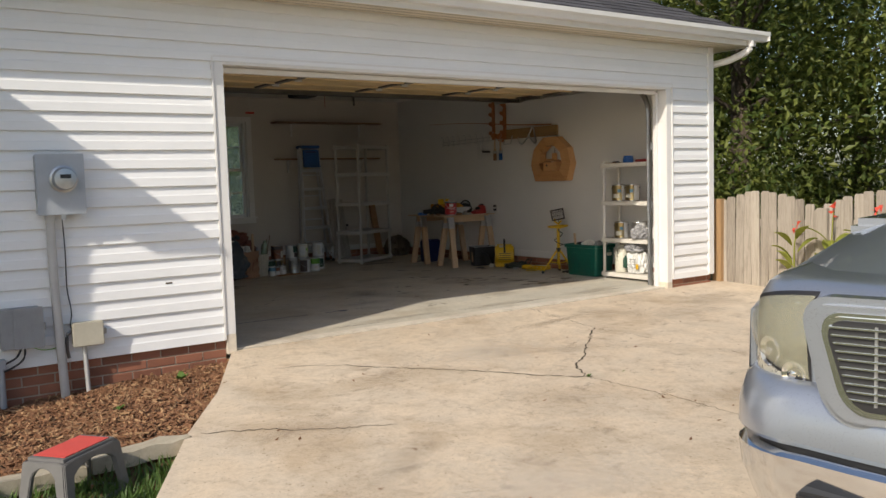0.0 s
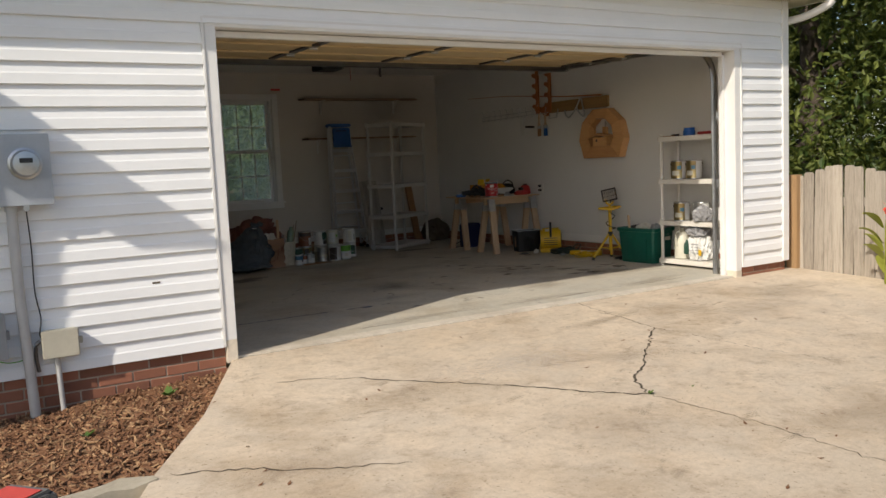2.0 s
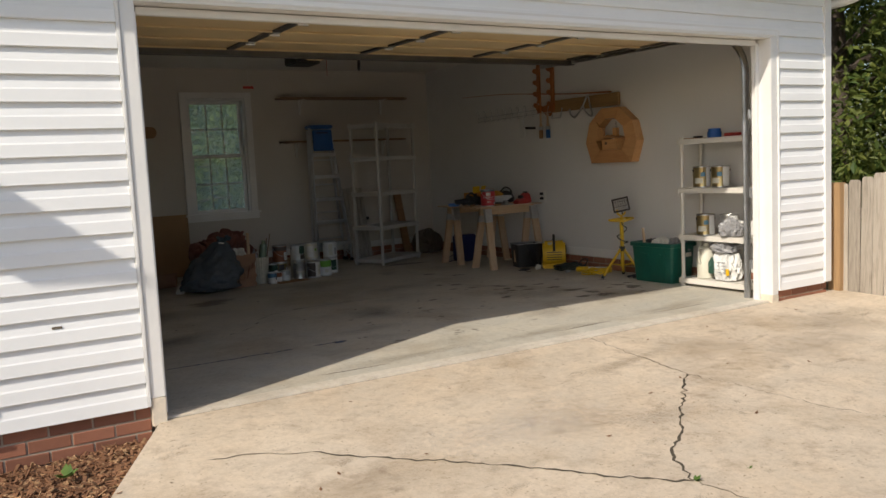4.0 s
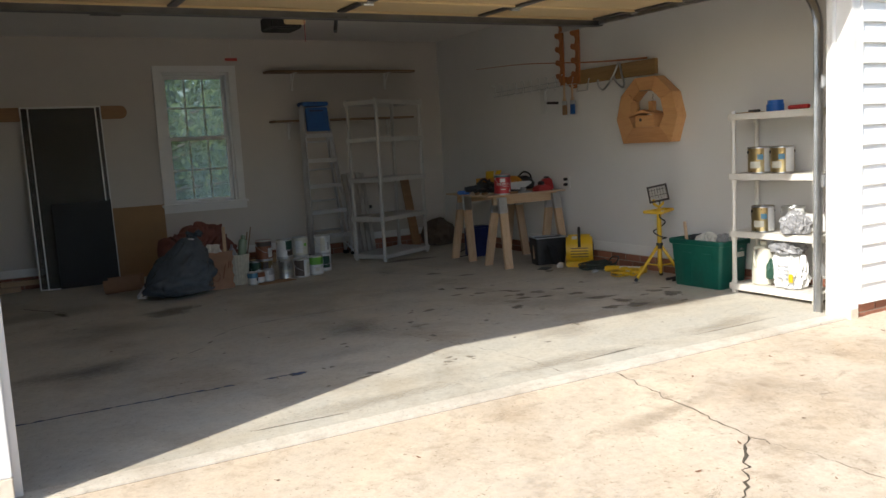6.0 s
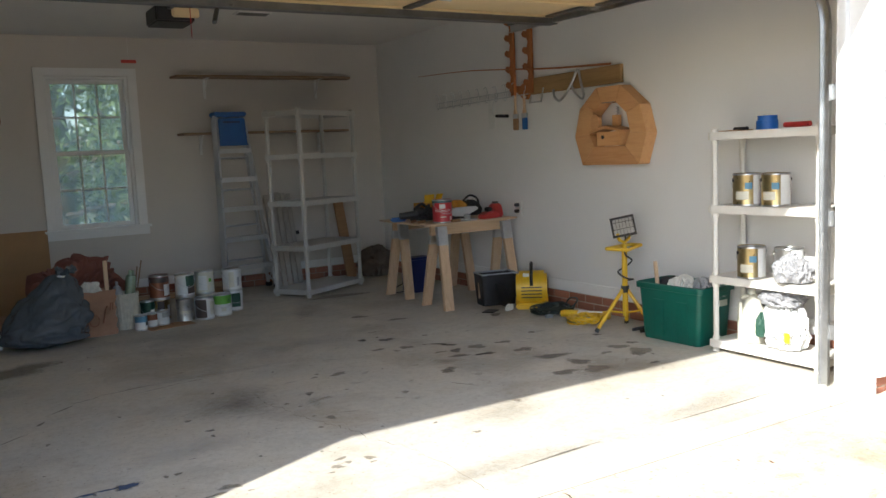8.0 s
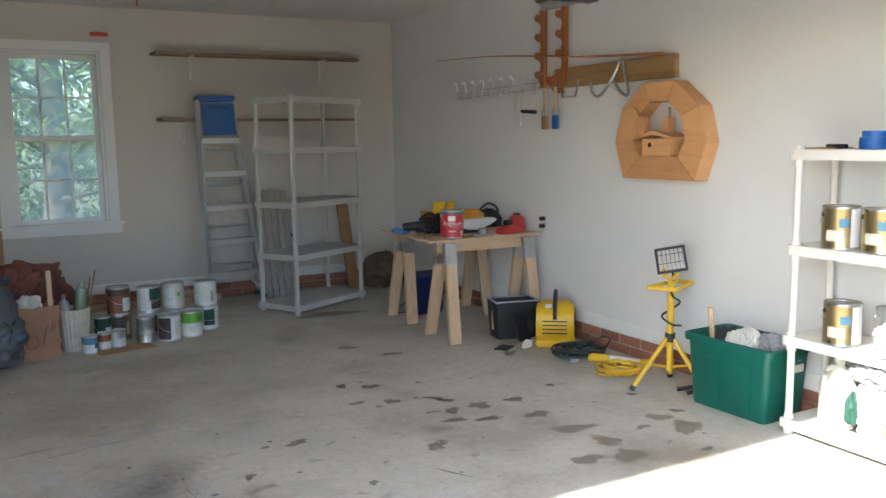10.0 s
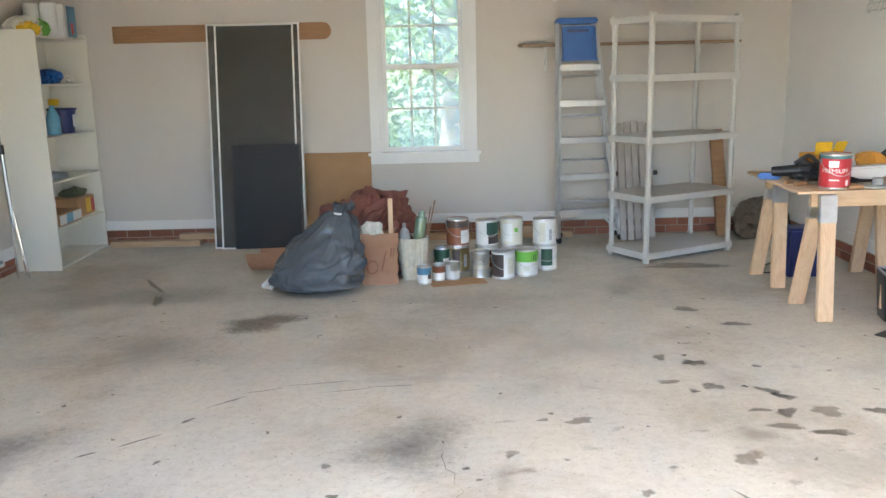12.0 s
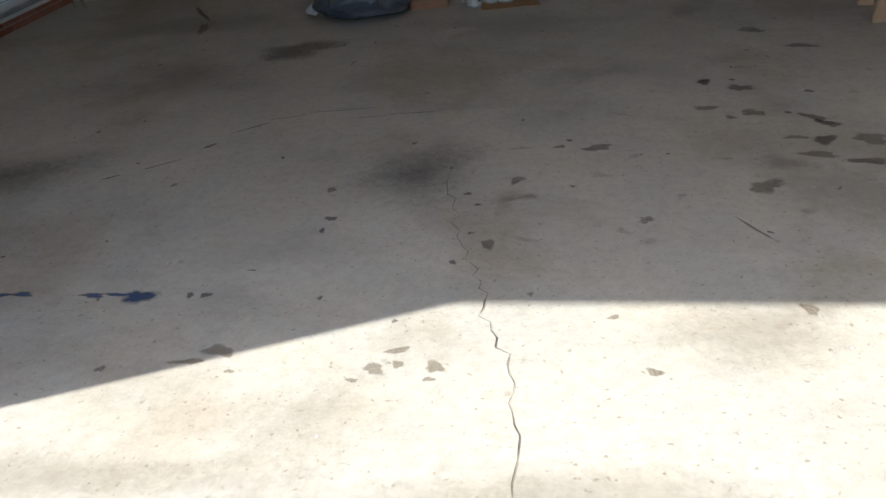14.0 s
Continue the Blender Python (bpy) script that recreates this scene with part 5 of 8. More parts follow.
for s in (1, -1):
    bm = bmesh.new()
    arch = [(0.78 + 0.45 * math.cos(a), 0.42 + 0.45 * math.sin(a)) for a in [math.pi * q / 12 for q in range(13)]][::-1]
    prism(bm, [(0.36, 0.955), (0.36, 0.62)] + [(0.38, 0.45)] + arch[1:-1] + [(1.20, 0.35), (1.50, 0.35), (1.50, 1.12), (0.8, 1.045)], s * 0.955, s * 0.985, "xz")
    part("fender", bm, "carpaint", truck, bevel=0.008, smooth=True)
bm = bmesh.new()
box(bm, 1.48, 3.25, -0.98, 0.98, 0.38, 1.18)
box(bm, 3.27, 5.25, -0.99, 0.99, 0.45, 1.18)
part("body", bm, "carpaint", truck, bevel=0.03, smooth=True)
bm = bmesh.new()
prism(bm, [(1.40, 1.18), (2.10, 1.80), (2.95, 1.84), (3.22, 1.75), (3.25, 1.18)], -0.84, 0.84, "xz")
part("cab", bm, "carpaint", truck, bevel=0.05, smooth=True)
bm = bmesh.new()
prism(bm, [(1.455, 1.25), (2.06, 1.775), (2.075, 1.755), (1.485, 1.24)], -0.74, 0.74, "xz")
part("windscreen", bm, "carglass", truck)
for s in (1, -1):
    bm = bmesh.new()
    prism(bm, [(1.75, 1.24), (2.15, 1.72), (2.9, 1.74), (3.1, 1.66), (3.12, 1.24)], s * 0.835, s * 0.846, "xz")
    part("side_window", bm, "carglass", truck)
    for x in (0.78, 4.35):
        bm = bmesh.new()
        lathe(bm, [(0.20, -0.12), (0.33, -0.12), (0.375, -0.09), (0.38, 0.0), (0.375, 0.09), (0.33, 0.12), (0.20, 0.12)], 32)
        wheel = part("wheel", bm, "rubber", truck, "black rubber tyre", smooth=True, m=pose(x, s * 0.84, 0.38, 90))
        lathepart("rim", "alu", wheel, [(0.02, -0.08), (0.20, -0.10), (0.215, -0.115), (0.215, 0.115), (0.20, 0.10), (0.02, 0.08)], 24)
# the truck rides high on its springs
for o in truck.children:
    if not o.name.startswith("wheel"):
        o.data.transform(Matrix.Diagonal((1, 1, 1.09, 1)))

# ---- inside: overhead door, opener, vents, window, doors ----
gdoor = thing("garage_door", "open overhead sectional garage door under the ceiling, cream inner side", "garage door")
SEC = 0.525
for k in range(4):
    y0 = 0.32 + SEC * k
    z = 2.225 + 0.012 * k
    sec = boxpart("panel", "doorpanel", gdoor, 0.02, 4.86, y0 + 0.004, y0 + SEC - 0.004, z + 0.012, z + 0.045, 0.004)
    for e in (0, SEC - 0.05):
        boxpart("panel_rail", "doorpanel", sec, 0.02, 4.86, y0 + e + 0.005, y0 + e + 0.045, z - 0.004, z + 0.011, 0.004)
    for x in (0.035, 1.22, 2.42, 3.62, 4.78):
        boxpart("stile", "darksteel", sec, x, x + 0.065, y0 + 0.046, y0 + SEC - 0.046, z - 0.005, z + 0.010, 0.003, "grey steel stile")
        if k < 3:
            hinge = boxpart("hinge", "steel", gdoor, x + 0.005, x + 0.06, y0 + SEC - 0.05, y0 + SEC + 0.05, z - 0.012, z - 0.004, 0.002)
            tubepart("hinge_pin", "steel", hinge, [(x - 0.005, y0 + SEC, z - 0.018), (x + 0.07, y0 + SEC, z - 0.018)], 0.008, 8)
bm = bmesh.new()
box(bm, 0.02, 4.86, 2.385, 2.42, 2.205, 2.262)
box(bm, 0.02, 4.86, 2.33, 2.385, 2.205, 2.213)
part("strut", bm, "darksteel", gdoor, "grey steel stiffening strut", bevel=0.003)
boxpart("bottom_seal", "rubber", gdoor, 0.02, 4.86, 0.30, 0.322, 2.22, 2.27, 0.003)
for s, x in ((1, 4.895), (-1, -0.025)):
    track = thing("door_track", "galvanised steel garage door track with curved corner", "door track", group="door tracks")
    pts = [(x, 0.235, 0.0), (x, 0.235, 1.0), (x, 0.235, 1.88)] + [(x, 0.235 + 0.36 * (1 - math.cos(a)), 1.88 + 0.36 * math.sin(a)) for a in [math.pi / 2 * q / 8 for q in range(1, 9)]] + [(x, 1.6, 2.25), (x, 2.95, 2.262)]
    bm = bmesh.new()
    prev = None
    P3 = [Vector(p) for p in pts]
    for i, p in enumerate(P3):
        d = (P3[min(i + 1, len(P3) - 1)] - P3[max(i - 1, 0)]).normalized()
        nrm = Vector((0, d.z, -d.y))
        prof = [p + nrm * a + Vector((b * s, 0, 0)) for a, b in ((-0.028, -0.022), (-0.028, 0.0), (0.028, 0.0), (0.028, -0.022), (0.024, -0.022), (0.024, -0.004), (-0.024, -0.004), (-0.024, -0.022))]
        ring = [bm.verts.new(q) for q in prof]
        if prev:
            for k in range(8):
                bm.faces.new((prev[k], prev[(k + 1) % 8], ring[(k + 1) % 8], ring[k]))
        prev = ring
    part("rail", bm, "steel", track)
    for z in (0.25, 0.85, 1.5):
        boxpart("bracket", "steel", track, min(x, x + 0.02 * s), max(x, x + 0.02 * s), 0.172, 0.235, z, z + 0.08, 0.002)
    boxpart("hanger", "steel", track, x - 0.015, x + 0.015, 2.88, 2.91, 2.27, 2.59, 0.002)
    boxpart("side_rail", "darksteel", track, x - 0.02 * s - 0.012, x - 0.02 * s + 0.012, 0.75, 2.95, 2.285, 2.325, 0.002)
opener = thing("garage_door_opener", "dark ceiling-mounted garage door opener with yellowed lamp lens", "door opener", 2.58, 4.0, 2.37)
boxpart("housing", "black", opener, -0.17, 0.11, -0.16, 0.16, -0.01, 0.11, 0.012)
boxpart("lens", "doorpanel", opener, -0.06, 0.14, -0.185, -0.161, 0.02, 0.09, 0.01, "yellowed plastic lamp lens")
boxpart("rail", "darksteel", opener, -0.085, -0.055, -3.82, -0.16, 0.075, 0.105, 0.003)
tubepart("strap", "steel", opener, [(-0.1, 0, 0.11), (-0.1, 0, 0.22)], 0.01, 6)
tubepart("strap", "steel", opener, [(0.08, 0, 0.11), (0.08, 0, 0.22)], 0.01, 6)
tubepart("arm", "darksteel", opener, [(-0.07, -1.30, 0.07), (-0.12, -1.52, -0.09), (-0.21, -1.69, -0.26)], 0.014, 6)
tubepart("arm", "darksteel", opener, [(-0.07, -1.45, 0.07), (-0.15, -1.57, -0.13), (-0.07, -1.62, -0.15)], 0.010, 6)
tubepart("release_cord", "red", opener, [(-0.07, -0.7, 0.075), (-0.07, -0.7, -0.2)], 0.003, 5, "thin red release cord")
for x, y in ((3.40, 4.62), (1.18, 4.73), (0.48, 3.9)):
    v = thing("ceiling_vent", "white slatted ceiling vent", "vent", x, y, 2.575, group="ceiling vents")
    boxpart("frame", "whitep", v, -0.15, 0.15, -0.08, 0.08, 0.004, 0.0145, 0.003)
    for k in range(5):
        boxpart("slat", "darksteel", v, -0.13, 0.13, -0.062 + 0.026 * k, -0.048 + 0.026 * k, 0.0, 0.004, 0)

win = structure(thing("window_1", "white double-hung window with muntin bars", "window"), "white double-hung window with divided panes", "window")
for nm, a in (("casing", (1.815, 1.90, 6.232, 6.259, 0.72, 2.29)), ("casing", (2.65, 2.735, 6.232, 6.259, 0.72, 2.29)), ("casing", (1.90, 2.65, 6.232, 6.259, 2.215, 2.29)), ("apron", (1.80, 2.75, 6.236, 6.259, 0.665, 0.735)), ("sill", (1.79, 2.765, 6.20, 6.30, 0.737, 0.762)),
              ("liner", (1.90, 1.925, 6.262, 6.44, 0.764, 2.214)), ("liner", (2.625, 2.65, 6.262, 6.44, 0.764, 2.214)), ("liner", (1.925, 2.625, 6.262, 6.44, 2.19, 2.214))):
    boxpart(nm, "trim", win, *a, 0.004)
for nm, z0, z1, y in (("upper_sash", 1.47, 2.19, 6.375), ("lower_sash", 0.764, 1.505, 6.325)):
    bm = bmesh.new()
    for a in ((1.926, 1.965, z0, z1), (2.585, 2.624, z0, z1), (1.965, 2.585, z0, z0 + 0.04), (1.965, 2.585, z1 - 0.04, z1)):
        box(bm, a[0], a[1], y - 0.018, y + 0.018, a[2], a[3])
    sash = part(nm, bm, "trim", win, bevel=0.003)
    w = (2.585 - 1.965) / 3
    for k in (1, 2):
        boxpart("muntin", "trim", sash, 1.965 + w * k - 0.008, 1.965 + w * k + 0.008, y - 0.006, y + 0.006, z0 + 0.04, z1 - 0.04, 0)
    zm = (z0 + z1) / 2
    boxpart("muntin", "trim", sash, 1.965, 2.585, y - 0.0055, y + 0.0055, zm - 0.008, zm + 0.008, 0)
    g = boxpart("pane", "glass", sash, 1.966, 2.584, y - 0.002, y + 0.002, z0 + 0.041, z1 - 0.041, 0)
    g.visible_shadow = False

door = structure(thing("door_1", "teal house door with white casing beside the garage floor", "door"), "teal house door with white casing, raised on a sill", "door")
boxpart("leaf", "teal", door, -1.05, -1.01, 4.14, 4.97, 0.17, 2.15, 0.003)
boxpart("kick_rail", "trim", door, -1.009, -1.0, 4.16, 4.95, 0.17, 0.23, 0.002)
boxpart("stile", "trim", door, -1.009, -0.995, 4.90, 4.97, 0.17, 2.15, 0.002)
boxpart("hinge", "steel", door, -0.994, -0.985, 4.93, 4.955, 0.62, 0.72, 0.002)
for a in ((4.98, 5.07, 0.14, 2.25), (4.04, 4.13, 0.14, 2.25)):
    boxpart("casing", "trim", door, -0.899, -0.878, *a, 0.004)
boxpart("casing", "trim", door, -0.899, -0.878, 4.13, 4.98, 2.16, 2.25, 0.004)
boxpart("sill", "greybox", door, -1.08, -0.86, 4.05, 5.06, 0.115, 0.139, 0.004, "grey metal door sill")
boxpart("lower_trim", "trim", door, -0.885, -0.872, 0.3, 5.10, 0.085, 0.114, 0.002)
lathepart("knob", "steel", door, [(0.012, 0), (0.014, 0.03), (0.03, 0.045), (0.032, 0.06), (0.02, 0.072)], 16, (-0.9, 4.25, 1.05))

# ---- back wall ----
def wall_shelf(x0, x1, z, d, label, brackets):
    s = thing("wall_shelf", label, "shelf", (x0 + x1) / 2, 6.255, z, group="wall shelves")
    h = (x1 - x0) / 2
    bm = bmesh.new()
    prism(bm, [(-h, -0.005), (-h + 0.02, -d), (h - 0.09, -d), (h, -d + 0.07), (h, -0.005)], 0, 0.022, "xy")
    part("board", bm, "shelfwood", s, bevel=0.003)
    for x in brackets:
        b = x - (x0 + x1) / 2
        bm = bmesh.new()
        box(bm, b - 0.012, b + 0.012, -0.02, -0.005, -0.20, -0.002)
        box(bm, b - 0.012, b + 0.012, -d + 0.02, -0.02, -0.008, -0.002)
        tube(bm, [(b, -0.015, -0.15), (b, -d * 0.6, -0.01)], 0.006, 6)
        part("bracket", bm, "whitep", s, "white steel shelf bracket")


wall_shelf(3.06, 4.99, 2.195, 0.21, "dark wooden wall shelf on white brackets", (3.40, 4.62))
wall_shelf(3.09, 4.95, 1.625, 0.19, "lower dark wooden wall shelf on white brackets", (3.32, 4.62))
tag = thing("red_tag", "small red plastic tag hanging from a thread", "tag", 2.63, 6.0, 2.33)
boxpart("tag", "redpad", tag, -0.07, 0.07, -0.004, 0.004, -0.016, 0.016, 0.006)
tubepart("thread", "whitep", tag, [(0, 0, 0.016), (0, 0, 0.26)], 0.0015, 4)
pk = thing("wall_plank", "brown wooden plank with a rounded end fixed on the wall", "plank", 0, 6.258, 1.80)
bm = bmesh.new()
prism(bm, [(-0.32, -0.07), (-0.32, 0.07)] + [(1.45 + 0.066 * math.sin(a), 0.07 * math.cos(a)) for a in [math.pi * q / 10 for q in range(11)]], -0.022, 0.0, "xz")
part("board", bm, "plank", pk, bevel=0.003)


def screen(x, dx, y_foot, label):
    s = thing("window_screen", label, "window screen", x, y_foot, 0, group="leaning window screens")
    m = Matrix.Rotation(-math.atan2(6.225 - y_foot, 1.88), 4, "X")
    bm = bmesh.new()
    for a in ((0, 0.013, 0, 1.885), (dx - 0.013, dx, 0, 1.885), (0.013, dx - 0.013, 0, 0.013), (0.013, dx - 0.013, 1.872, 1.885)):
        box(bm, a[0], a[1], -0.008, 0.008, a[2], a[3], m)
    part("frame", bm, "trim", s, "thin white aluminium frame")
    bm = bmesh.new()
    box(bm, 0.013, dx - 0.013, -0.001, 0.001, 0.013, 1.872, m)
    part("mesh", bm, "screenmesh", s, "dark insect mesh")


screen(0.47, 0.78, 5.99, "tall white-framed insect screen leaning on the wall")
screen(0.54, 0.66, 5.955, "narrower white-framed insect screen leaning in front")
db = thing("dark_board", "charcoal board leaning on the insect screens", "board", 0.66, 5.93, 0)
boxpart("sheet", "darkboard", db, 0, 0.57, -0.006, 0.006, 0.004, 0.88, 0.002, m=Matrix.Rotation(-0.09, 4, "X"))
cb = thing("cardboard_sheet", "flat brown hardboard sheet leaning on the wall", "board", 1.235, 6.19, 0)
boxpart("sheet", "card", cb, 0, 0.575, -0.004, 0.004, 0, 0.775, 0.001, m=Matrix.Rotation(-0.06, 4, "X"))
for x0, x1, z, y in ((-0.48, 0.30, 0.0, 6.17), (0.12, 0.62, 0.055, 6.19), (2.75, 3.55, 0.0, 6.17), (3.0, 3.45, 0.055, 6.18), (2.3, 2.75, 0.0, 6.18)):
    lb = thing("lumber", "short pine board lying along the brick footing", "lumber", (x0 + x1) / 2, y, z, rm.uniform(-2, 2), group="lumber along the wall")
    boxpart("board", "pine_x", lb, -(x1 - x0) / 2, (x1 - x0) / 2, -0.045, 0.045, 0, 0.05, 0.004)

# stepladder
lad = thing("stepladder", "aluminium stepladder with blue top cap and tray", "stepladder")
TL, TR, BL, BR = Vector((3.385, 5.90, 1.80)), Vector((3.675, 5.93, 1.80)), Vector((3.385, 5.88, 0.0)), Vector((3.945, 6.00, 0.0))
RL, RR = Vector((3.43, 6.13, 0.0)), Vector((3.92, 6.18, 0.0))
for a, b in ((TL, BL), (TR, BR)):
    bm = bmesh.new()
    tube(bm, [a, b.lerp(a, 0.02)], 0.026, 4)
    part("front_rail", bm, "alu", lad)
for a, b in ((TL, RL), (TR, RR)):
    bm = bmesh.new()
    tube(bm, [a + Vector((0, 0.08, -0.03)), b.lerp(a, 0.02)], 0.018, 4)
    part("rear_rail", bm, "alu", lad)
for p in (BL, BR, RL, RR):
    boxpart("foot", "rubber", lad, p.x - 0.03, p.x + 0.03, p.y - 0.025, p.y + 0.025, 0, 0.045, 0.005)
for z in (0.27, 0.567, 0.872, 1.172, 1.46):
    a, b = BL.lerp(TL, z / 1.8), BR.lerp(TR, z / 1.8)
    bm = bmesh.new()
    d = b - a
    m = Matrix.Translation(a) @ Matrix.Rotation(math.atan2(d.y, d.x), 4, "Z")
    box(bm, 0, d.length, -0.045, 0.045, -0.012, 0.012, m)
    box(bm, 0, d.length, -0.047, -0.042, -0.035, 0.012, m)
    part("step", bm, "alu", lad, bevel=0.002)
for z in (0.32, 0.683, 1.056, 1.38):
    a, b = RL.lerp(TL, z / 1.8), RR.lerp(TR, z / 1.8)
    tubepart("rear_rung", "alu", lad, [a, b], 0.013, 6)
tubepart("brace", "alu", lad, [BR.lerp(TR, 0.12), RR.lerp(TR, 0.02)], 0.010, 6)
tubepart("brace", "alu", lad, [BL.lerp(TL, 0.11), (BL + BR) / 2 + Vector((-0.12, 0, 0.20))], 0.010, 6)
tubepart("brace", "alu", lad, [BR.lerp(TR, 0.03), (BL + BR) / 2 + Vector((0.12, 0, 0.20))], 0.010, 6)
tubepart("spreader", "alu", lad, [BR.lerp(TR, 0.80), RR.lerp(TR, 0.62)], 0.008, 6)
boxpart("top_cap", "blue", lad, 3.368, 3.695, 5.85, 6.04, 1.79, 1.838, 0.012, "blue plastic top cap")
bm = bmesh.new()
prism(bm, [(3.405, 1.775), (3.675, 1.775), (3.690, 1.50), (3.412, 1.50)], 5.852, 5.885, "xz")
tray = part("tray", bm, "blue", lad, "blue folded paint tray", bevel=0.01)
boxpart("grip_slot", "navy", tray, 3.45, 3.62, 5.848, 5.8515, 1.725, 1.745, 0.001)
boxpart("tray_rim", "blue", tray, 3.40, 3.69, 5.835, 5.851, 1.50, 1.522, 0.004)

# plastic shelving
def rack(name, label, L, D, H, levels, m, material, post=0.026):
    r = thing(name, label, "shelf")
    r.matrix_basis = m
    for x in (0, L):
        for y in (0, D):
            tubepart("post", material, r, [(x, y, 0), (x, y, H)], post, 12)
    for z in levels:
        bm = bmesh.new()
        box(bm, -0.03, L + 0.03, -0.03, D + 0.03, z - 0.012, z)
        for a in ((-0.03, L + 0.03, -0.03, -0.015), (-0.03, L + 0.03, D + 0.015, D + 0.03), (-0.03, -0.015, -0.015, D + 0.015), (L + 0.015, L + 0.03, -0.015, D + 0.015)):
            box(bm, *a, z - 0.048, z - 0.012)
        sh_ = part("shelf_tray", bm, material, r, bevel=0.003)
        for x in (0, L):
            for y in (0, D):
                tubepart("socket", material, sh_, [(x, y, z - 0.075), (x, y, z + 0.02)], post + 0.005, 12)
    return r


rack("shelving_unit", "empty grey plastic five-tier shelving unit", 0.84, 0.40, 1.815, (0.075, 0.50, 0.935, 1.385, 1.80), pose(3.93, 5.07, 0, 0, 0, 28.0), "rackp", 0.020)
chairback = thing("slatted_chair_back", "weathered grey slatted wooden chair leaning folded on the wall", "chair", 3.93, 5.93, 0, 4)
m = Matrix.Rotation(-0.22, 4, "X")
for k in range(5):
    bm = bmesh.new()
    box(bm, 0.062 * k, 0.062 * k + 0.052, -0.01, 0.01, 0.0, 1.02 - 0.01 * abs(k - 2), m)
    part("slat", bm, "greywood", chairback, bevel=0.003)
for z in (0.08, 0.55, 0.92):
    bm = bmesh.new()
    box(bm, 0.0, 0.30, 0.010, 0.03, z, z + 0.05, m)
    part("cross_bar", bm, "greywood", chairback)
tubepart("bolt", "black", chairback, [m @ Vector((-0.04, 0.01, 0.57)), m @ Vector((-0.005, 0.01, 0.57))], 0.02, 8)
tubepart("bolt", "black", chairback, [m @ Vector((0.305, 0.01, 0.57)), m @ Vector((0.34, 0.01, 0.57))], 0.02, 8)
lg = thing("leaning_board", "brown wooden board leaning in the corner", "board", 4.83, 6.02, 0)
boxpart("board", "plank", lg, -0.055, 0.055, -0.02, 0.02, 0.004, 0.92, 0.006, m=Matrix.Rotation(-0.20, 4, "X") @ Matrix.Rotation(-0.05, 4, "Y"))


def lump(name, material, parent, rx, ry, h, amp, seed, top=0.0, folds=9, label="", c=(0, 0, 0)):
    """A soft sack: bulging sides, sharp folds that run up to a gathered top."""
    bm = bmesh.new()
    bmesh.ops.create_icosphere(bm, subdivisions=5, radius=1)
    off = Vector((seed * 3.1, seed * 1.7, seed))
    for v in bm.verts:
        d = v.co.normalized()
        a = math.atan2(d.y, d.x)
        z = d.z
        pinch = 1 - top * max(0, z) ** 1.6
        n1 = noise.noise(d * 1.6 + off)
        n2 = abs(noise.noise(Vector((math.cos(a) * 2.2, math.sin(a) * 2.2, z * 1.1)) * 1.6 + off))
        n3 = abs(noise.noise(d * 6.5 + off * 2))
        fold = math.sin(a * folds + 5 * n1) * max(0, z) * 0.5
        k = 1 + amp * (0.55 * n1 + 0.9 * (0.25 - n2) + 0.45 * (0.2 - n3) + 0.22 * fold)
        zz = z * k
        if zz < -0.55:
            zz = -0.55 + (zz + 0.55) * 0.12
        v.co = Vector((c[0] + d.x * k * rx * pinch, c[1] + d.y * k * ry * pinch, c[2] + (zz + 0.60) / 1.60 * h))
    lowest = min(v.co.z for v in bm.verts) - c[2]
    for v in bm.verts:
        v.co.z -= lowest
    return part(name, bm, material, parent, label, smooth=True)


bb = thing("burlap_sack", "dark brown sack slumped in the corner", "sack", 5.13, 5.98, 0)
lump("sack", "sack", bb, 0.21, 0.19, 0.34, 0.30, 8, 0.1)

# ---- the pile by the window ----
def tied_bag(parent, rx, ry, h, lean, seed):
    """A filled thin plastic bag: slumped foot, creases that gather towards a tied neck."""
    bm = bmesh.new()
    bmesh.ops.create_icosphere(bm, subdivisions=6, radius=1)
    off = Vector((seed * 2.3, seed * 1.1, seed * 0.7))
    for v in bm.verts:
        d = v.co.normalized()
        a, q = math.atan2(d.y, d.x), (d.z + 1) / 2
        belly = min(1.0, (q / 0.10) ** 0.45) * max(0.0, 1 - q ** 2.3) ** 0.80 + 0.03
        n = noise.noise(d * 1.3 + off)
        around = Vector((math.cos(a), math.sin(a), 0))
        gather = max(0.0, (q - 0.45) / 0.55)
        long_crease = abs(noise.noise(Vector((around.x * 3.0 + 1.2 * n, around.y * 3.0, q * 1.1)) + off))
        sweep = abs(noise.noise(Vector((d.x * 1.7 + 0.9 * d.z, d.y * 1.7, d.z * 3.2 - 0.8 * d.x)) + off * 2))
        facet = abs(noise.noise(d * 2.1 + off * 3))
        crinkle = abs(noise.noise(Vector((d.x * 5.5, d.y * 5.5, d.z * 4.0)) + off * 4))
        k = belly * (1 + 0.14 * n - 0.42 * gather * (0.32 - long_crease) - 0.17 * (0.3 - sweep) - 0.20 * (0.3 - facet) - 0.05 * (0.25 - crinkle))
        z = q * h + 0.06 * h * noise.noise(d * 2.6 + off) * min(1.0, 4 * q)
        v.co = Vector((d.x / max(0.02, math.hypot(d.x, d.y)) * k * rx + lean[0] * q ** 1.4, d.y / max(0.02, math.hypot(d.x, d.y)) * k * ry + lean[1] * q ** 1.4, max(0.0, z)))
    return part("bag", bm, "bag", parent, smooth=True)


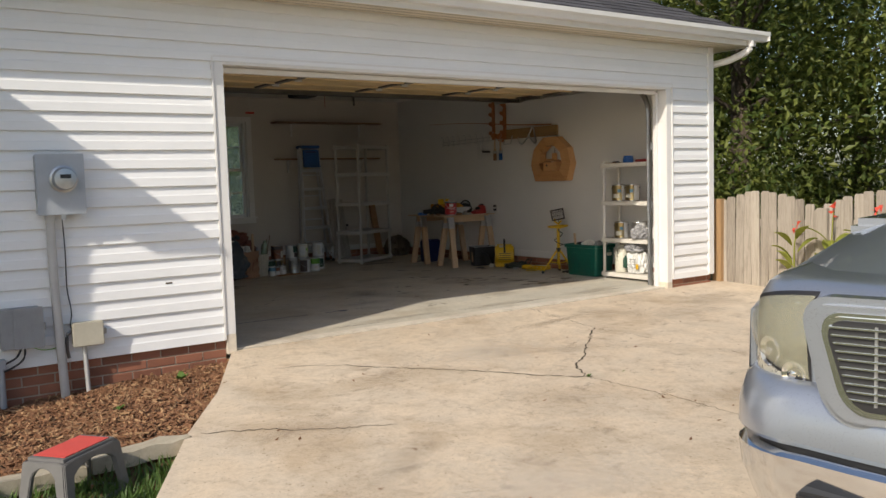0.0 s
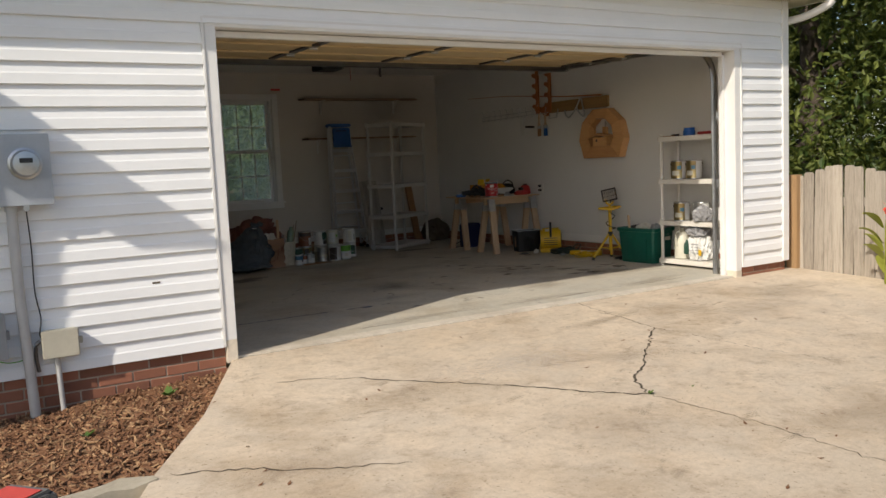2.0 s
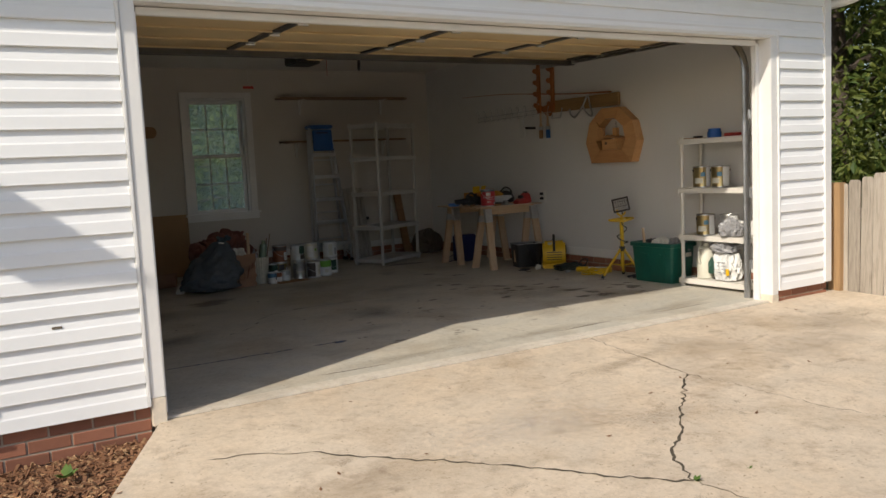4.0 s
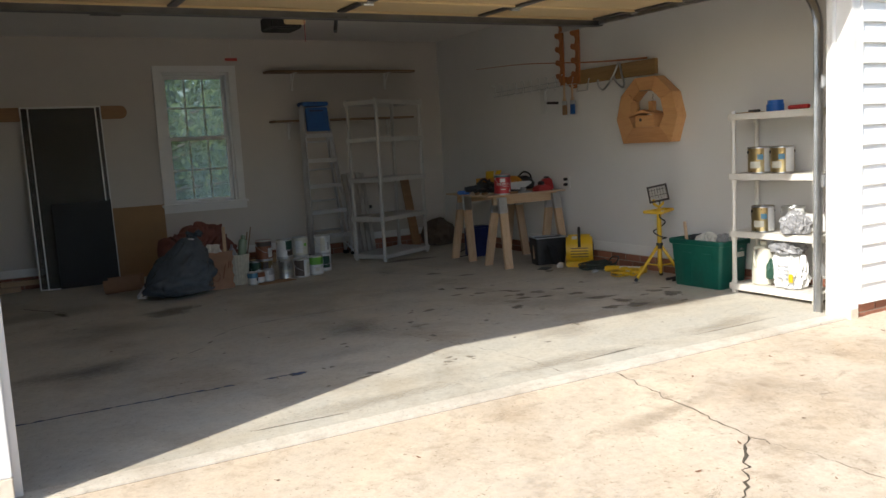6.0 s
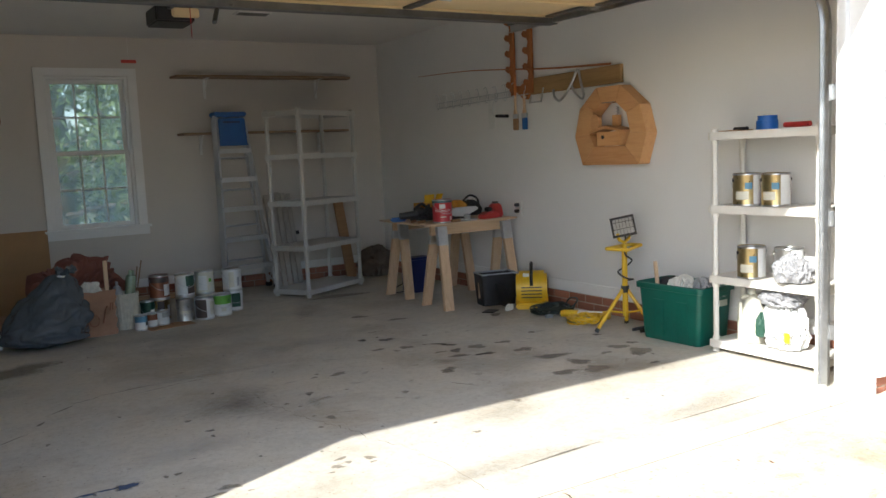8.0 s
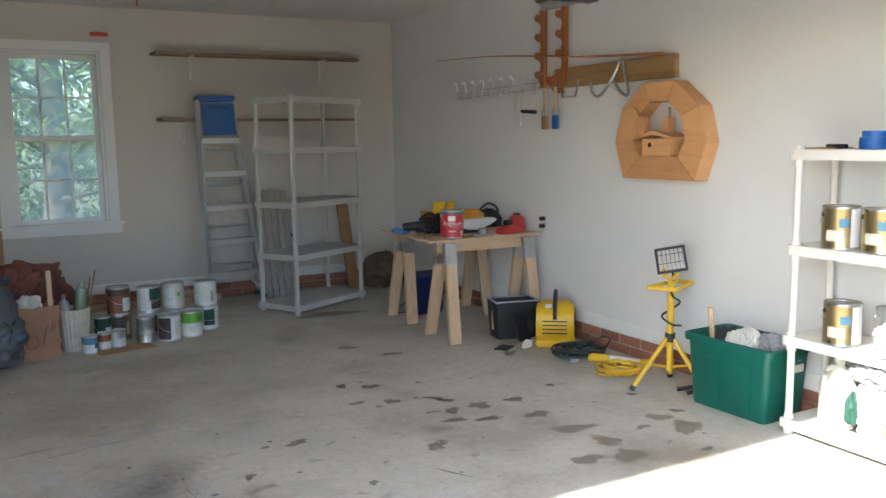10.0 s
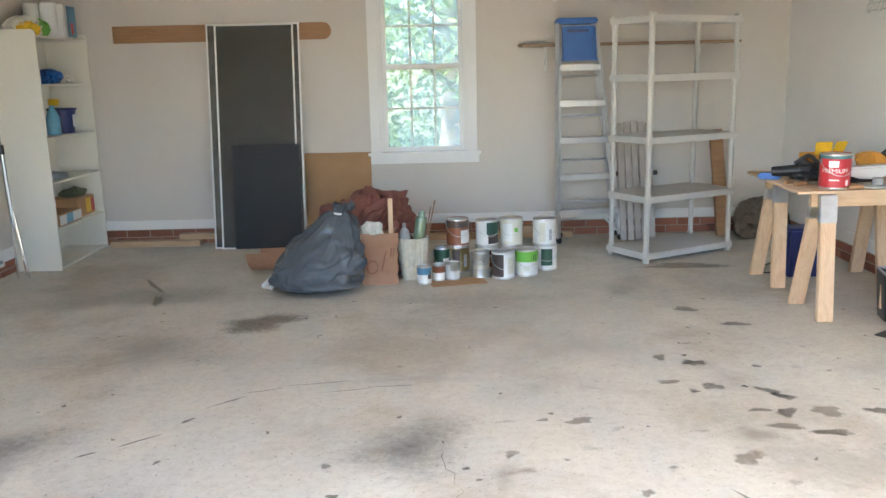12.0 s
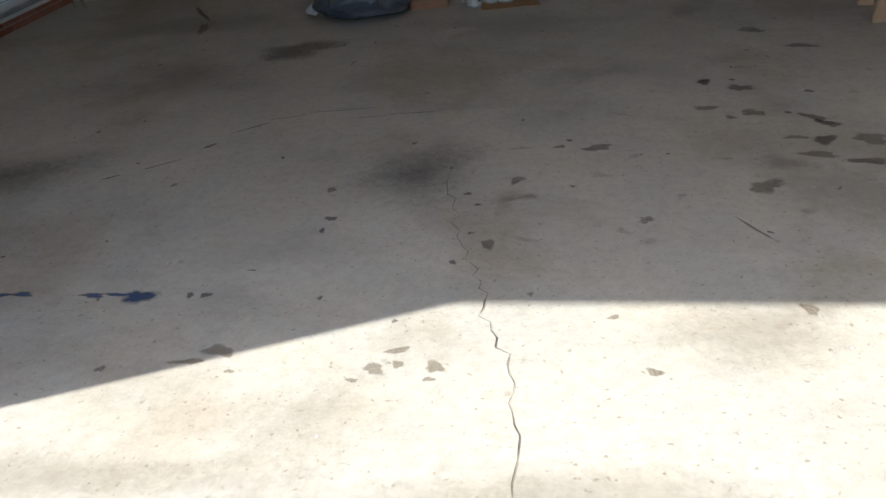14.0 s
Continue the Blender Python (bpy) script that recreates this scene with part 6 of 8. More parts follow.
trash = thing("garbage_bag", "full dark grey plastic garbage bag tied at its top", "garbage bag", 1.545, 4.50, 0)
tied_bag(trash, 0.315, 0.28, 0.55, (0.17, 0.08), 3)
bm = bmesh.new()
for q in range(9):
    a = 2 * math.pi * q / 9
    tube(bm, [(0.185, 0.07, 0.50), (0.19 + 0.03 * math.cos(a), 0.07 + 0.03 * math.sin(a), 0.55), (0.20 + 0.075 * math.cos(a), 0.07 + 0.06 * math.sin(a), 0.565 + 0.02 * math.sin(3 * a))], 0.012, 5, 0.02)
part("neck", bm, "bag", trash, "gathered plastic neck", smooth=True)
bm = bmesh.new()
tube(bm, [(0.165 + 0.035 * math.cos(0.5 * q), 0.065 + 0.035 * math.sin(0.5 * q), 0.515 + 0.003 * math.sin(q)) for q in range(14)], 0.007, 6)
part("tie", bm, "whitep", trash, "pale drawstring", smooth=True)
cloth = thing("cloth_bundle", "red-brown cloth bundle heaped behind the bags", "cloth", 1.90, 5.06, 0)
bm = bmesh.new()
bmesh.ops.create_icosphere(bm, subdivisions=6, radius=1)
for v in bm.verts:
    d = v.co.normalized()
    a = math.atan2(d.z, d.x)
    n = noise.noise(d * 1.7 + Vector((4, 1, 7)))
    fold = abs(noise.noise(Vector((a * 3.6 + 2.2 * n, d.y * 2.4 + 0.8 * d.x, 3.0))))
    pleat = abs(noise.noise(Vector((a * 7.0 + 2.0 * n, d.y * 1.8, 9.0))))
    k = 1.04 + 0.20 * n - 0.34 * (0.30 - fold) - 0.13 * (0.25 - pleat)
    v.co = Vector((d.x * k * 0.345, d.y * k * 0.24, max(0.0, (d.z * k + 0.75) / 1.75 * 0.60)))
part("cloth", bm, "redbrown", cloth, smooth=True)
pb = thing("paper_bag", "open brown paper grocery bag with a white rag inside", "paper bag", 1.965, 4.68, 0, 6)
bm = bmesh.new()
rings = []
for z, w, d in [(0.03 * q, 0.122 + 0.006 * math.sin(2.1 * q), 0.083 + 0.006 * math.sin(1.7 * q + 1)) for q in range(12)] + [(0.36, 0.132, 0.09), (0.36, 0.128, 0.086), (0.27, 0.116, 0.075)]:
    ring = []
    for q in range(24):
        a = 2 * math.pi * q / 24
        c, s = math.cos(a), math.sin(a)
        k = 1 / max(abs(c), abs(s))
        ring.append(bm.verts.new((c * k * w * (1 + 0.10 * noise.noise((q * 0.7, z * 9, 1)) + 0.07 * noise.noise((q * 1.9, z * 26, 3))), s * k * d * (1 + 0.06 * noise.noise((q * 0.7, z * 9, 4)) + 0.10 * noise.noise((q * 1.9, z * 26, 5))), z + (0.03 * noise.noise((q * 0.5, 2, 0)) if z > 0.3 else 0))))
    rings.append(ring)
for A, B in zip(rings, rings[1:]):
    for q in range(24):
        bm.faces.new((A[q], A[(q + 1) % 24], B[(q + 1) % 24], B[q]))
bm.faces.new(rings[0][::-1])
part("bag", bm, "paper", pb, smooth=True)
bm = bmesh.new()
tube(bm, [(-0.055 + 0.038 * math.cos(0.5 * q), -0.099, 0.13 + 0.045 * math.sin(0.5 * q)) for q in range(13)], 0.004, 5)
tube(bm, [(0.01, -0.099, 0.10), (0.035, -0.099, 0.21), (0.045, -0.099, 0.24)], 0.005, 5)
tube(bm, [(0.07, -0.099, 0.20), (0.08, -0.099, 0.26)], 0.005, 5)
tube(bm, [(0.09, -0.099, 0.20), (0.095, -0.099, 0.26)], 0.004, 5)
part("print", bm, "labelbr", pb, "dark red printed line drawing")
rag = thing("white_rag", "crumpled white rag lying in the paper bag", "rag", 1.915, 4.67, 0.30)
lump("rag", "ragwhite", rag, 0.075, 0.06, 0.11, 0.9, 6, 0.0)
stick = thing("wooden_stick", "wooden stake standing in the paper bag", "stick", 2.05, 4.69, 0.03, 10)
boxpart("stake", "pine", stick, -0.016, 0.016, -0.008, 0.008, 0, 0.56, 0.003)
bask = thing("wicker_basket", "cream ribbed wastebasket with tools and rags inside", "basket", 2.195, 4.79, 0)
bm = bmesh.new()
prof = [(0.085, 0), (0.10, 0.15), (0.112, 0.29), (0.116, 0.30), (0.108, 0.30), (0.10, 0.28), (0.082, 0.02)]
rings = [[bm.verts.new((math.cos(2 * math.pi * k / 72) * r * (1 + 0.02 * math.cos(k * math.pi / 1.5)), math.sin(2 * math.pi * k / 72) * r * (1 + 0.02 * math.cos(k * math.pi / 1.5)), z)) for k in range(72)] for r, z in prof]
for A, B in zip(rings, rings[1:]):
    for k in range(72):
        bm.faces.new((A[k], A[(k + 1) % 72], B[(k + 1) % 72], B[k]))
bm.faces.new(rings[0][::-1])
bm.faces.new(rings[-1])
part("body", bm, "wicker", bask)
og = thing("green_bottle", "tall grey-green glass bottle leaning in the basket", "bottle", 2.225, 4.79, 0.03)
lathepart("bottle", "bottleglass", og, [(0.036, 0), (0.042, 0.01), (0.042, 0.39), (0.038, 0.41), (0.024, 0.415), (0.022, 0.45), (0.018, 0.455)], 18)
og.matrix_basis = pose(2.205, 4.79, 0.03, 0, 8, 0)
gb_ = thing("glass_jar", "grey-green bottle lying in the basket", "bottle", 2.14, 4.77, 0.10)
lathepart("bottle", "grey_rag", gb_, [(0.04, 0), (0.042, 0.2), (0.03, 0.25), (0.012, 0.27), (0.012, 0.30)], 16)
for a, b in (((2.25, 4.80, 0.05), (2.36, 4.83, 0.55)), ((2.245, 4.81, 0.05), (2.33, 4.86, 0.50))):
    rd = thing("thin_rod", "thin dark stick leaning out of the basket", "stick")
    tubepart("rod", "shelfwood", rd, [a, b], 0.006, 6)
wb = thing("trim_offcut", "white plastic trim length propped between floor and garbage bag", "panel", 1.21, 4.47, 0.022)
lean_up = Vector((0.28, 0.40, 0.24)).to_track_quat("X", "Z").to_matrix().to_4x4()
bm = bmesh.new()
box(bm, 0.0, 0.46, -0.042, 0.042, 0.0, 0.006)
box(bm, 0.0, 0.46, -0.042, -0.037, 0.006, 0.03)
box(bm, 0.0, 0.46, 0.037, 0.042, 0.006, 0.03)
bmesh.ops.transform(bm, matrix=lean_up, verts=bm.verts)
part("strip", bm, "whitep", wb)
boxpart("slot", "black", wb, 0.03, 0.24, -0.008, 0.008, 0.0062, 0.008, 0, "dark slot in the trim", m=lean_up)
dc = thing("terracotta_tray", "red-brown curved tray tipped on its side", "tray", 1.14, 5.05, 0.0, -20)
bm = bmesh.new()
prev = None
for q in range(13):
    a = math.pi * (0.0 + q / 12)
    pr = [bm.verts.new((x, -0.10 * math.cos(a), 0.14 - 0.13 * math.sin(a) + o)) for x, o in ((-0.16, 0), (0.18, 0.03), (0.18, 0.045), (-0.16, 0.015))]
    if prev:
        for k in range(4):
            bm.faces.new((prev[k], prev[(k + 1) % 4], pr[(k + 1) % 4], pr[k]))
    prev = pr
part("tray", bm, "paper", dc, smooth=True)
cdb = thing("cardboard_scrap", "flat scrap of brown cardboard under the cans", "cardboard", 2.50, 4.62, 0.0, 12)
boxpart("sheet", "card", cdb, -0.19, 0.20, -0.09, 0.10, 0.0, 0.004, 0.001)


def paint_can(x, y, z, r, h, wall, bands, label, rz=0, handle=True, group="paint cans"):
    """A paint can: body with rolled rims, sunk lid, label bands, ears and a wire handle."""
    c = thing("paint_can", label, "paint can", x, y, z, rz, group)
    lathepart("body", wall, c, [(r * 0.97, 0), (r, 0.004), (r, 0.010), (r * 0.985, 0.014), (r * 0.985, h - 0.014), (r, h - 0.010), (r, h - 0.003), (r * 0.96, h), (r * 0.90, h - 0.004), (r * 0.88, h - 0.008)], 32)
    lathepart("lid", "tin", c, [(r * 0.87, h - 0.0085), (r * 0.84, h - 0.003), (r * 0.76, h - 0.003), (r * 0.74, h - 0.007), (0.002, h - 0.007)], 28, cap=False)
    for z0 in (0.0, h - 0.012):
        lathepart("rim", "tin", c, [(r * 0.985, z0), (r * 1.012, z0 + 0.002), (r * 1.012, z0 + 0.009), (r * 0.985, z0 + 0.012), (r * 0.955, z0 + 0.0125)], 32, cap=False)
    for mt, z0, z1, a0, a1 in bands:
        bm = bmesh.new()
        n = max(3, int(abs(a1 - a0) / 12))
        rr = r * 0.985 + 0.0012
        A = [bm.verts.new((rr * math.cos(radians(a0 + (a1 - a0) * q / n)), rr * math.sin(radians(a0 + (a1 - a0) * q / n)), z0 * h)) for q in range(n + 1)]
        B = [bm.verts.new((rr * math.cos(radians(a0 + (a1 - a0) * q / n)), rr * math.sin(radians(a0 + (a1 - a0) * q / n)), z1 * h)) for q in range(n + 1)]
        for q in range(n):
            bm.faces.new((A[q], A[q + 1], B[q + 1], B[q]))
        part("label", bm, mt, c, smooth=True)
    if handle:
        for s in (1, -1):
            bm = bmesh.new()
            lathe(bm, [(0.011, 0), (0.010, 0.006), (0.004, 0.008)], 12)
            part("ear", bm, "black" if wall == "gold" else "tin", c, smooth=True, m=pose(s * r * 0.98, 0, h * 0.80, 0, 90 * s, 0))
        tubepart("wire_handle", "steel", c, [(r * 1.05 * math.cos(a), -r * 1.07 * math.sin(a) * 0.96, h * 0.80 - h * 0.42 * math.sin(a)) for a in [math.pi * q / 14 for q in range(15)]], 0.002, 5)
    return c


W360 = (0.06, 0.94, 0, 360)
def bl(mt, z0=0.06, z1=0.94, a0=180, a1=360):
    return (mt, z0, z1, a0, a1)


paint_can(2.275, 4.60, 0.004, 0.050, 0.125, "labelw", [bl("labelb", 0.55, 0.92), bl("labeldk", 0.3, 0.75, 300, 345)], "small white paint can with blue label", handle=False)
paint_can(2.378, 4.69, 0.004, 0.045, 0.115, "labelw", [bl("labelbr", 0.5, 0.9)], "small white paint can with brown label", handle=False)
paint_can(2.475, 4.71, 0.004, 0.052, 0.12, "labelw", [bl("tin", 0.55, 0.9, 250, 350)], "small plain white paint can", handle=False)
paint_can(2.40, 4.93, 0.0, 0.06, 0.19, "labeldg", [bl("labelw", 0.3, 0.6, 280, 330)], "dark green paint can behind the small ones")
paint_can(2.52, 4.98, 0.0, 0.083, 0.19, "gold", [bl("labeldk", 0.1, 0.9, 220, 260), bl("labelw", 0.2, 0.7, 280, 300)], "tall brass-coloured paint can under another can", 20)
paint_can(2.52, 4.98, 0.192, 0.083, 0.20, "labelbr", [bl("labelw", 0.12, 0.60, 275, 345), bl("labeldk", 0.70, 0.92)], "brown-labelled paint can stacked on another", 10)
paint_can(2.672, 4.78, 0.0, 0.068, 0.185, "tin", [bl("labelc", 0.35, 0.5, 220, 330)], "bare shiny tin paint can")
paint_can(2.835, 4.75, 0.0, 0.082, 0.19, "labelw", [bl("labeldk", 0.08, 0.92, 190, 268), bl("labelc", 0.2, 0.8, 290, 330)], "white paint can with dark brown stripe")
paint_can(3.005, 4.81, 0.0, 0.083, 0.19, "labelw", [bl("labelg", 0.55, 0.95, 150, 390), bl("labeldg", 0.62, 0.82, 290, 330), bl("labelc", 0.22, 0.42, 250, 280)], "white and bright green paint can")
paint_can(3.165, 4.98, 0.0, 0.083, 0.19, "labelw", [bl("labeldg", 0.2, 0.85, 240, 300)], "white paint can with dark green label")
paint_can(2.735, 4.98, 0.0, 0.083, 0.19, "labelc", [bl("labelbr", 0.2, 0.85, 240, 300)], "cream paint can at the back of the stack")
paint_can(2.915, 4.97, 0.0, 0.083, 0.19, "labelc", [], "plain cream paint can at the back of the stack")
paint_can(2.735, 4.97, 0.192, 0.083, 0.19, "labelw", [bl("labeldg", 0.45, 0.92, 250, 335), bl("labeldk", 0.1, 0.44, 258, 330)], "white paint can with green and black label, stacked", 15)
paint_can(2.915, 4.98, 0.192, 0.083, 0.20, "labelc", [bl("labelw", 0.15, 0.8, 225, 280), bl("labelg", 0.5, 0.65, 290, 310)], "cream paint can stacked on another", -10)
paint_can(3.155, 4.96, 0.192, 0.085, 0.195, "labelw", [bl("labelc", 0.15, 0.85, 230, 262), bl("greybox", 0.2, 0.6, 280, 296)], "plain white paint can stacked on another", 5)

# ---- tall white shelf unit and what stands in it ----
ts = thing("tall_shelf_unit", "tall cream painted shelf unit with open front", "shelf", -0.885, 5.28, 0)
for y0, y1 in ((0, 0.018), (0.915, 0.933)):
    bm = bmesh.new()
    prism(bm, [(0, 0), (0.355, 0), (0.355, 1.775), (0.345, 1.800), (0.320, 1.810), (0, 1.810)], y0, y1, "xz")
    part("side", bm, "cream", ts, bevel=0.002)
boxpart("back", "cream", ts, 0, 0.008, 0.018, 0.915, 0, 1.80, 0)
for z in (0.005, 0.305, 0.66, 1.00, 1.395, 1.752):
    boxpart("shelf_board", "cream", ts, 0.008, 0.35, 0.018, 0.915, z, z + 0.016, 0.002)
bx = thing("storage_box", "flat brown and white cardboard carton on a shelf", "box", -0.72, 5.58, 0.322)
boxpart("carton", "card", bx, -0.13, 0.17, -0.20, 0.20, 0, 0.095, 0.003)
for y0, y1, mt in ((-0.20, -0.08, "labelw"), (-0.08, 0.04, "skyblue"), (0.04, 0.20, "labelw")):
    boxpart("label", mt, bx, 0.1705, 0.172, y0, y1, 0.012, 0.085, 0)
bx2 = thing("storage_box", "brown carton with yellow and red label on a shelf", "box", -0.74, 5.98, 0.322)
boxpart("carton", "card", bx2, -0.12, 0.15, -0.16, 0.18, 0, 0.155, 0.003)
boxpart("label", "yellow", bx2, 0.1505, 0.152, 0.0, 0.10, 0.02, 0.14, 0)
boxpart("label", "red", bx2, 0.1505, 0.152, 0.10, 0.17, 0.02, 0.13, 0)
gl_ = thing("work_gloves", "brown leather work gloves lying on a box", "gloves", -0.70, 6.0, 0.478)
lump("gloves", "olive", gl_, 0.09, 0.10, 0.07, 0.6, 4)
mt_ = thing("folded_cloth", "folded blue-grey cloth on a shelf", "cloth", -0.70, 5.62, 0.677)
lump("cloth", "greymetal", mt_, 0.12, 0.18, 0.05, 0.3, 2)
sb = thing("spray_bottle", "blue spray bottle with yellow trigger head", "bottle", -0.64, 5.66, 1.017)
lathepart("bottle", "skyblue", sb, [(0.05, 0), (0.055, 0.01), (0.055, 0.13), (0.03, 0.19), (0.016, 0.21), (0.016, 0.23)], 20)
boxpart("trigger_head", "yellow", sb, -0.02, 0.06, -0.015, 0.015, 0.23, 0.28, 0.006, "yellow trigger head")
bk = thing("blue_bucket", "dark blue plastic bucket with white label on a shelf", "bucket", -0.66, 5.88, 1.017)
lathepart("body", "navy", bk, [(0.085, 0), (0.105, 0.18), (0.115, 0.185), (0.115, 0.20), (0.10, 0.20), (0.095, 0.18), (0.08, 0.01)], 24)
boxpart("label", "labelw", bk, 0.098, 0.103, -0.04, 0.02, 0.05, 0.15, 0.002)
cl = thing("cleaning_supplies", "blue and white cleaning cloths heaped on a shelf", "cloth", -0.68, 5.72, 1.412)
lump("blue_cloth", "blue", cl, 0.10, 0.12, 0.11, 0.5, 3)
lump("white_cloth", "ragwhite", cl, 0.09, 0.11, 0.07, 0.6, 7, 0, 9, "white cloth", (0.05, 0.16, 0))
pack = thing("paper_towel_pack", "shrink-wrapped pack of white paper rolls on top of the shelf", "paper rolls", -0.68, 5.86, 1.769)
for i in range(3):
    for j in range(2):
        lathepart("roll", "labelw", pack, [(0.02, 0), (0.058, 0.002), (0.062, 0.012), (0.062, 0.245), (0.056, 0.257), (0.02, 0.258)], 20, (-0.06 + 0.128 * j, -0.13 + 0.128 * i, 0))
bm = bmesh.new()
box(bm, 0.133, 0.137, 0.05, 0.20, 0.01, 0.25)
part("wrapper_print", bm, "labelb", pack, "blue printed wrapper")
bm = bmesh.new()
box(bm, 0.1375, 0.139, 0.10, 0.14, 0.03, 0.12)
part("wrapper_mark", bm, "redpad", pack, "red printed mark")
sack_ = thing("plastic_bag", "green and yellow printed plastic bag slumped on the shelf top", "plastic bag", -0.70, 5.48, 1.769)
lump("bag", "ragwhite", sack_, 0.13, 0.17, 0.14, 0.35, 14)
lump("green_print", "labelg", sack_, 0.10, 0.09, 0.13, 0.35, 16, 0, 9, "green printed side", (0.06, 0.07, 0.0))
lump("yellow_print", "yellow", sack_, 0.09, 0.07, 0.10, 0.35, 18, 0, 9, "yellow printed side", (0.07, -0.11, 0.0))
pole = thing("tripod_pole", "folded chrome tripod pole leaning in the corner", "tripod", -0.72, 5.06, 0)
for dx, dy in ((-0.045, 0.0), (0.045, -0.01), (0.0, 0.05)):
    tubepart("leg", "chrome", pole, [(dx, dy, 0.0), (dx * 0.2 - 0.03, dy * 0.3, 0.52)], 0.009, 8)
tubepart("tube", "steel", pole, [(-0.03, 0, 0.40), (-0.06, 0.02, 0.95)], 0.015, 10)
tubepart("shaft", "darksteel", pole, [(-0.06, 0.02, 0.95), (-0.13, 0.06, 1.95)], 0.008, 8)
tubepart("collar", "black", pole, [(-0.058, 0.018, 0.92), (-0.062, 0.022, 0.99)], 0.021, 10)

# ---- work table on sawhorses ----
ZT = 0.735
def sawhorse(x0, x1, y):
    s = thing("sawhorse", "pine sawhorse with galvanised brackets carrying the plywood top", "sawhorse", group="sawhorses")
    boxpart("beam", "pine_x", s, x0 - 0.06, x1 + 0.06, y - 0.019, y + 0.019, ZT - 0.104, ZT - 0.0145, 0.003)
    for x in (x0, x1):
        for q in (-1, 1):
            bm = bmesh.new()
            top, bot = Vector((x + 0.02, y + q * 0.045, ZT - 0.03)), Vector((x + (0.05 if x == x0 else -0.05) * -0.4, y + q * 0.19, 0.0))
            vs = []
            for p in (top, bot):
                vs += [bm.verts.new(p + Vector((dx * 0.044, dy * 0.019, 0))) for dx, dy in ((-1, -1), (1, -1), (1, 1), (-1, 1))]
            for f in ((0, 1, 2, 3), (7, 6, 5, 4), (0, 4, 5, 1), (1, 5, 6, 2), (2, 6, 7, 3), (3, 7, 4, 0)):
                bm.faces.new([vs[i] for i in f])
            leg = part("leg", bm, "pine", s, bevel=0.003)
            bm = bmesh.new()
            vs = []
            for t in (0.0, 0.22):
                p = top.lerp(bot, t)
                vs += [bm.verts.new(p + Vector((dx * 0.0475, dy * 0.0225, 0))) for dx, dy in ((-1, -1), (1, -1), (1, 1), (-1, 1))]
            for f in ((0, 1, 2, 3), (7, 6, 5, 4), (0, 4, 5, 1), (1, 5, 6, 2), (2, 6, 7, 3), (3, 7, 4, 0)):
                bm.faces.new([vs[i] for i in f])
            part("bracket", bm, "steel", s, "galvanised steel sawhorse bracket", bevel=0.003)


sawhorse(4.58, 5.25, 3.70)
sawhorse(4.62, 5.28, 4.46)
tt = thing("plywood_top", "worn plywood sheet laid over two sawhorses", "tabletop", 0, 0, ZT - 0.014)
bm = bmesh.new()
prism(bm, [(4.395, 3.58), (5.365, 3.60), (5.375, 4.56), (4.47, 4.56)], 0, 0.014, "xy")
part("sheet", bm, "ply", tt, bevel=0.002)
can = paint_can(4.66, 3.72, ZT, 0.085, 0.20, "labelr", [bl("labelw", 0.62, 0.80, 222, 258), bl("labelc", 0.24, 0.28, 225, 262), bl("labelw", 0.10, 0.26, 288, 300), bl("labelteal", 0.86, 0.955, 0, 360)], "red-labelled metal paint can on the plywood top", 0)


def can_word(parent, word, r, z, size, middle):
    """Lettering wrapped round a can's side."""
    cu = bpy.data.curves.new("lettering", "FONT")
    cu.body, cu.size, cu.align_x = word, size, "CENTER"
    tmp = new("lettering", cu)
    me = bpy.data.meshes.new_from_object(tmp.evaluated_get(bpy.context.evaluated_depsgraph_get()))
    bpy.data.objects.remove(tmp)
    for v in me.vertices:
        a = radians(middle) + v.co.x / r
        v.co = Vector((r * math.cos(a), r * math.sin(a), z + v.co.y))
    me.materials.append(M["labelw"])
    ob = new("lettering", me)
    ob.parent = parent


can_word(can, "PREMIUM", 0.0855, 0.092, 0.036, 244)
yd = thing("tool_carton", "open yellow cardboard tool carton standing on the plywood", "carton", 4.80, 4.22, ZT, 12)
for nm, a in (("wall", (-0.10, 0.10, -0.075, -0.071, 0, 0.15)), ("wall", (-0.10, 0.10, 0.071, 0.075, 0, 0.15)), ("wall", (-0.10, -0.096, -0.071, 0.071, 0, 0.15)), ("wall", (0.096, 0.10, -0.071, 0.071, 0, 0.15)), ("base", (-0.096, 0.096, -0.071, 0.071, 0.002, 0.006))):
    boxpart(nm, "orange", yd, *a, 0.001)
for a, rot in (((-0.10, 0.02, 0.0, 0.075, 0, 0.003), 0.5), ((0.02, 0.10, 0.0, 0.09, 0, 0.003), 0.9)):
    boxpart("flap", "yellow", yd, *a, 0.001, "bright yellow carton flap", m=Matrix.Translation((0, -0.073, 0.151)) @ Matrix.Rotation(rot + 1.2, 4, "X"))
boxpart("label", "black", yd, -0.065, -0.03, -0.0765, -0.0755, 0.02, 0.14, 0)
yd2 = thing("tool_pouch", "orange and black soft tool pouch lying on the plywood", "tool pouch", 5.10, 4.20, ZT, -6)
lump("pouch", "orange", yd2, 0.13, 0.085, 0.15, 0.22, 21, 0.1)
lump("flap", "black", yd2, 0.12, 0.08, 0.14, 0.3, 22, 0.1, 9, "black fabric end", (0.15, 0.01, 0.0))
tubepart("strap", "black", yd2, smooth_curve([(0.06, -0.03, 0.14), (0.14, -0.02, 0.19), (0.23, 0.0, 0.15), (0.25, 0.02, 0.05)], 4), 0.010, 8)
cl_ = thing("chrome_fitting", "small chrome sprayer head beside the carton", "hand tool", 4.93, 4.08, ZT)
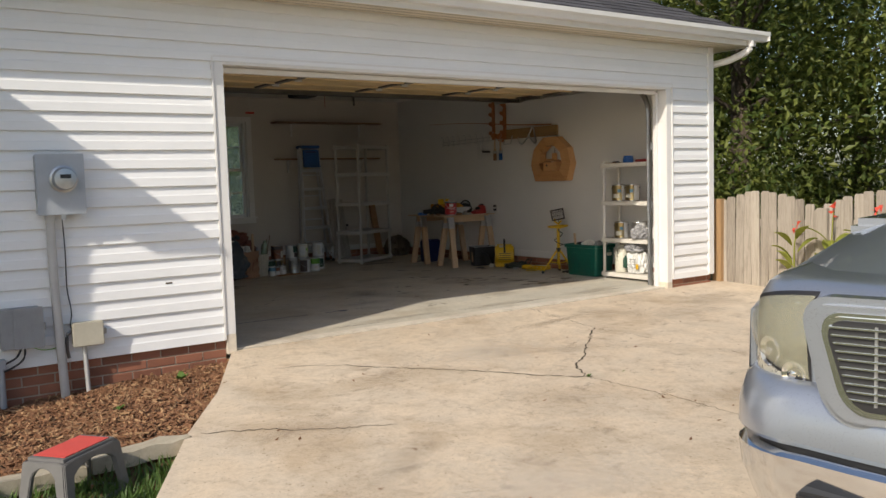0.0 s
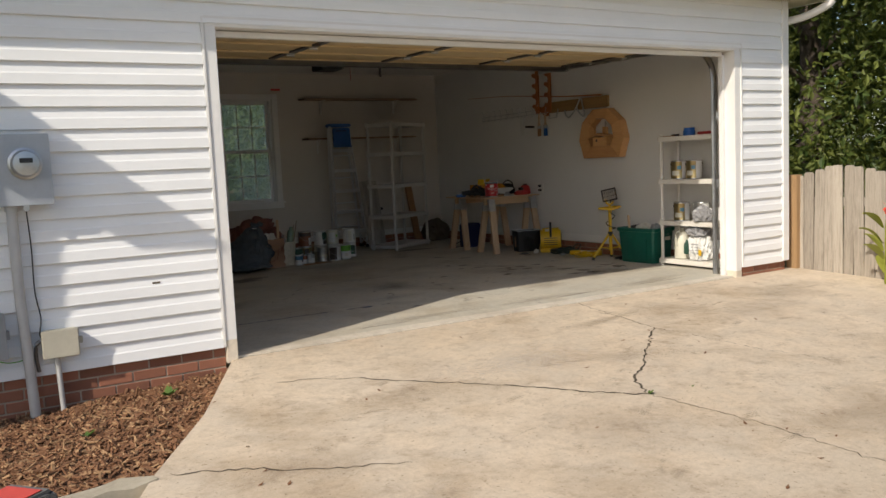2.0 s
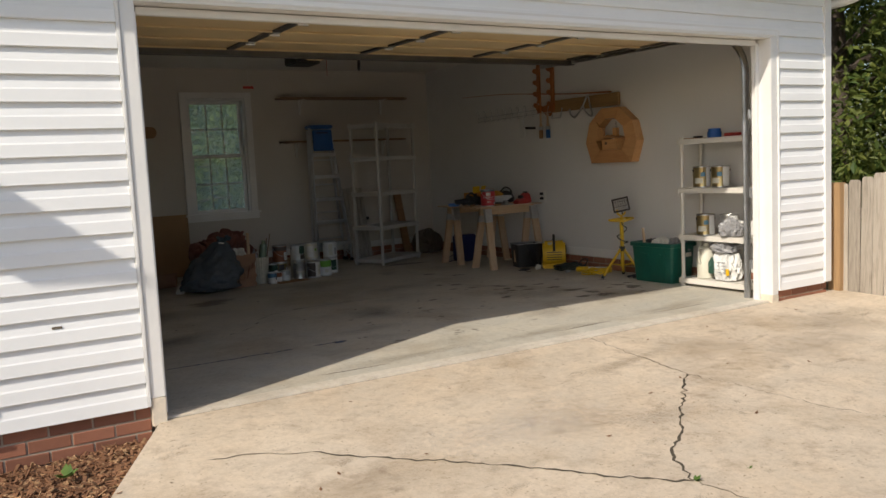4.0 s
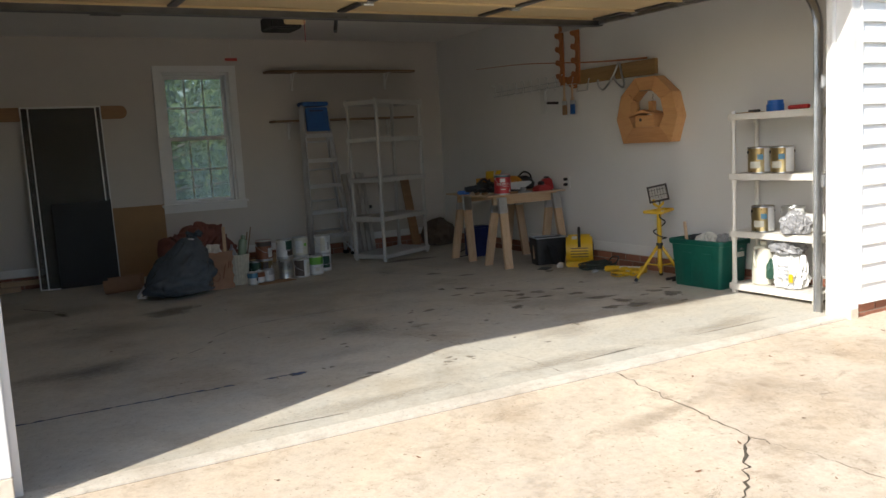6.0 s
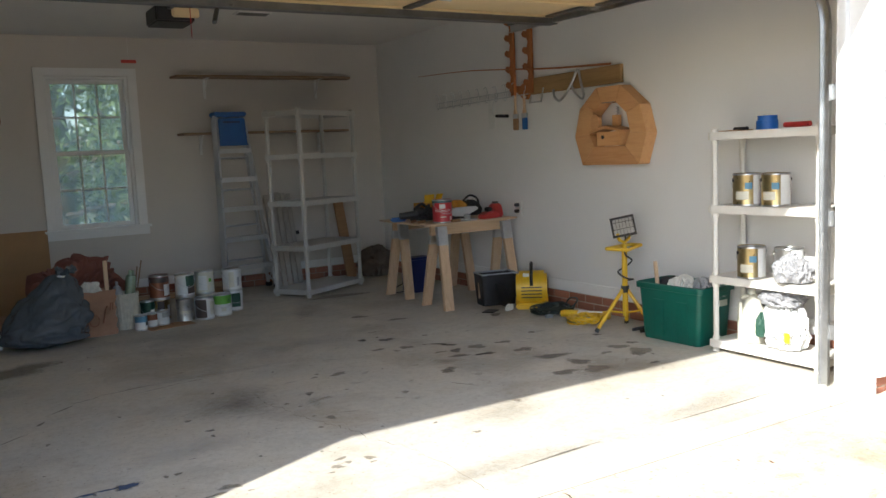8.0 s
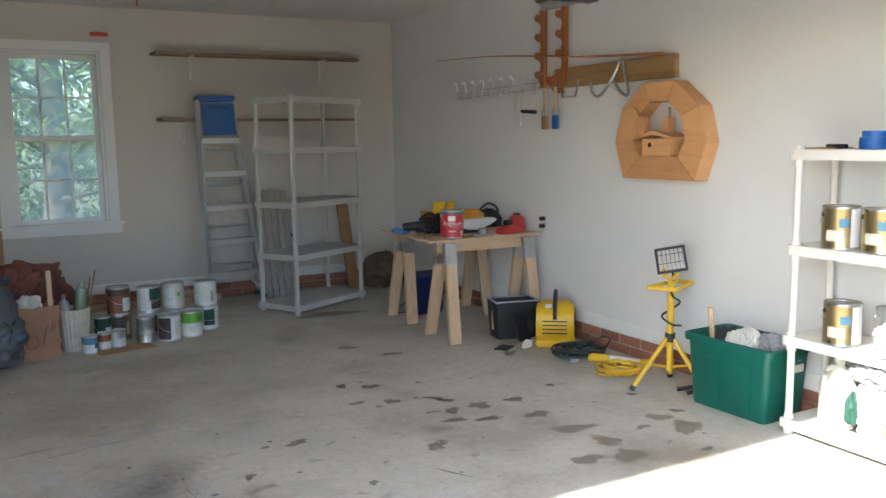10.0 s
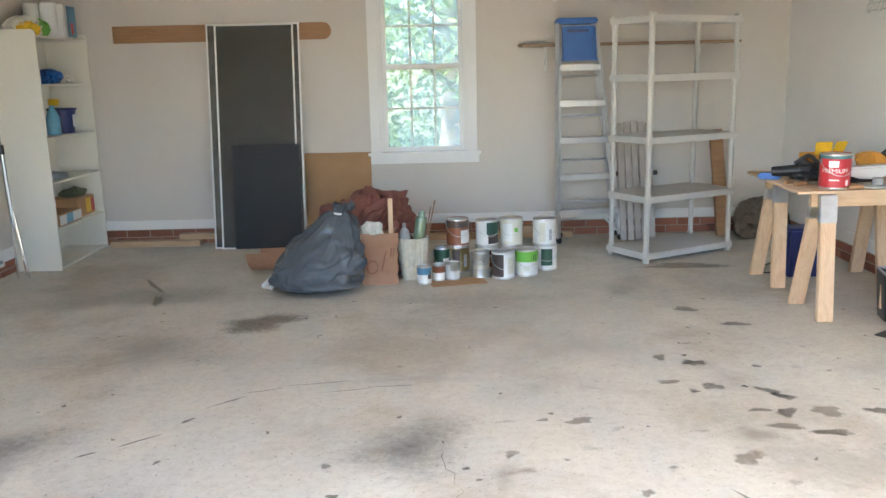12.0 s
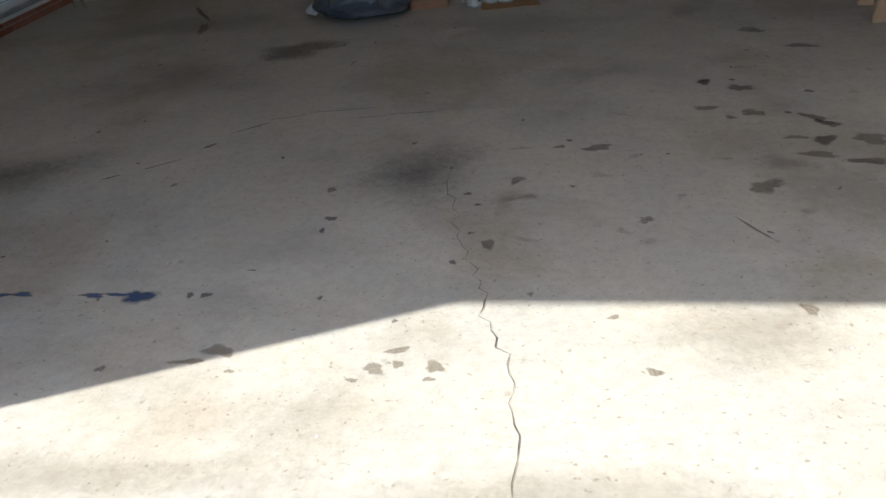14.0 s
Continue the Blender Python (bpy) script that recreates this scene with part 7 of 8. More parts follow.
lathepart("head", "chrome", cl_, [(0.025, 0), (0.03, 0.02), (0.03, 0.10), (0.018, 0.12), (0.02, 0.15), (0.008, 0.16)], 16)
gt = thing("sander", "white and black sander lying on its side", "power tool", 4.98, 3.92, ZT, 15)
bm = bmesh.new()
prism(bm, [(-0.22, 0.06), (-0.20, 0.10), (0.18, 0.10), (0.20, 0.08), (0.12, 0.05), (0.0, 0.02), (-0.12, 0.03)], -0.05, 0.05, "xz")
part("shell", bm, "labelw", gt, bevel=0.012, smooth=True)
bm = bmesh.new()
tube(bm, [(-0.16, 0, 0.035), (0.04, 0, 0.035)], 0.034, 12)
part("motor", bm, "black", gt, smooth=True)
gr = thing("grey_disc", "grey plastic disc lying on the plywood", "disc", 4.90, 3.70, ZT)
lathepart("disc", "greybox", gr, [(0.085, 0), (0.09, 0.006), (0.085, 0.014), (0.03, 0.016), (0.028, 0.05), (0.02, 0.055)], 24)
for x, y, rz in ((5.13, 3.70, 10), (5.27, 3.80, 70)):
    rt = thing("battery_charger", "red and black battery charger standing on the plywood", "charger", x, y, ZT, rz)
    bm = bmesh.new()
    prism(bm, [(-0.10, 0), (0.09, 0), (0.10, 0.035), (0.03, 0.065 if rz < 50 else 0.12), (-0.04, 0.06 if rz < 50 else 0.12), (-0.10, 0.03)], -0.05, 0.05, "xz")
    part("body", bm, "red", rt, bevel=0.012, smooth=True)
    boxpart("socket", "black", rt, -0.03, 0.02, -0.03, 0.03, (0.058 if rz < 50 else 0.118), (0.10 if rz < 50 else 0.14), 0.008)
bt = thing("nail_gun", "blue and black corded power tools on the plywood", "power tool", 4.62, 4.10, ZT, 160)
bm = bmesh.new()
tube(bm, [(-0.2, 0, 0.05), (0.0, 0.02, 0.06), (0.16, 0.03, 0.05)], 0.048, 10, 0.03)
part("body", bm, "black", bt, smooth=True)
boxpart("grip", "blue", bt, 0.10, 0.24, -0.03, 0.03, 0.0, 0.04, 0.012)
lump("cable_heap", "black", bt, 0.12, 0.09, 0.11, 0.8, 12, 0, 9, "", (-0.08, 0.0, 0))
tubepart("handle", "black", bt, smooth_curve([(-0.12, 0, 0.08), (-0.05, 0.02, 0.15), (0.03, 0.03, 0.10)], 4), 0.014, 8)
for x, y, r in ((4.53, 3.84, 25), (4.50, 3.94, 40), (4.76, 3.64, 5)):
    pbz = thing("putty_knife", "small putty knife with wooden handle on the plywood", "hand tool", x, y, ZT, r)
    tubepart("handle", "plank", pbz, [(-0.06, 0, 0.012), (0.03, 0, 0.012)], 0.012, 8)
    boxpart("blade", "steel", pbz, 0.03, 0.10, -0.022, 0.022, 0.010, 0.013, 0)
ol = thing("wall_outlet", "white wall outlet with plugged-in chargers", "outlet", 5.399, 3.60, 0.74)
boxpart("plate", "whitep", ol, -0.012, 0, -0.045, 0.045, 0.0, 0.13, 0.003)
for z in (0.03, 0.085):
    boxpart("plug", "black", ol, -0.05, -0.012, -0.015, 0.02, z, z + 0.03, 0.005)
tbag = thing("dark_case", "dark blue tool case under the table", "case", 4.86, 4.62, 0)
boxpart("case", "navy", tbag, -0.10, 0.16, -0.10, 0.10, 0, 0.34, 0.02)
tubepart("cord", "black", tbag, smooth_curve([(-0.1, 0, 0.02), (-0.2, 0.03, 0.01), (-0.25, 0.1, 0.01), (-0.18, 0.16, 0.02), (-0.08, 0.1, 0.08)], 5), 0.006, 6)

# ---- tools on the floor by the side wall ----
tb = thing("tool_bag", "open black fabric tool bag with pockets", "tool bag", 5.05, 3.52, 0, -14)
bm = bmesh.new()
prof = [(0.15, 0.10, 0), (0.16, 0.11, 0.12), (0.17, 0.115, 0.27), (0.162, 0.107, 0.27), (0.15, 0.10, 0.10)]
rings = []
for w, d, z in prof:
    rings.append([bm.verts.new((math.copysign(abs(math.cos(a)) ** 0.25, math.cos(a)) * w, math.copysign(abs(math.sin(a)) ** 0.25, math.sin(a)) * d, z)) for a in [2 * math.pi * (q + 0.5) / 28 for q in range(28)]])
for A, B in zip(rings, rings[1:]):
    for q in range(28):
        bm.faces.new((A[q], A[(q + 1) % 28], B[(q + 1) % 28], B[q]))
bm.faces.new(rings[0][::-1])
bm.faces.new(rings[-1])
part("body", bm, "black", tb, smooth=True)
boxpart("pocket", "rubber", tb, -0.10, 0.02, -0.13, -0.112, 0.03, 0.16, 0.008)
boxpart("pocket", "rubber", tb, 0.035, 0.12, -0.128, -0.112, 0.03, 0.14, 0.008)
boxpart("hammer_handle", "pine", tb, -0.165, -0.145, -0.03, 0.0, 0.06, 0.24, 0.004, "pale wooden tool handle")
tubepart("rim", "greybox", tb, [(-0.16, -0.108, 0.272), (0.16, -0.108, 0.272), (0.16, 0.108, 0.272), (-0.16, 0.108, 0.272), (-0.16, -0.108, 0.272)], 0.008, 6)
fan = thing("air_mover", "yellow plastic carpet blower with black carry handle", "blower", 5.18, 3.17, 0, 232)
bm = bmesh.new()
body = [(0.15 * math.cos(a), 0.165 + 0.145 * math.sin(a)) for a in [2 * math.pi * q / 24 for q in range(24)]]
prism(bm, body, -0.13, 0.13, "xz")
part("housing", bm, "yellow", fan, bevel=0.025, smooth=True)
bm = bmesh.new()
prism(bm, [(-0.16, 0.0), (0.14, 0.0), (0.14, 0.045), (0.05, 0.07), (-0.16, 0.10)], -0.135, 0.135, "xz")
part("outlet_duct", bm, "yellow", fan, bevel=0.012, smooth=True)
for s in (-1, 1):
    bm = bmesh.new()
    lathe(bm, [(0.02, 0.0), (0.085, 0.004), (0.09, 0.008)], 24)
    part("intake_grille", bm, "black", fan, "round black intake grille", smooth=True, m=pose(0, s * 0.131, 0.17, -90 * s))
tubepart("carry_handle", "black", fan, smooth_curve([(-0.10, 0, 0.29), (-0.07, 0, 0.36), (0.05, 0, 0.365), (0.12, 0, 0.28), (0.15, 0, 0.20)], 5), 0.014, 8)
for k in range(4):
    boxpart("louvre", "black", fan, 0.146, 0.153, -0.085, 0.085, 0.10 + 0.028 * k, 0.108 + 0.028 * k, 0)
boxpart("name_plate", "labelc", fan, 0.09, 0.10, -0.07, -0.02, 0.27, 0.30, 0.001, "pale rating label")
scp = thing("plastic_scoop", "dark translucent plastic dustpan leaning on the blower", "dustpan", 4.99, 3.26, 0, 30)
boxpart("pan", "black", scp, -0.085, 0.085, -0.006, 0.006, 0.01, 0.23, 0.008, m=Matrix.Rotation(-0.5, 4, "X") @ Matrix.Rotation(0.35, 4, "Y"))
lump("white_grip", "ragwhite", scp, 0.06, 0.025, 0.05, 0.4, 2, 0, 9, "white and blue grip", (-0.08, -0.05, 0))
pkn = thing("floor_scraper", "flat black scraper blade lying on the floor", "scraper", 4.80, 3.24, 0.0, 35)
boxpart("blade", "black", pkn, -0.08, 0.06, -0.05, 0.05, 0.001, 0.008, 0.002)


def coil(name, label, material, x, y, rx, ry, loops, wire, seed, h=0.05):
    rr = random.Random(seed)
    c = thing(name, label, "cord", x, y, 0)
    pts = []
    for k in range(loops * 14):
        a = 2 * math.pi * k / 14
        g = 0.72 + 0.28 * math.sin(k * 0.37 + seed) * rr.uniform(0.6, 1)
        pts.append((rx * g * math.cos(a) + rr.gauss(0, 0.006), ry * g * math.sin(a) + rr.gauss(0, 0.006), wire + abs(rr.gauss(0, 0.012)) + h * k / (loops * 14)))
    tubepart("cable", material, c, smooth_curve(pts, 3), wire, 6)
    return c


c1 = coil("extension_cord", "coiled dark green extension cord on the floor", "cord", 5.10, 2.80, 0.19, 0.17, 11, 0.0065, 2, 0.055)
tubepart("loop", "cord", c1, smooth_curve([(0.14, 0.02, 0.04), (0.20, 0.02, 0.10), (0.18, -0.10, 0.11), (0.08, -0.15, 0.05)], 5), 0.0065, 6)
boxpart("plug", "greybox", c1, -0.16, -0.09, -0.13, -0.10, 0.002, 0.03, 0.006)
c2 = coil("extension_cord", "coiled bright yellow extension cord on the floor", "yellow", 5.07, 2.36, 0.16, 0.15, 9, 0.0055, 5, 0.04)
dl = thing("drop_light", "yellow and white tubular work lamp lying on the floor", "work lamp", 5.20, 2.45, 0.03, -60)
tubepart("tube", "whitep", dl, [(-0.10, 0, 0.0), (0.10, 0, 0.0)], 0.028, 14, "white lamp tube")
tubepart("grip", "yellow", dl, [(-0.24, 0, 0.0), (-0.17, 0, 0.0), (-0.10, 0, 0.0)], 0.030, 12)
tubepart("end_cap", "yellow", dl, [(0.10, 0, 0.0), (0.15, 0, 0.0)], 0.033, 12)
wl = thing("work_light", "yellow tripod halogen work light with wire guard", "work light", 5.12, 1.98, 0, 8)
tubepart("mast", "yellow", wl, [(0, 0, 0.10), (0, 0, 0.62)], 0.020, 12)
for k, (dx, dy) in enumerate(((-0.22, 0.08), (0.16, 0.12), (0.06, -0.20))):
    leg = tubepart("leg", "yellow", wl, [(dx * 0.05, dy * 0.05, 0.30), (dx, dy, 0.02)], 0.014, 8)
    tubepart("leg_foot", "black", leg, [(dx * 0.97, dy * 0.97, 0.028), (dx * 1.04, dy * 1.04, 0.004)], 0.017, 8)
    tubepart("strut", "yellow", wl, [(0, 0, 0.12), (dx * 0.55, dy * 0.55, 0.145)], 0.007, 6)
tubepart("collar", "black", wl, [(0, 0, 0.27), (0, 0, 0.32)], 0.030, 12)
bm = bmesh.new()
tube(bm, [(-0.16, 0.03, 0.60), (-0.05, -0.07, 0.585), (0.15, -0.03, 0.60), (0.14, 0.06, 0.60), (-0.02, 0.05, 0.60), (-0.16, 0.03, 0.60)], 0.013, 8)
part("carry_bar", bm, "yellow", wl, smooth=True)
tubepart("yoke", "yellow", wl, [(-0.07, 0, 0.70), (-0.06, 0, 0.66), (0.0, 0, 0.63), (0.06, 0, 0.66), (0.07, 0, 0.70)], 0.012, 8)
mh = Matrix.Translation((0.0, 0.0, 0.735)) @ Matrix.Rotation(radians(-58), 4, "Z") @ Matrix.Rotation(radians(-24), 4, "X") @ Matrix.Rotation(radians(-12), 4, "Y") @ Matrix.Scale(0.86, 4)
bm = bmesh.new()
vs = box(bm, -0.09, 0.09, -0.035, 0.06, -0.075, 0.075)
for v in vs:
    if v.co.y > 0:
        v.co.x *= 0.6
        v.co.z *= 0.6
bmesh.ops.transform(bm, matrix=mh, verts=bm.verts)
hd = part("lamp_head", bm, "yellow", wl, bevel=0.006)
bm = bmesh.new()
for a in ((-0.098, 0.098, 0.072, 0.086), (-0.098, 0.098, -0.086, -0.072), (-0.098, -0.084, -0.072, 0.072), (0.084, 0.098, -0.072, 0.072)):
    box(bm, a[0], a[1], -0.055, -0.036, a[2], a[3], mh)
part("lamp_frame", bm, "black", hd, "black lamp frame")
bm = bmesh.new()
box(bm, -0.083, 0.083, -0.041, -0.037, -0.071, 0.071, mh)
part("lamp_glass", bm, "steel", hd, "reflective lamp glass")
bm = bmesh.new()
for k in range(7):
    x = -0.08 + 0.16 * k / 6
    tube(bm, [mh @ Vector((x, -0.055, 0.08)), mh @ Vector((x, -0.085, 0.0)), mh @ Vector((x, -0.055, -0.08))], 0.0018, 4)
for z in (-0.03, 0.03):
    tube(bm, [mh @ Vector((-0.085, -0.075, z)), mh @ Vector((0.085, -0.075, z))], 0.0018, 4)
part("wire_guard", bm, "black", hd, "wire lamp guard")
tubepart("lamp_cord", "black", wl, smooth_curve([(0.05, 0.03, 0.70), (0.04, 0.02, 0.62), (-0.03, -0.03, 0.55), (0.045, -0.03, 0.50), (0.05, 0.03, 0.45), (-0.04, 0.03, 0.42), (-0.03, -0.035, 0.38), (0.06, -0.03, 0.36), (0.10, 0.05, 0.34)], 6), 0.006, 6)
rl = thing("red_lamp", "small red and black floor lamp beside the bin", "work lamp", 5.22, 1.83, 0)
boxpart("body", "red", rl, -0.03, 0.05, -0.04, 0.04, 0.05, 0.24, 0.012)
tubepart("stand", "black", rl, [(-0.12, 0.06, 0.012), (0.02, 0.0, 0.03), (0.02, -0.05, 0.03), (-0.12, -0.02, 0.012)], 0.012, 8)

bn = thing("storage_bin", "dark green plastic storage bin with open top", "storage bin", 5.195, 1.49, 0, 2)
bm = bmesh.new()
def rrect(w, d, r, z, n=5):
    out = []
    for cx, cy, a0 in ((w - r, d - r, 0), (-w + r, d - r, 90), (-w + r, -d + r, 180), (w - r, -d + r, 270)):
        for q in range(n + 1):
            a = radians(a0 + 90 * q / n)
            out.append(bm.verts.new((cx + r * math.cos(a), cy + r * math.sin(a), z)))
    return out
rings = [rrect(w, d, r, z) for w, d, r, z in ((0.145, 0.235, 0.03, 0), (0.150, 0.24, 0.035, 0.01), (0.165, 0.265, 0.035, 0.345), (0.180, 0.285, 0.04, 0.35), (0.182, 0.287, 0.04, 0.385), (0.170, 0.275, 0.035, 0.39), (0.160, 0.262, 0.03, 0.345), (0.145, 0.235, 0.03, 0.02))]
for A, B in zip(rings, rings[1:]):
    for q in range(len(A)):
        bm.faces.new((A[q], A[(q + 1) % len(A)], B[(q + 1) % len(A)], B[q]))
bm.faces.new(rings[0][::-1])
bm.faces.new(rings[-1])
part("tub", bm, "green", bn, smooth=True)
for y in (-0.12, 0.08):
    boxpart("rib", "green", bn, -0.168, -0.150, y - 0.05, y + 0.05, 0.03, 0.29, 0.008)
boxpart("handle", "green", bn, -0.06, 0.06, -0.315, -0.285, 0.33, 0.36, 0.008)
boxpart("sticker", "labelc", bn, 0.02, 0.10, -0.272, -0.266, 0.25, 0.29, 0.001, "pale paper sticker")
for nm, mtl, lab, cat, x, y, z, rx, ry, h, sd in (("white_bottle", "ragwhite", "white plastic packaging lying in the bin", "packaging", 5.18, 1.50, 0.30, 0.09, 0.08, 0.13, 3), ("grey_bag", "grey_rag", "grey plastic bag lying in the bin", "bag", 5.24, 1.33, 0.28, 0.09, 0.10, 0.14, 5), ("dark_rag", "rubber", "dark rag lying in the bin", "rag", 5.22, 1.62, 0.28, 0.09, 0.08, 0.13, 8)):
    o = thing(nm, lab, cat, x, y, z)
    lump("item", mtl, o, rx, ry, h, 0.5, sd)
fill = thing("bin_contents", "dark odds and ends filling the bin", "clutter", 5.195, 1.49, 0.022)
lump("heap", "rubber", fill, 0.13, 0.21, 0.29, 0.15, 6)
hs = thing("wood_dowel", "pale wooden tool handle sticking out of the bin", "tool handle", 5.14, 1.66, 0.2)
tubepart("handle", "pine", hs, [(0, 0, 0), (-0.02, 0.02, 0.32)], 0.014, 8)

# ---- white shelving by the door and its cans ----
rack("shelving_unit", "white plastic four-tier shelving unit with paint cans", 0.255, 0.72, 1.385, (0.075, 0.485, 0.925, 1.375), pose(5.085, 0.405, 0), "shelfp", 0.018)
for x, y, z, rz in ((5.14, 0.93, 0.926, 150), (5.16, 0.74, 0.926, 140), (5.14, 0.90, 0.486, 150), (5.20, 0.68, 0.486, 130)):
    paint_can(x, y, z, 0.083, 0.195, "gold" if not (x > 5.18) else "tin", [("labelb", 0.52, 0.72, 60, 90), ("labelw", 0.06, 0.94, 95, 150), ("labelc", 0.2, 0.45, 20, 75)], "brass-coloured paint can with a white label on the shelf", rz, group="shelf paint cans")
fl = thing("plastic_film", "crumpled clear grey plastic bag on the shelf", "plastic bag", 5.12, 0.60, 0.487)
lump("film", "grey_rag", fl, 0.09, 0.11, 0.15, 0.5, 4)
jug = thing("cream_jug", "cream plastic jug on the bottom shelf", "jug", 5.18, 0.93, 0.077)
bm = bmesh.new()
lathe(bm, [(0.075, 0), (0.085, 0.01), (0.085, 0.20), (0.06, 0.27), (0.025, 0.30), (0.025, 0.33)], 24)
part("jug", bm, "labelc", jug, smooth=True)
tubepart("jug_handle", "labelc", jug, smooth_curve([(-0.03, 0, 0.29), (-0.10, 0, 0.28), (-0.10, 0, 0.18), (-0.08, 0, 0.14)], 4), 0.012, 8)
sk = thing("seed_bag", "white and green plastic sack slumped on the bottom shelf", "bag", 5.17, 0.68, 0.077, 0)
lump("sack", "labelw", sk, 0.10, 0.13, 0.30, 0.45, 13, 0.2)
lump("grey_fold", "grey_rag", sk, 0.10, 0.14, 0.10, 0.5, 15, 0, 9, "crumpled film top", (0.0, 0.02, 0.26))
lump("green_fold", "labeldg", sk, 0.03, 0.03, 0.15, 0.4, 17, 0.3, 9, "dark green printed fold", (-0.07, 0.12, 0.06))
for z in (0.08, 0.11, 0.14, 0.17):
    boxpart("print", "greybox", sk, -0.108, -0.1, -0.06, 0.03, z, z + 0.008, 0)
boxpart("print", "yellow", sk, -0.106, -0.098, -0.10, -0.065, 0.06, 0.12, 0.002, "yellow printed patch")
tp = thing("tape_roll", "roll of blue masking tape on the top shelf", "tape roll", 5.16, 0.80, 1.377)
lathepart("roll", "tape", tp, [(0.045, 0), (0.062, 0), (0.062, 0.05), (0.045, 0.05), (0.045, 0)], 28, cap=False)
tp2 = thing("tape_roll", "second roll of blue masking tape, stacked", "tape roll", 5.15, 0.79, 1.428)
lathepart("roll", "tape", tp2, [(0.04, 0), (0.055, 0), (0.055, 0.028), (0.04, 0.028), (0.04, 0)], 28, cap=False)
cs = thing("caulk_tools", "small red and black hand tools lying on the top shelf", "hand tool", 5.14, 0.60, 1.377)
tubepart("red_handle", "red", cs, [(0, -0.10, 0.018), (0.02, 0.08, 0.018)], 0.015, 8)
tubepart("black_handle", "black", cs, [(-0.03, 0.30, 0.012), (0.0, 0.42, 0.012)], 0.010, 8)
boxpart("paper", "card", cs, -0.04, 0.10, 0.36, 0.52, 0.0, 0.006, 0.001)

# ---- side wall: octagon frame, board, racks ----
XW = 5.398
oc = thing("birdhouse_frame", "cedar polygon frame with a small birdhouse inside", "wall decoration", XW, 2.297, 1.465)
half_out = [(0.307, -0.283), (0.389, -0.061), (0.326, 0.149), (0.131, 0.300)]
half_in = [(0.165, -0.142), (0.222, -0.045), (0.186, 0.095), (0.078, 0.180)]
ring_out = half_out + [(-y, z) for y, z in half_out[::-1]]
ring_in = half_in + [(-y, z) for y, z in half_in[::-1]]
for k in range(8):
    j = (k + 1) % 8
    cut = 0.004
    quad = [ring_out[k], ring_out[j], ring_in[j], ring_in[k]]
    mid = (sum(p[0] for p in quad) / 4, sum(p[1] for p in quad) / 4)
    quad = [(p[0] + (mid[0] - p[0]) * cut * 2, p[1] + (mid[1] - p[1]) * cut * 2) for p in quad]
    bm = bmesh.new()
    prism(bm, quad, -0.11, -0.002, "yz")
    part("segment", bm, "cedar", oc, bevel=0.002)
boxpart("birdhouse_body", "cedar", oc, -0.13, -0.01, -0.125, 0.115, -0.141, -0.035, 0.003)
bm = bmesh.new()
for s in (1, -1):
    prism(bm, [(-0.005, 0.012), (-0.005 + s * 0.172, -0.030), (-0.005 + s * 0.168, -0.042), (-0.005, -0.012)], -0.16, -0.005, "yz")
part("birdhouse_roof", bm, "cedar", oc)
boxpart("chimney", "cedar", oc, -0.09, -0.045, -0.07, -0.015, 0.0, 0.085, 0.002)
bm = bmesh.new()
lathe(bm, [(0.015, 0), (0.015, 0.003)], 16)
part("entrance_hole", bm, "black", oc, m=pose(-0.1305, 0.045, -0.075, 0, -90, 0))
for k, (dy, dz, r) in enumerate(((0.215, 0.055, 0.105), (0.115, 0.035, 0.065))):
    bm = bmesh.new()
    prism(bm, [(dy + r * math.cos(a) * 0.72, dz + r * math.sin(a)) for a in [2 * math.pi * q / 18 for q in range(18)]], -0.135 - 0.012 * k, -0.112, "yz")
    part("cut_out_shape", bm, "cedar", oc, bevel=0.002)
boxpart("hanger_bar", "darksteel", oc, -0.118, -0.112, -0.065, 0.065, 0.178, 0.184, 0)
tubepart("spring", "darksteel", oc, [(-0.06 + 0.008 * math.cos(q), -0.045 + 0.008 * math.sin(q), 0.085 + 0.003 * q) for q in range(22)], 0.002, 4)
bd = thing("hanging_board", "treated wooden board fixed level on the wall", "board", XW, 2.24, 1.79)
boxpart("board", "treated", bd, -0.038, -0.001, 0.0, 1.10, 0.0, 0.135, 0.004)
hk = thing("ladder_hook", "heavy grey steel hook bolted to the board", "hook", XW - 0.052, 2.72, 1.80)
tubepart("hook", "steel", hk, smooth_curve([(-0.03, 0.25, 0.0), (-0.035, 0.235, -0.06), (-0.035, 0.17, -0.095), (-0.03, 0.09, -0.04), (-0.01, 0.03, 0.05), (0.0, 0.0, 0.115), (-0.01, -0.04, 0.12), (-0.03, -0.09, 0.02), (-0.035, -0.125, -0.07), (-0.035, -0.10, -0.10), (-0.03, -0.03, -0.06), (-0.015, 0.035, 0.0), (0.0, 0.06, 0.03)], 6), 0.010, 8)
gun = thing("notched_rack", "red-stained wooden rack with two notched uprights", "rack", XW, 3.30, 1.80)
for y in (-0.01, 0.245):
    bm = bmesh.new()
    poly = [(y, 0.0), (y, 0.70), (y + 0.045, 0.70)]
    for k in range(5):
        zt = 0.655 - 0.135 * k
        poly += [(y + 0.060, zt), (y + 0.105, zt + 0.012), (y + 0.128, zt - 0.008), (y + 0.122, zt - 0.030), (y + 0.090, zt - 0.048), (y + 0.060, zt - 0.055), (y + 0.045, zt - 0.085)]
    poly += [(y + 0.06, 0.0)]
    prism(bm, poly, -0.055, -0.03, "yz")
    part("upright", bm, "redwood", gun, bevel=0.002)
bm = bmesh.new()
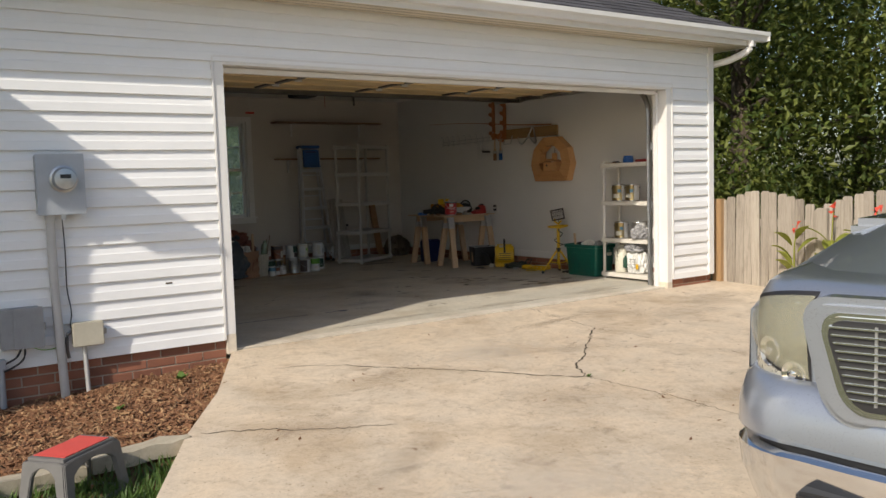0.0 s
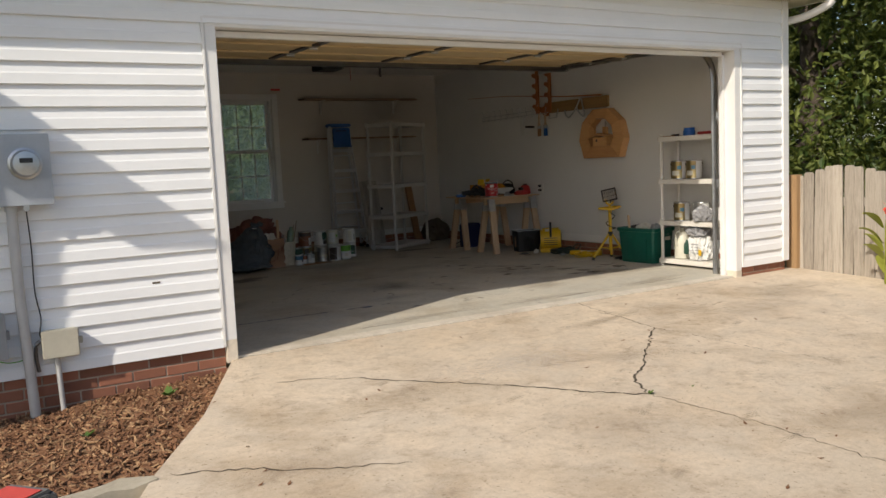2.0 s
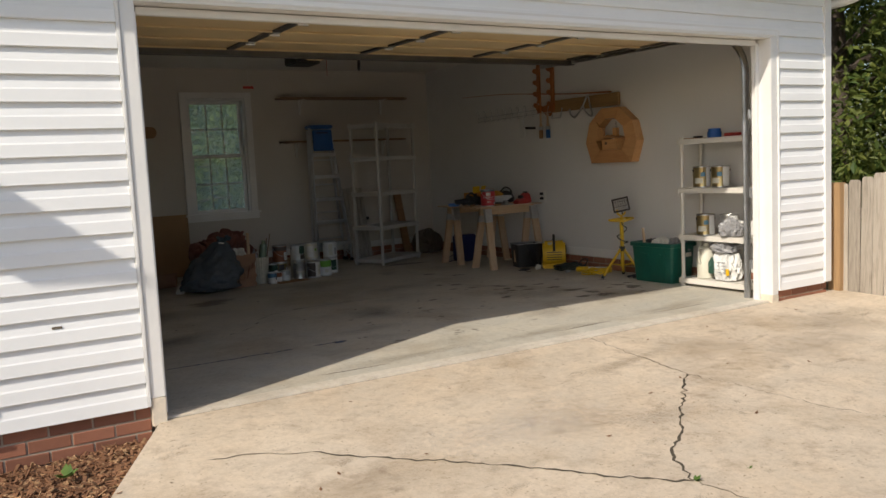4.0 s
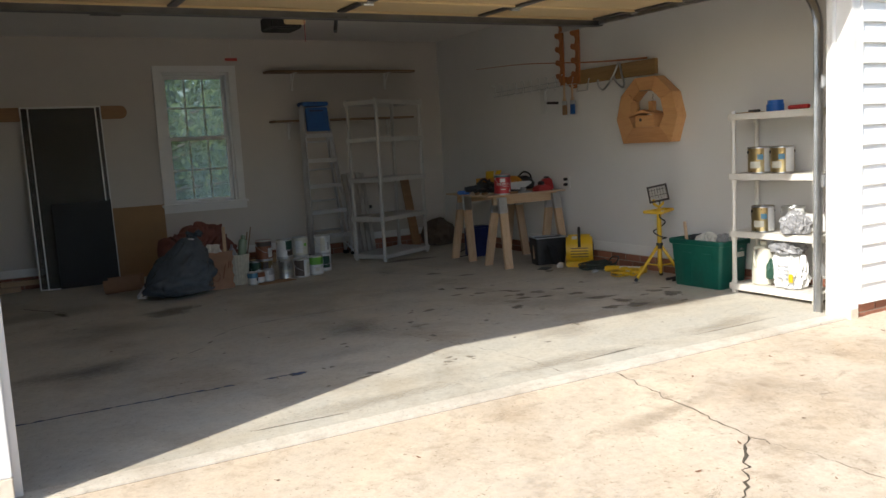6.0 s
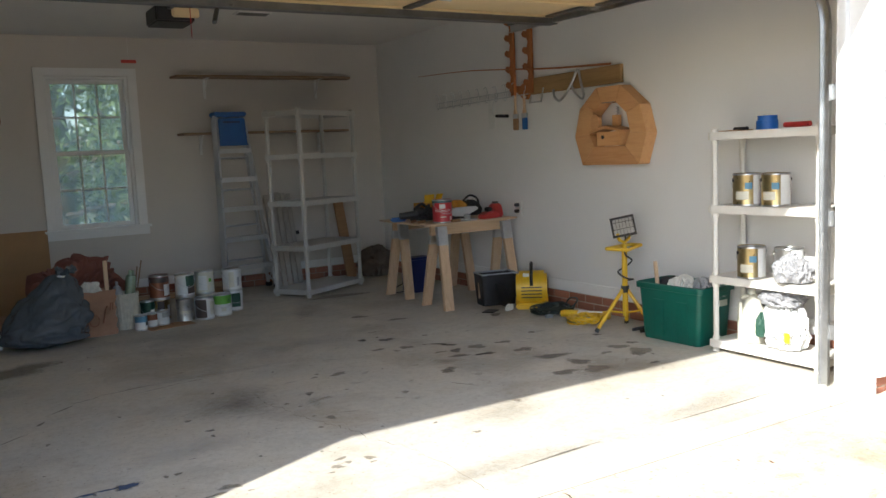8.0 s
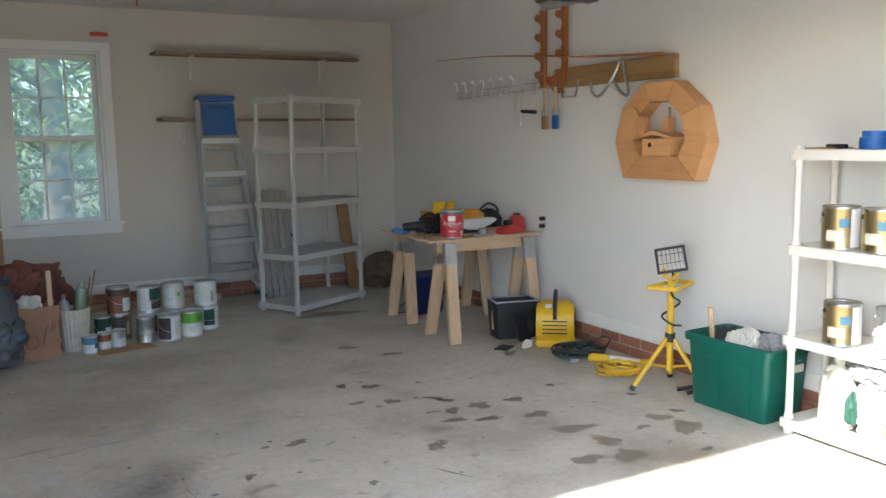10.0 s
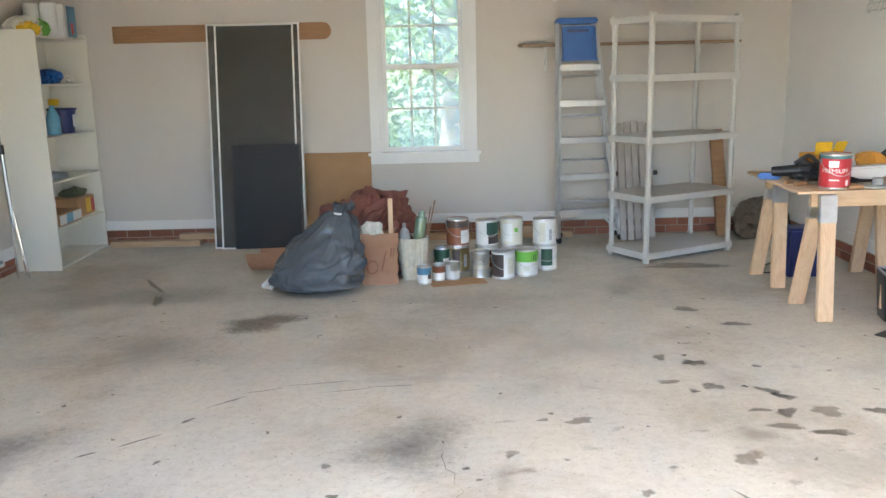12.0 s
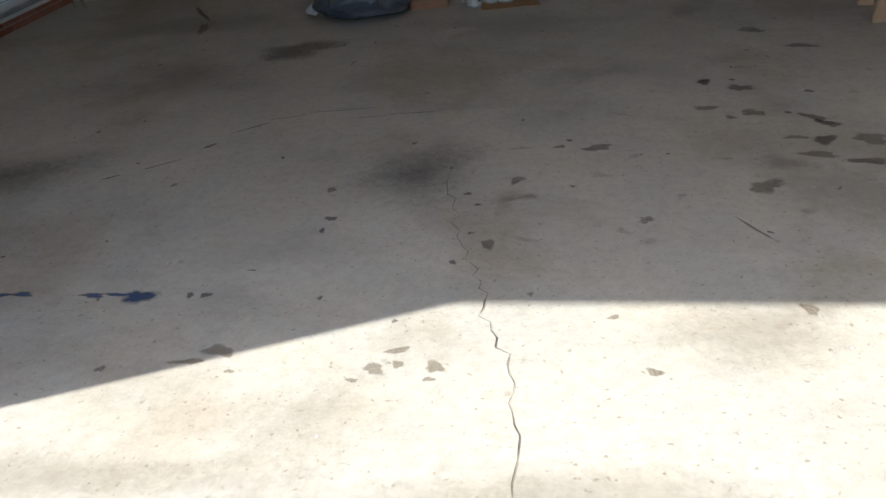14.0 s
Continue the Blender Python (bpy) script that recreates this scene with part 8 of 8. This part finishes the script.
prism(bm, [(-0.01, 0.02), (0.0, 0.09), (0.07, 0.075), (0.13, 0.10), (0.20, 0.075), (0.30, 0.09), (0.36, 0.06), (0.33, 0.02), (0.24, 0.025), (0.17, -0.03), (0.10, -0.045), (0.07, 0.0)], -0.03, -0.002, "yz")
part("base_board", bm, "redwood", gun, bevel=0.003)
boxpart("back_board", "redwood", gun, -0.03, -0.002, -0.01, 0.30, 0.62, 0.70, 0.003)
wr = thing("wire_hook_rack", "white wire hook rail with many hooks on the wall", "hook rail", XW, 3.37, 1.80)
for z, x in ((0.0, -0.03), (0.05, -0.02)):
    tubepart("rail", "steel", wr, [(x, 0.0, z), (x, 1.53, z - 0.02)], 0.005, 6)
for k in range(11):
    y = 0.04 + 0.145 * k
    tubepart("hook", "steel", wr, smooth_curve([(-0.02, y, 0.05), (-0.03, y, -0.02), (-0.05, y, -0.03), (-0.055, y, 0.0), (-0.035, y, 0.06), (-0.05, y, 0.11), (-0.075, y, 0.095)], 4), 0.0038, 6)
for y, mtl, lab in ((3.55, "plank", "brown"), (3.42, "blue", "blue")):
    br = thing("paint_brush", "paint brush with %s bristles hanging from the hook rail" % lab, "paint brush", XW - 0.045, y, 1.50)
    boxpart("bristles", mtl, br, -0.010, 0.010, -0.032, 0.032, 0.0, 0.10, 0.004)
    boxpart("ferrule", "steel", br, -0.011, 0.011, -0.033, 0.033, 0.10, 0.14, 0.002)
    bm = bmesh.new()
    prism(bm, [(-0.028, 0.14), (-0.012, 0.18), (-0.013, 0.30), (0.013, 0.30), (0.012, 0.18), (0.028, 0.14)], -0.008, 0.008, "yz")
    part("handle", bm, "pine", br, bevel=0.003)
sq = thing("roller_frame", "paint roller frame with black grip hanging on the rail", "paint roller", XW - 0.05, 3.66, 1.60)
tubepart("grip", "black", sq, [(0, 0.0, 0.03), (-0.02, 0.15, 0.04)], 0.014, 8)
tubepart("wire", "steel", sq, smooth_curve([(-0.02, 0.15, 0.04), (-0.02, 0.20, 0.06), (-0.02, 0.19, 0.16), (-0.02, 0.12, 0.21)], 4), 0.005, 6)
sc_ = thing("drywall_knife", "pale flat scraper hanging from the hook rail", "scraper", XW - 0.03, 3.93, 1.53)
boxpart("blade", "labelw", sc_, -0.004, 0.004, -0.05, 0.06, 0, 0.26, 0.003)
wk = thing("wire_hook", "bent grey wire hook beside the board", "hook", XW - 0.03, 3.20, 1.72)
tubepart("hook", "steel", wk, [(0, 0.14, 0.05), (-0.05, 0.10, 0.0), (-0.05, -0.06, 0.0), (-0.03, -0.07, 0.11), (0.0, -0.03, 0.10), (-0.02, -0.02, 0.02)], 0.007, 6)
rod = thing("cane_pole", "long thin red-brown cane pole laid across the racks", "pole")
tubepart("pole", "redwood", rod, smooth_curve([(XW - 0.05, 2.33, 1.935), (XW - 0.06, 3.0, 1.975), (XW - 0.065, 3.6, 2.03), (XW - 0.06, 4.3, 2.09), (XW - 0.05, 5.22, 2.13)], 6), 0.010, 6, r1=0.003)

# ---- bricks of the footings, last ----
brick_mesh = bpy.data.meshes.new("brick")
bm = bmesh.new()
box(bm, -0.0965, 0.0965, 0, 0.04, 0, 0.058)
bmesh.ops.bevel(bm, geom=bm.edges[:], offset=0.003, segments=1, affect="EDGES")
bm.to_mesh(brick_mesh)
bm.free()
brick_mesh.materials.append(M["brick"])
rb = random.Random(9)


def brick_course(parent, a, b, z, turn, at, shift):
    """One course between a and b along a wall; turn 0 faces -y, 90 faces +x, -90 faces -x."""
    u = a + 0.1 - shift
    while u < b + 0.05:
        lo, hi = max(a, u - 0.0965), min(b, u + 0.0965)
        if hi - lo > 0.03:
            s = new("brick", brick_mesh)
            s.parent = parent
            mid, sc = (lo + hi) / 2, (hi - lo) / 0.193
            j = rb.uniform(-0.0015, 0.0015)
            s.matrix_basis = (pose(mid, at + j, z) if turn == 0 else pose(at + j, mid, z, 0, 0, turn)) @ Matrix.Diagonal((sc, 1, 1, 1))
        u += 0.203


for k, z in enumerate((0.018, -0.05, -0.118, -0.186, -0.254)):
    brick_course(wall_front, -3.2, -0.078, z, 0, 0.012, 0.1 * (k % 2))
    if k < 3:
        brick_course(wall_front, 4.965, 5.64, z, 0, 0.012, 0.1 * (k % 2))
for k, z in enumerate((0.002, 0.068)):
    brick_course(wall_east, 0.20, 6.25, z, -90, 5.392, 0.1 * (k % 2))
    brick_course(wall_north, -0.88, 5.37, z, 0, 6.252, 0.1 * (k % 2))
    brick_course(wall_west, 0.20, 6.24, z - 0.02, 90, -0.892, 0.1 * (k % 2))
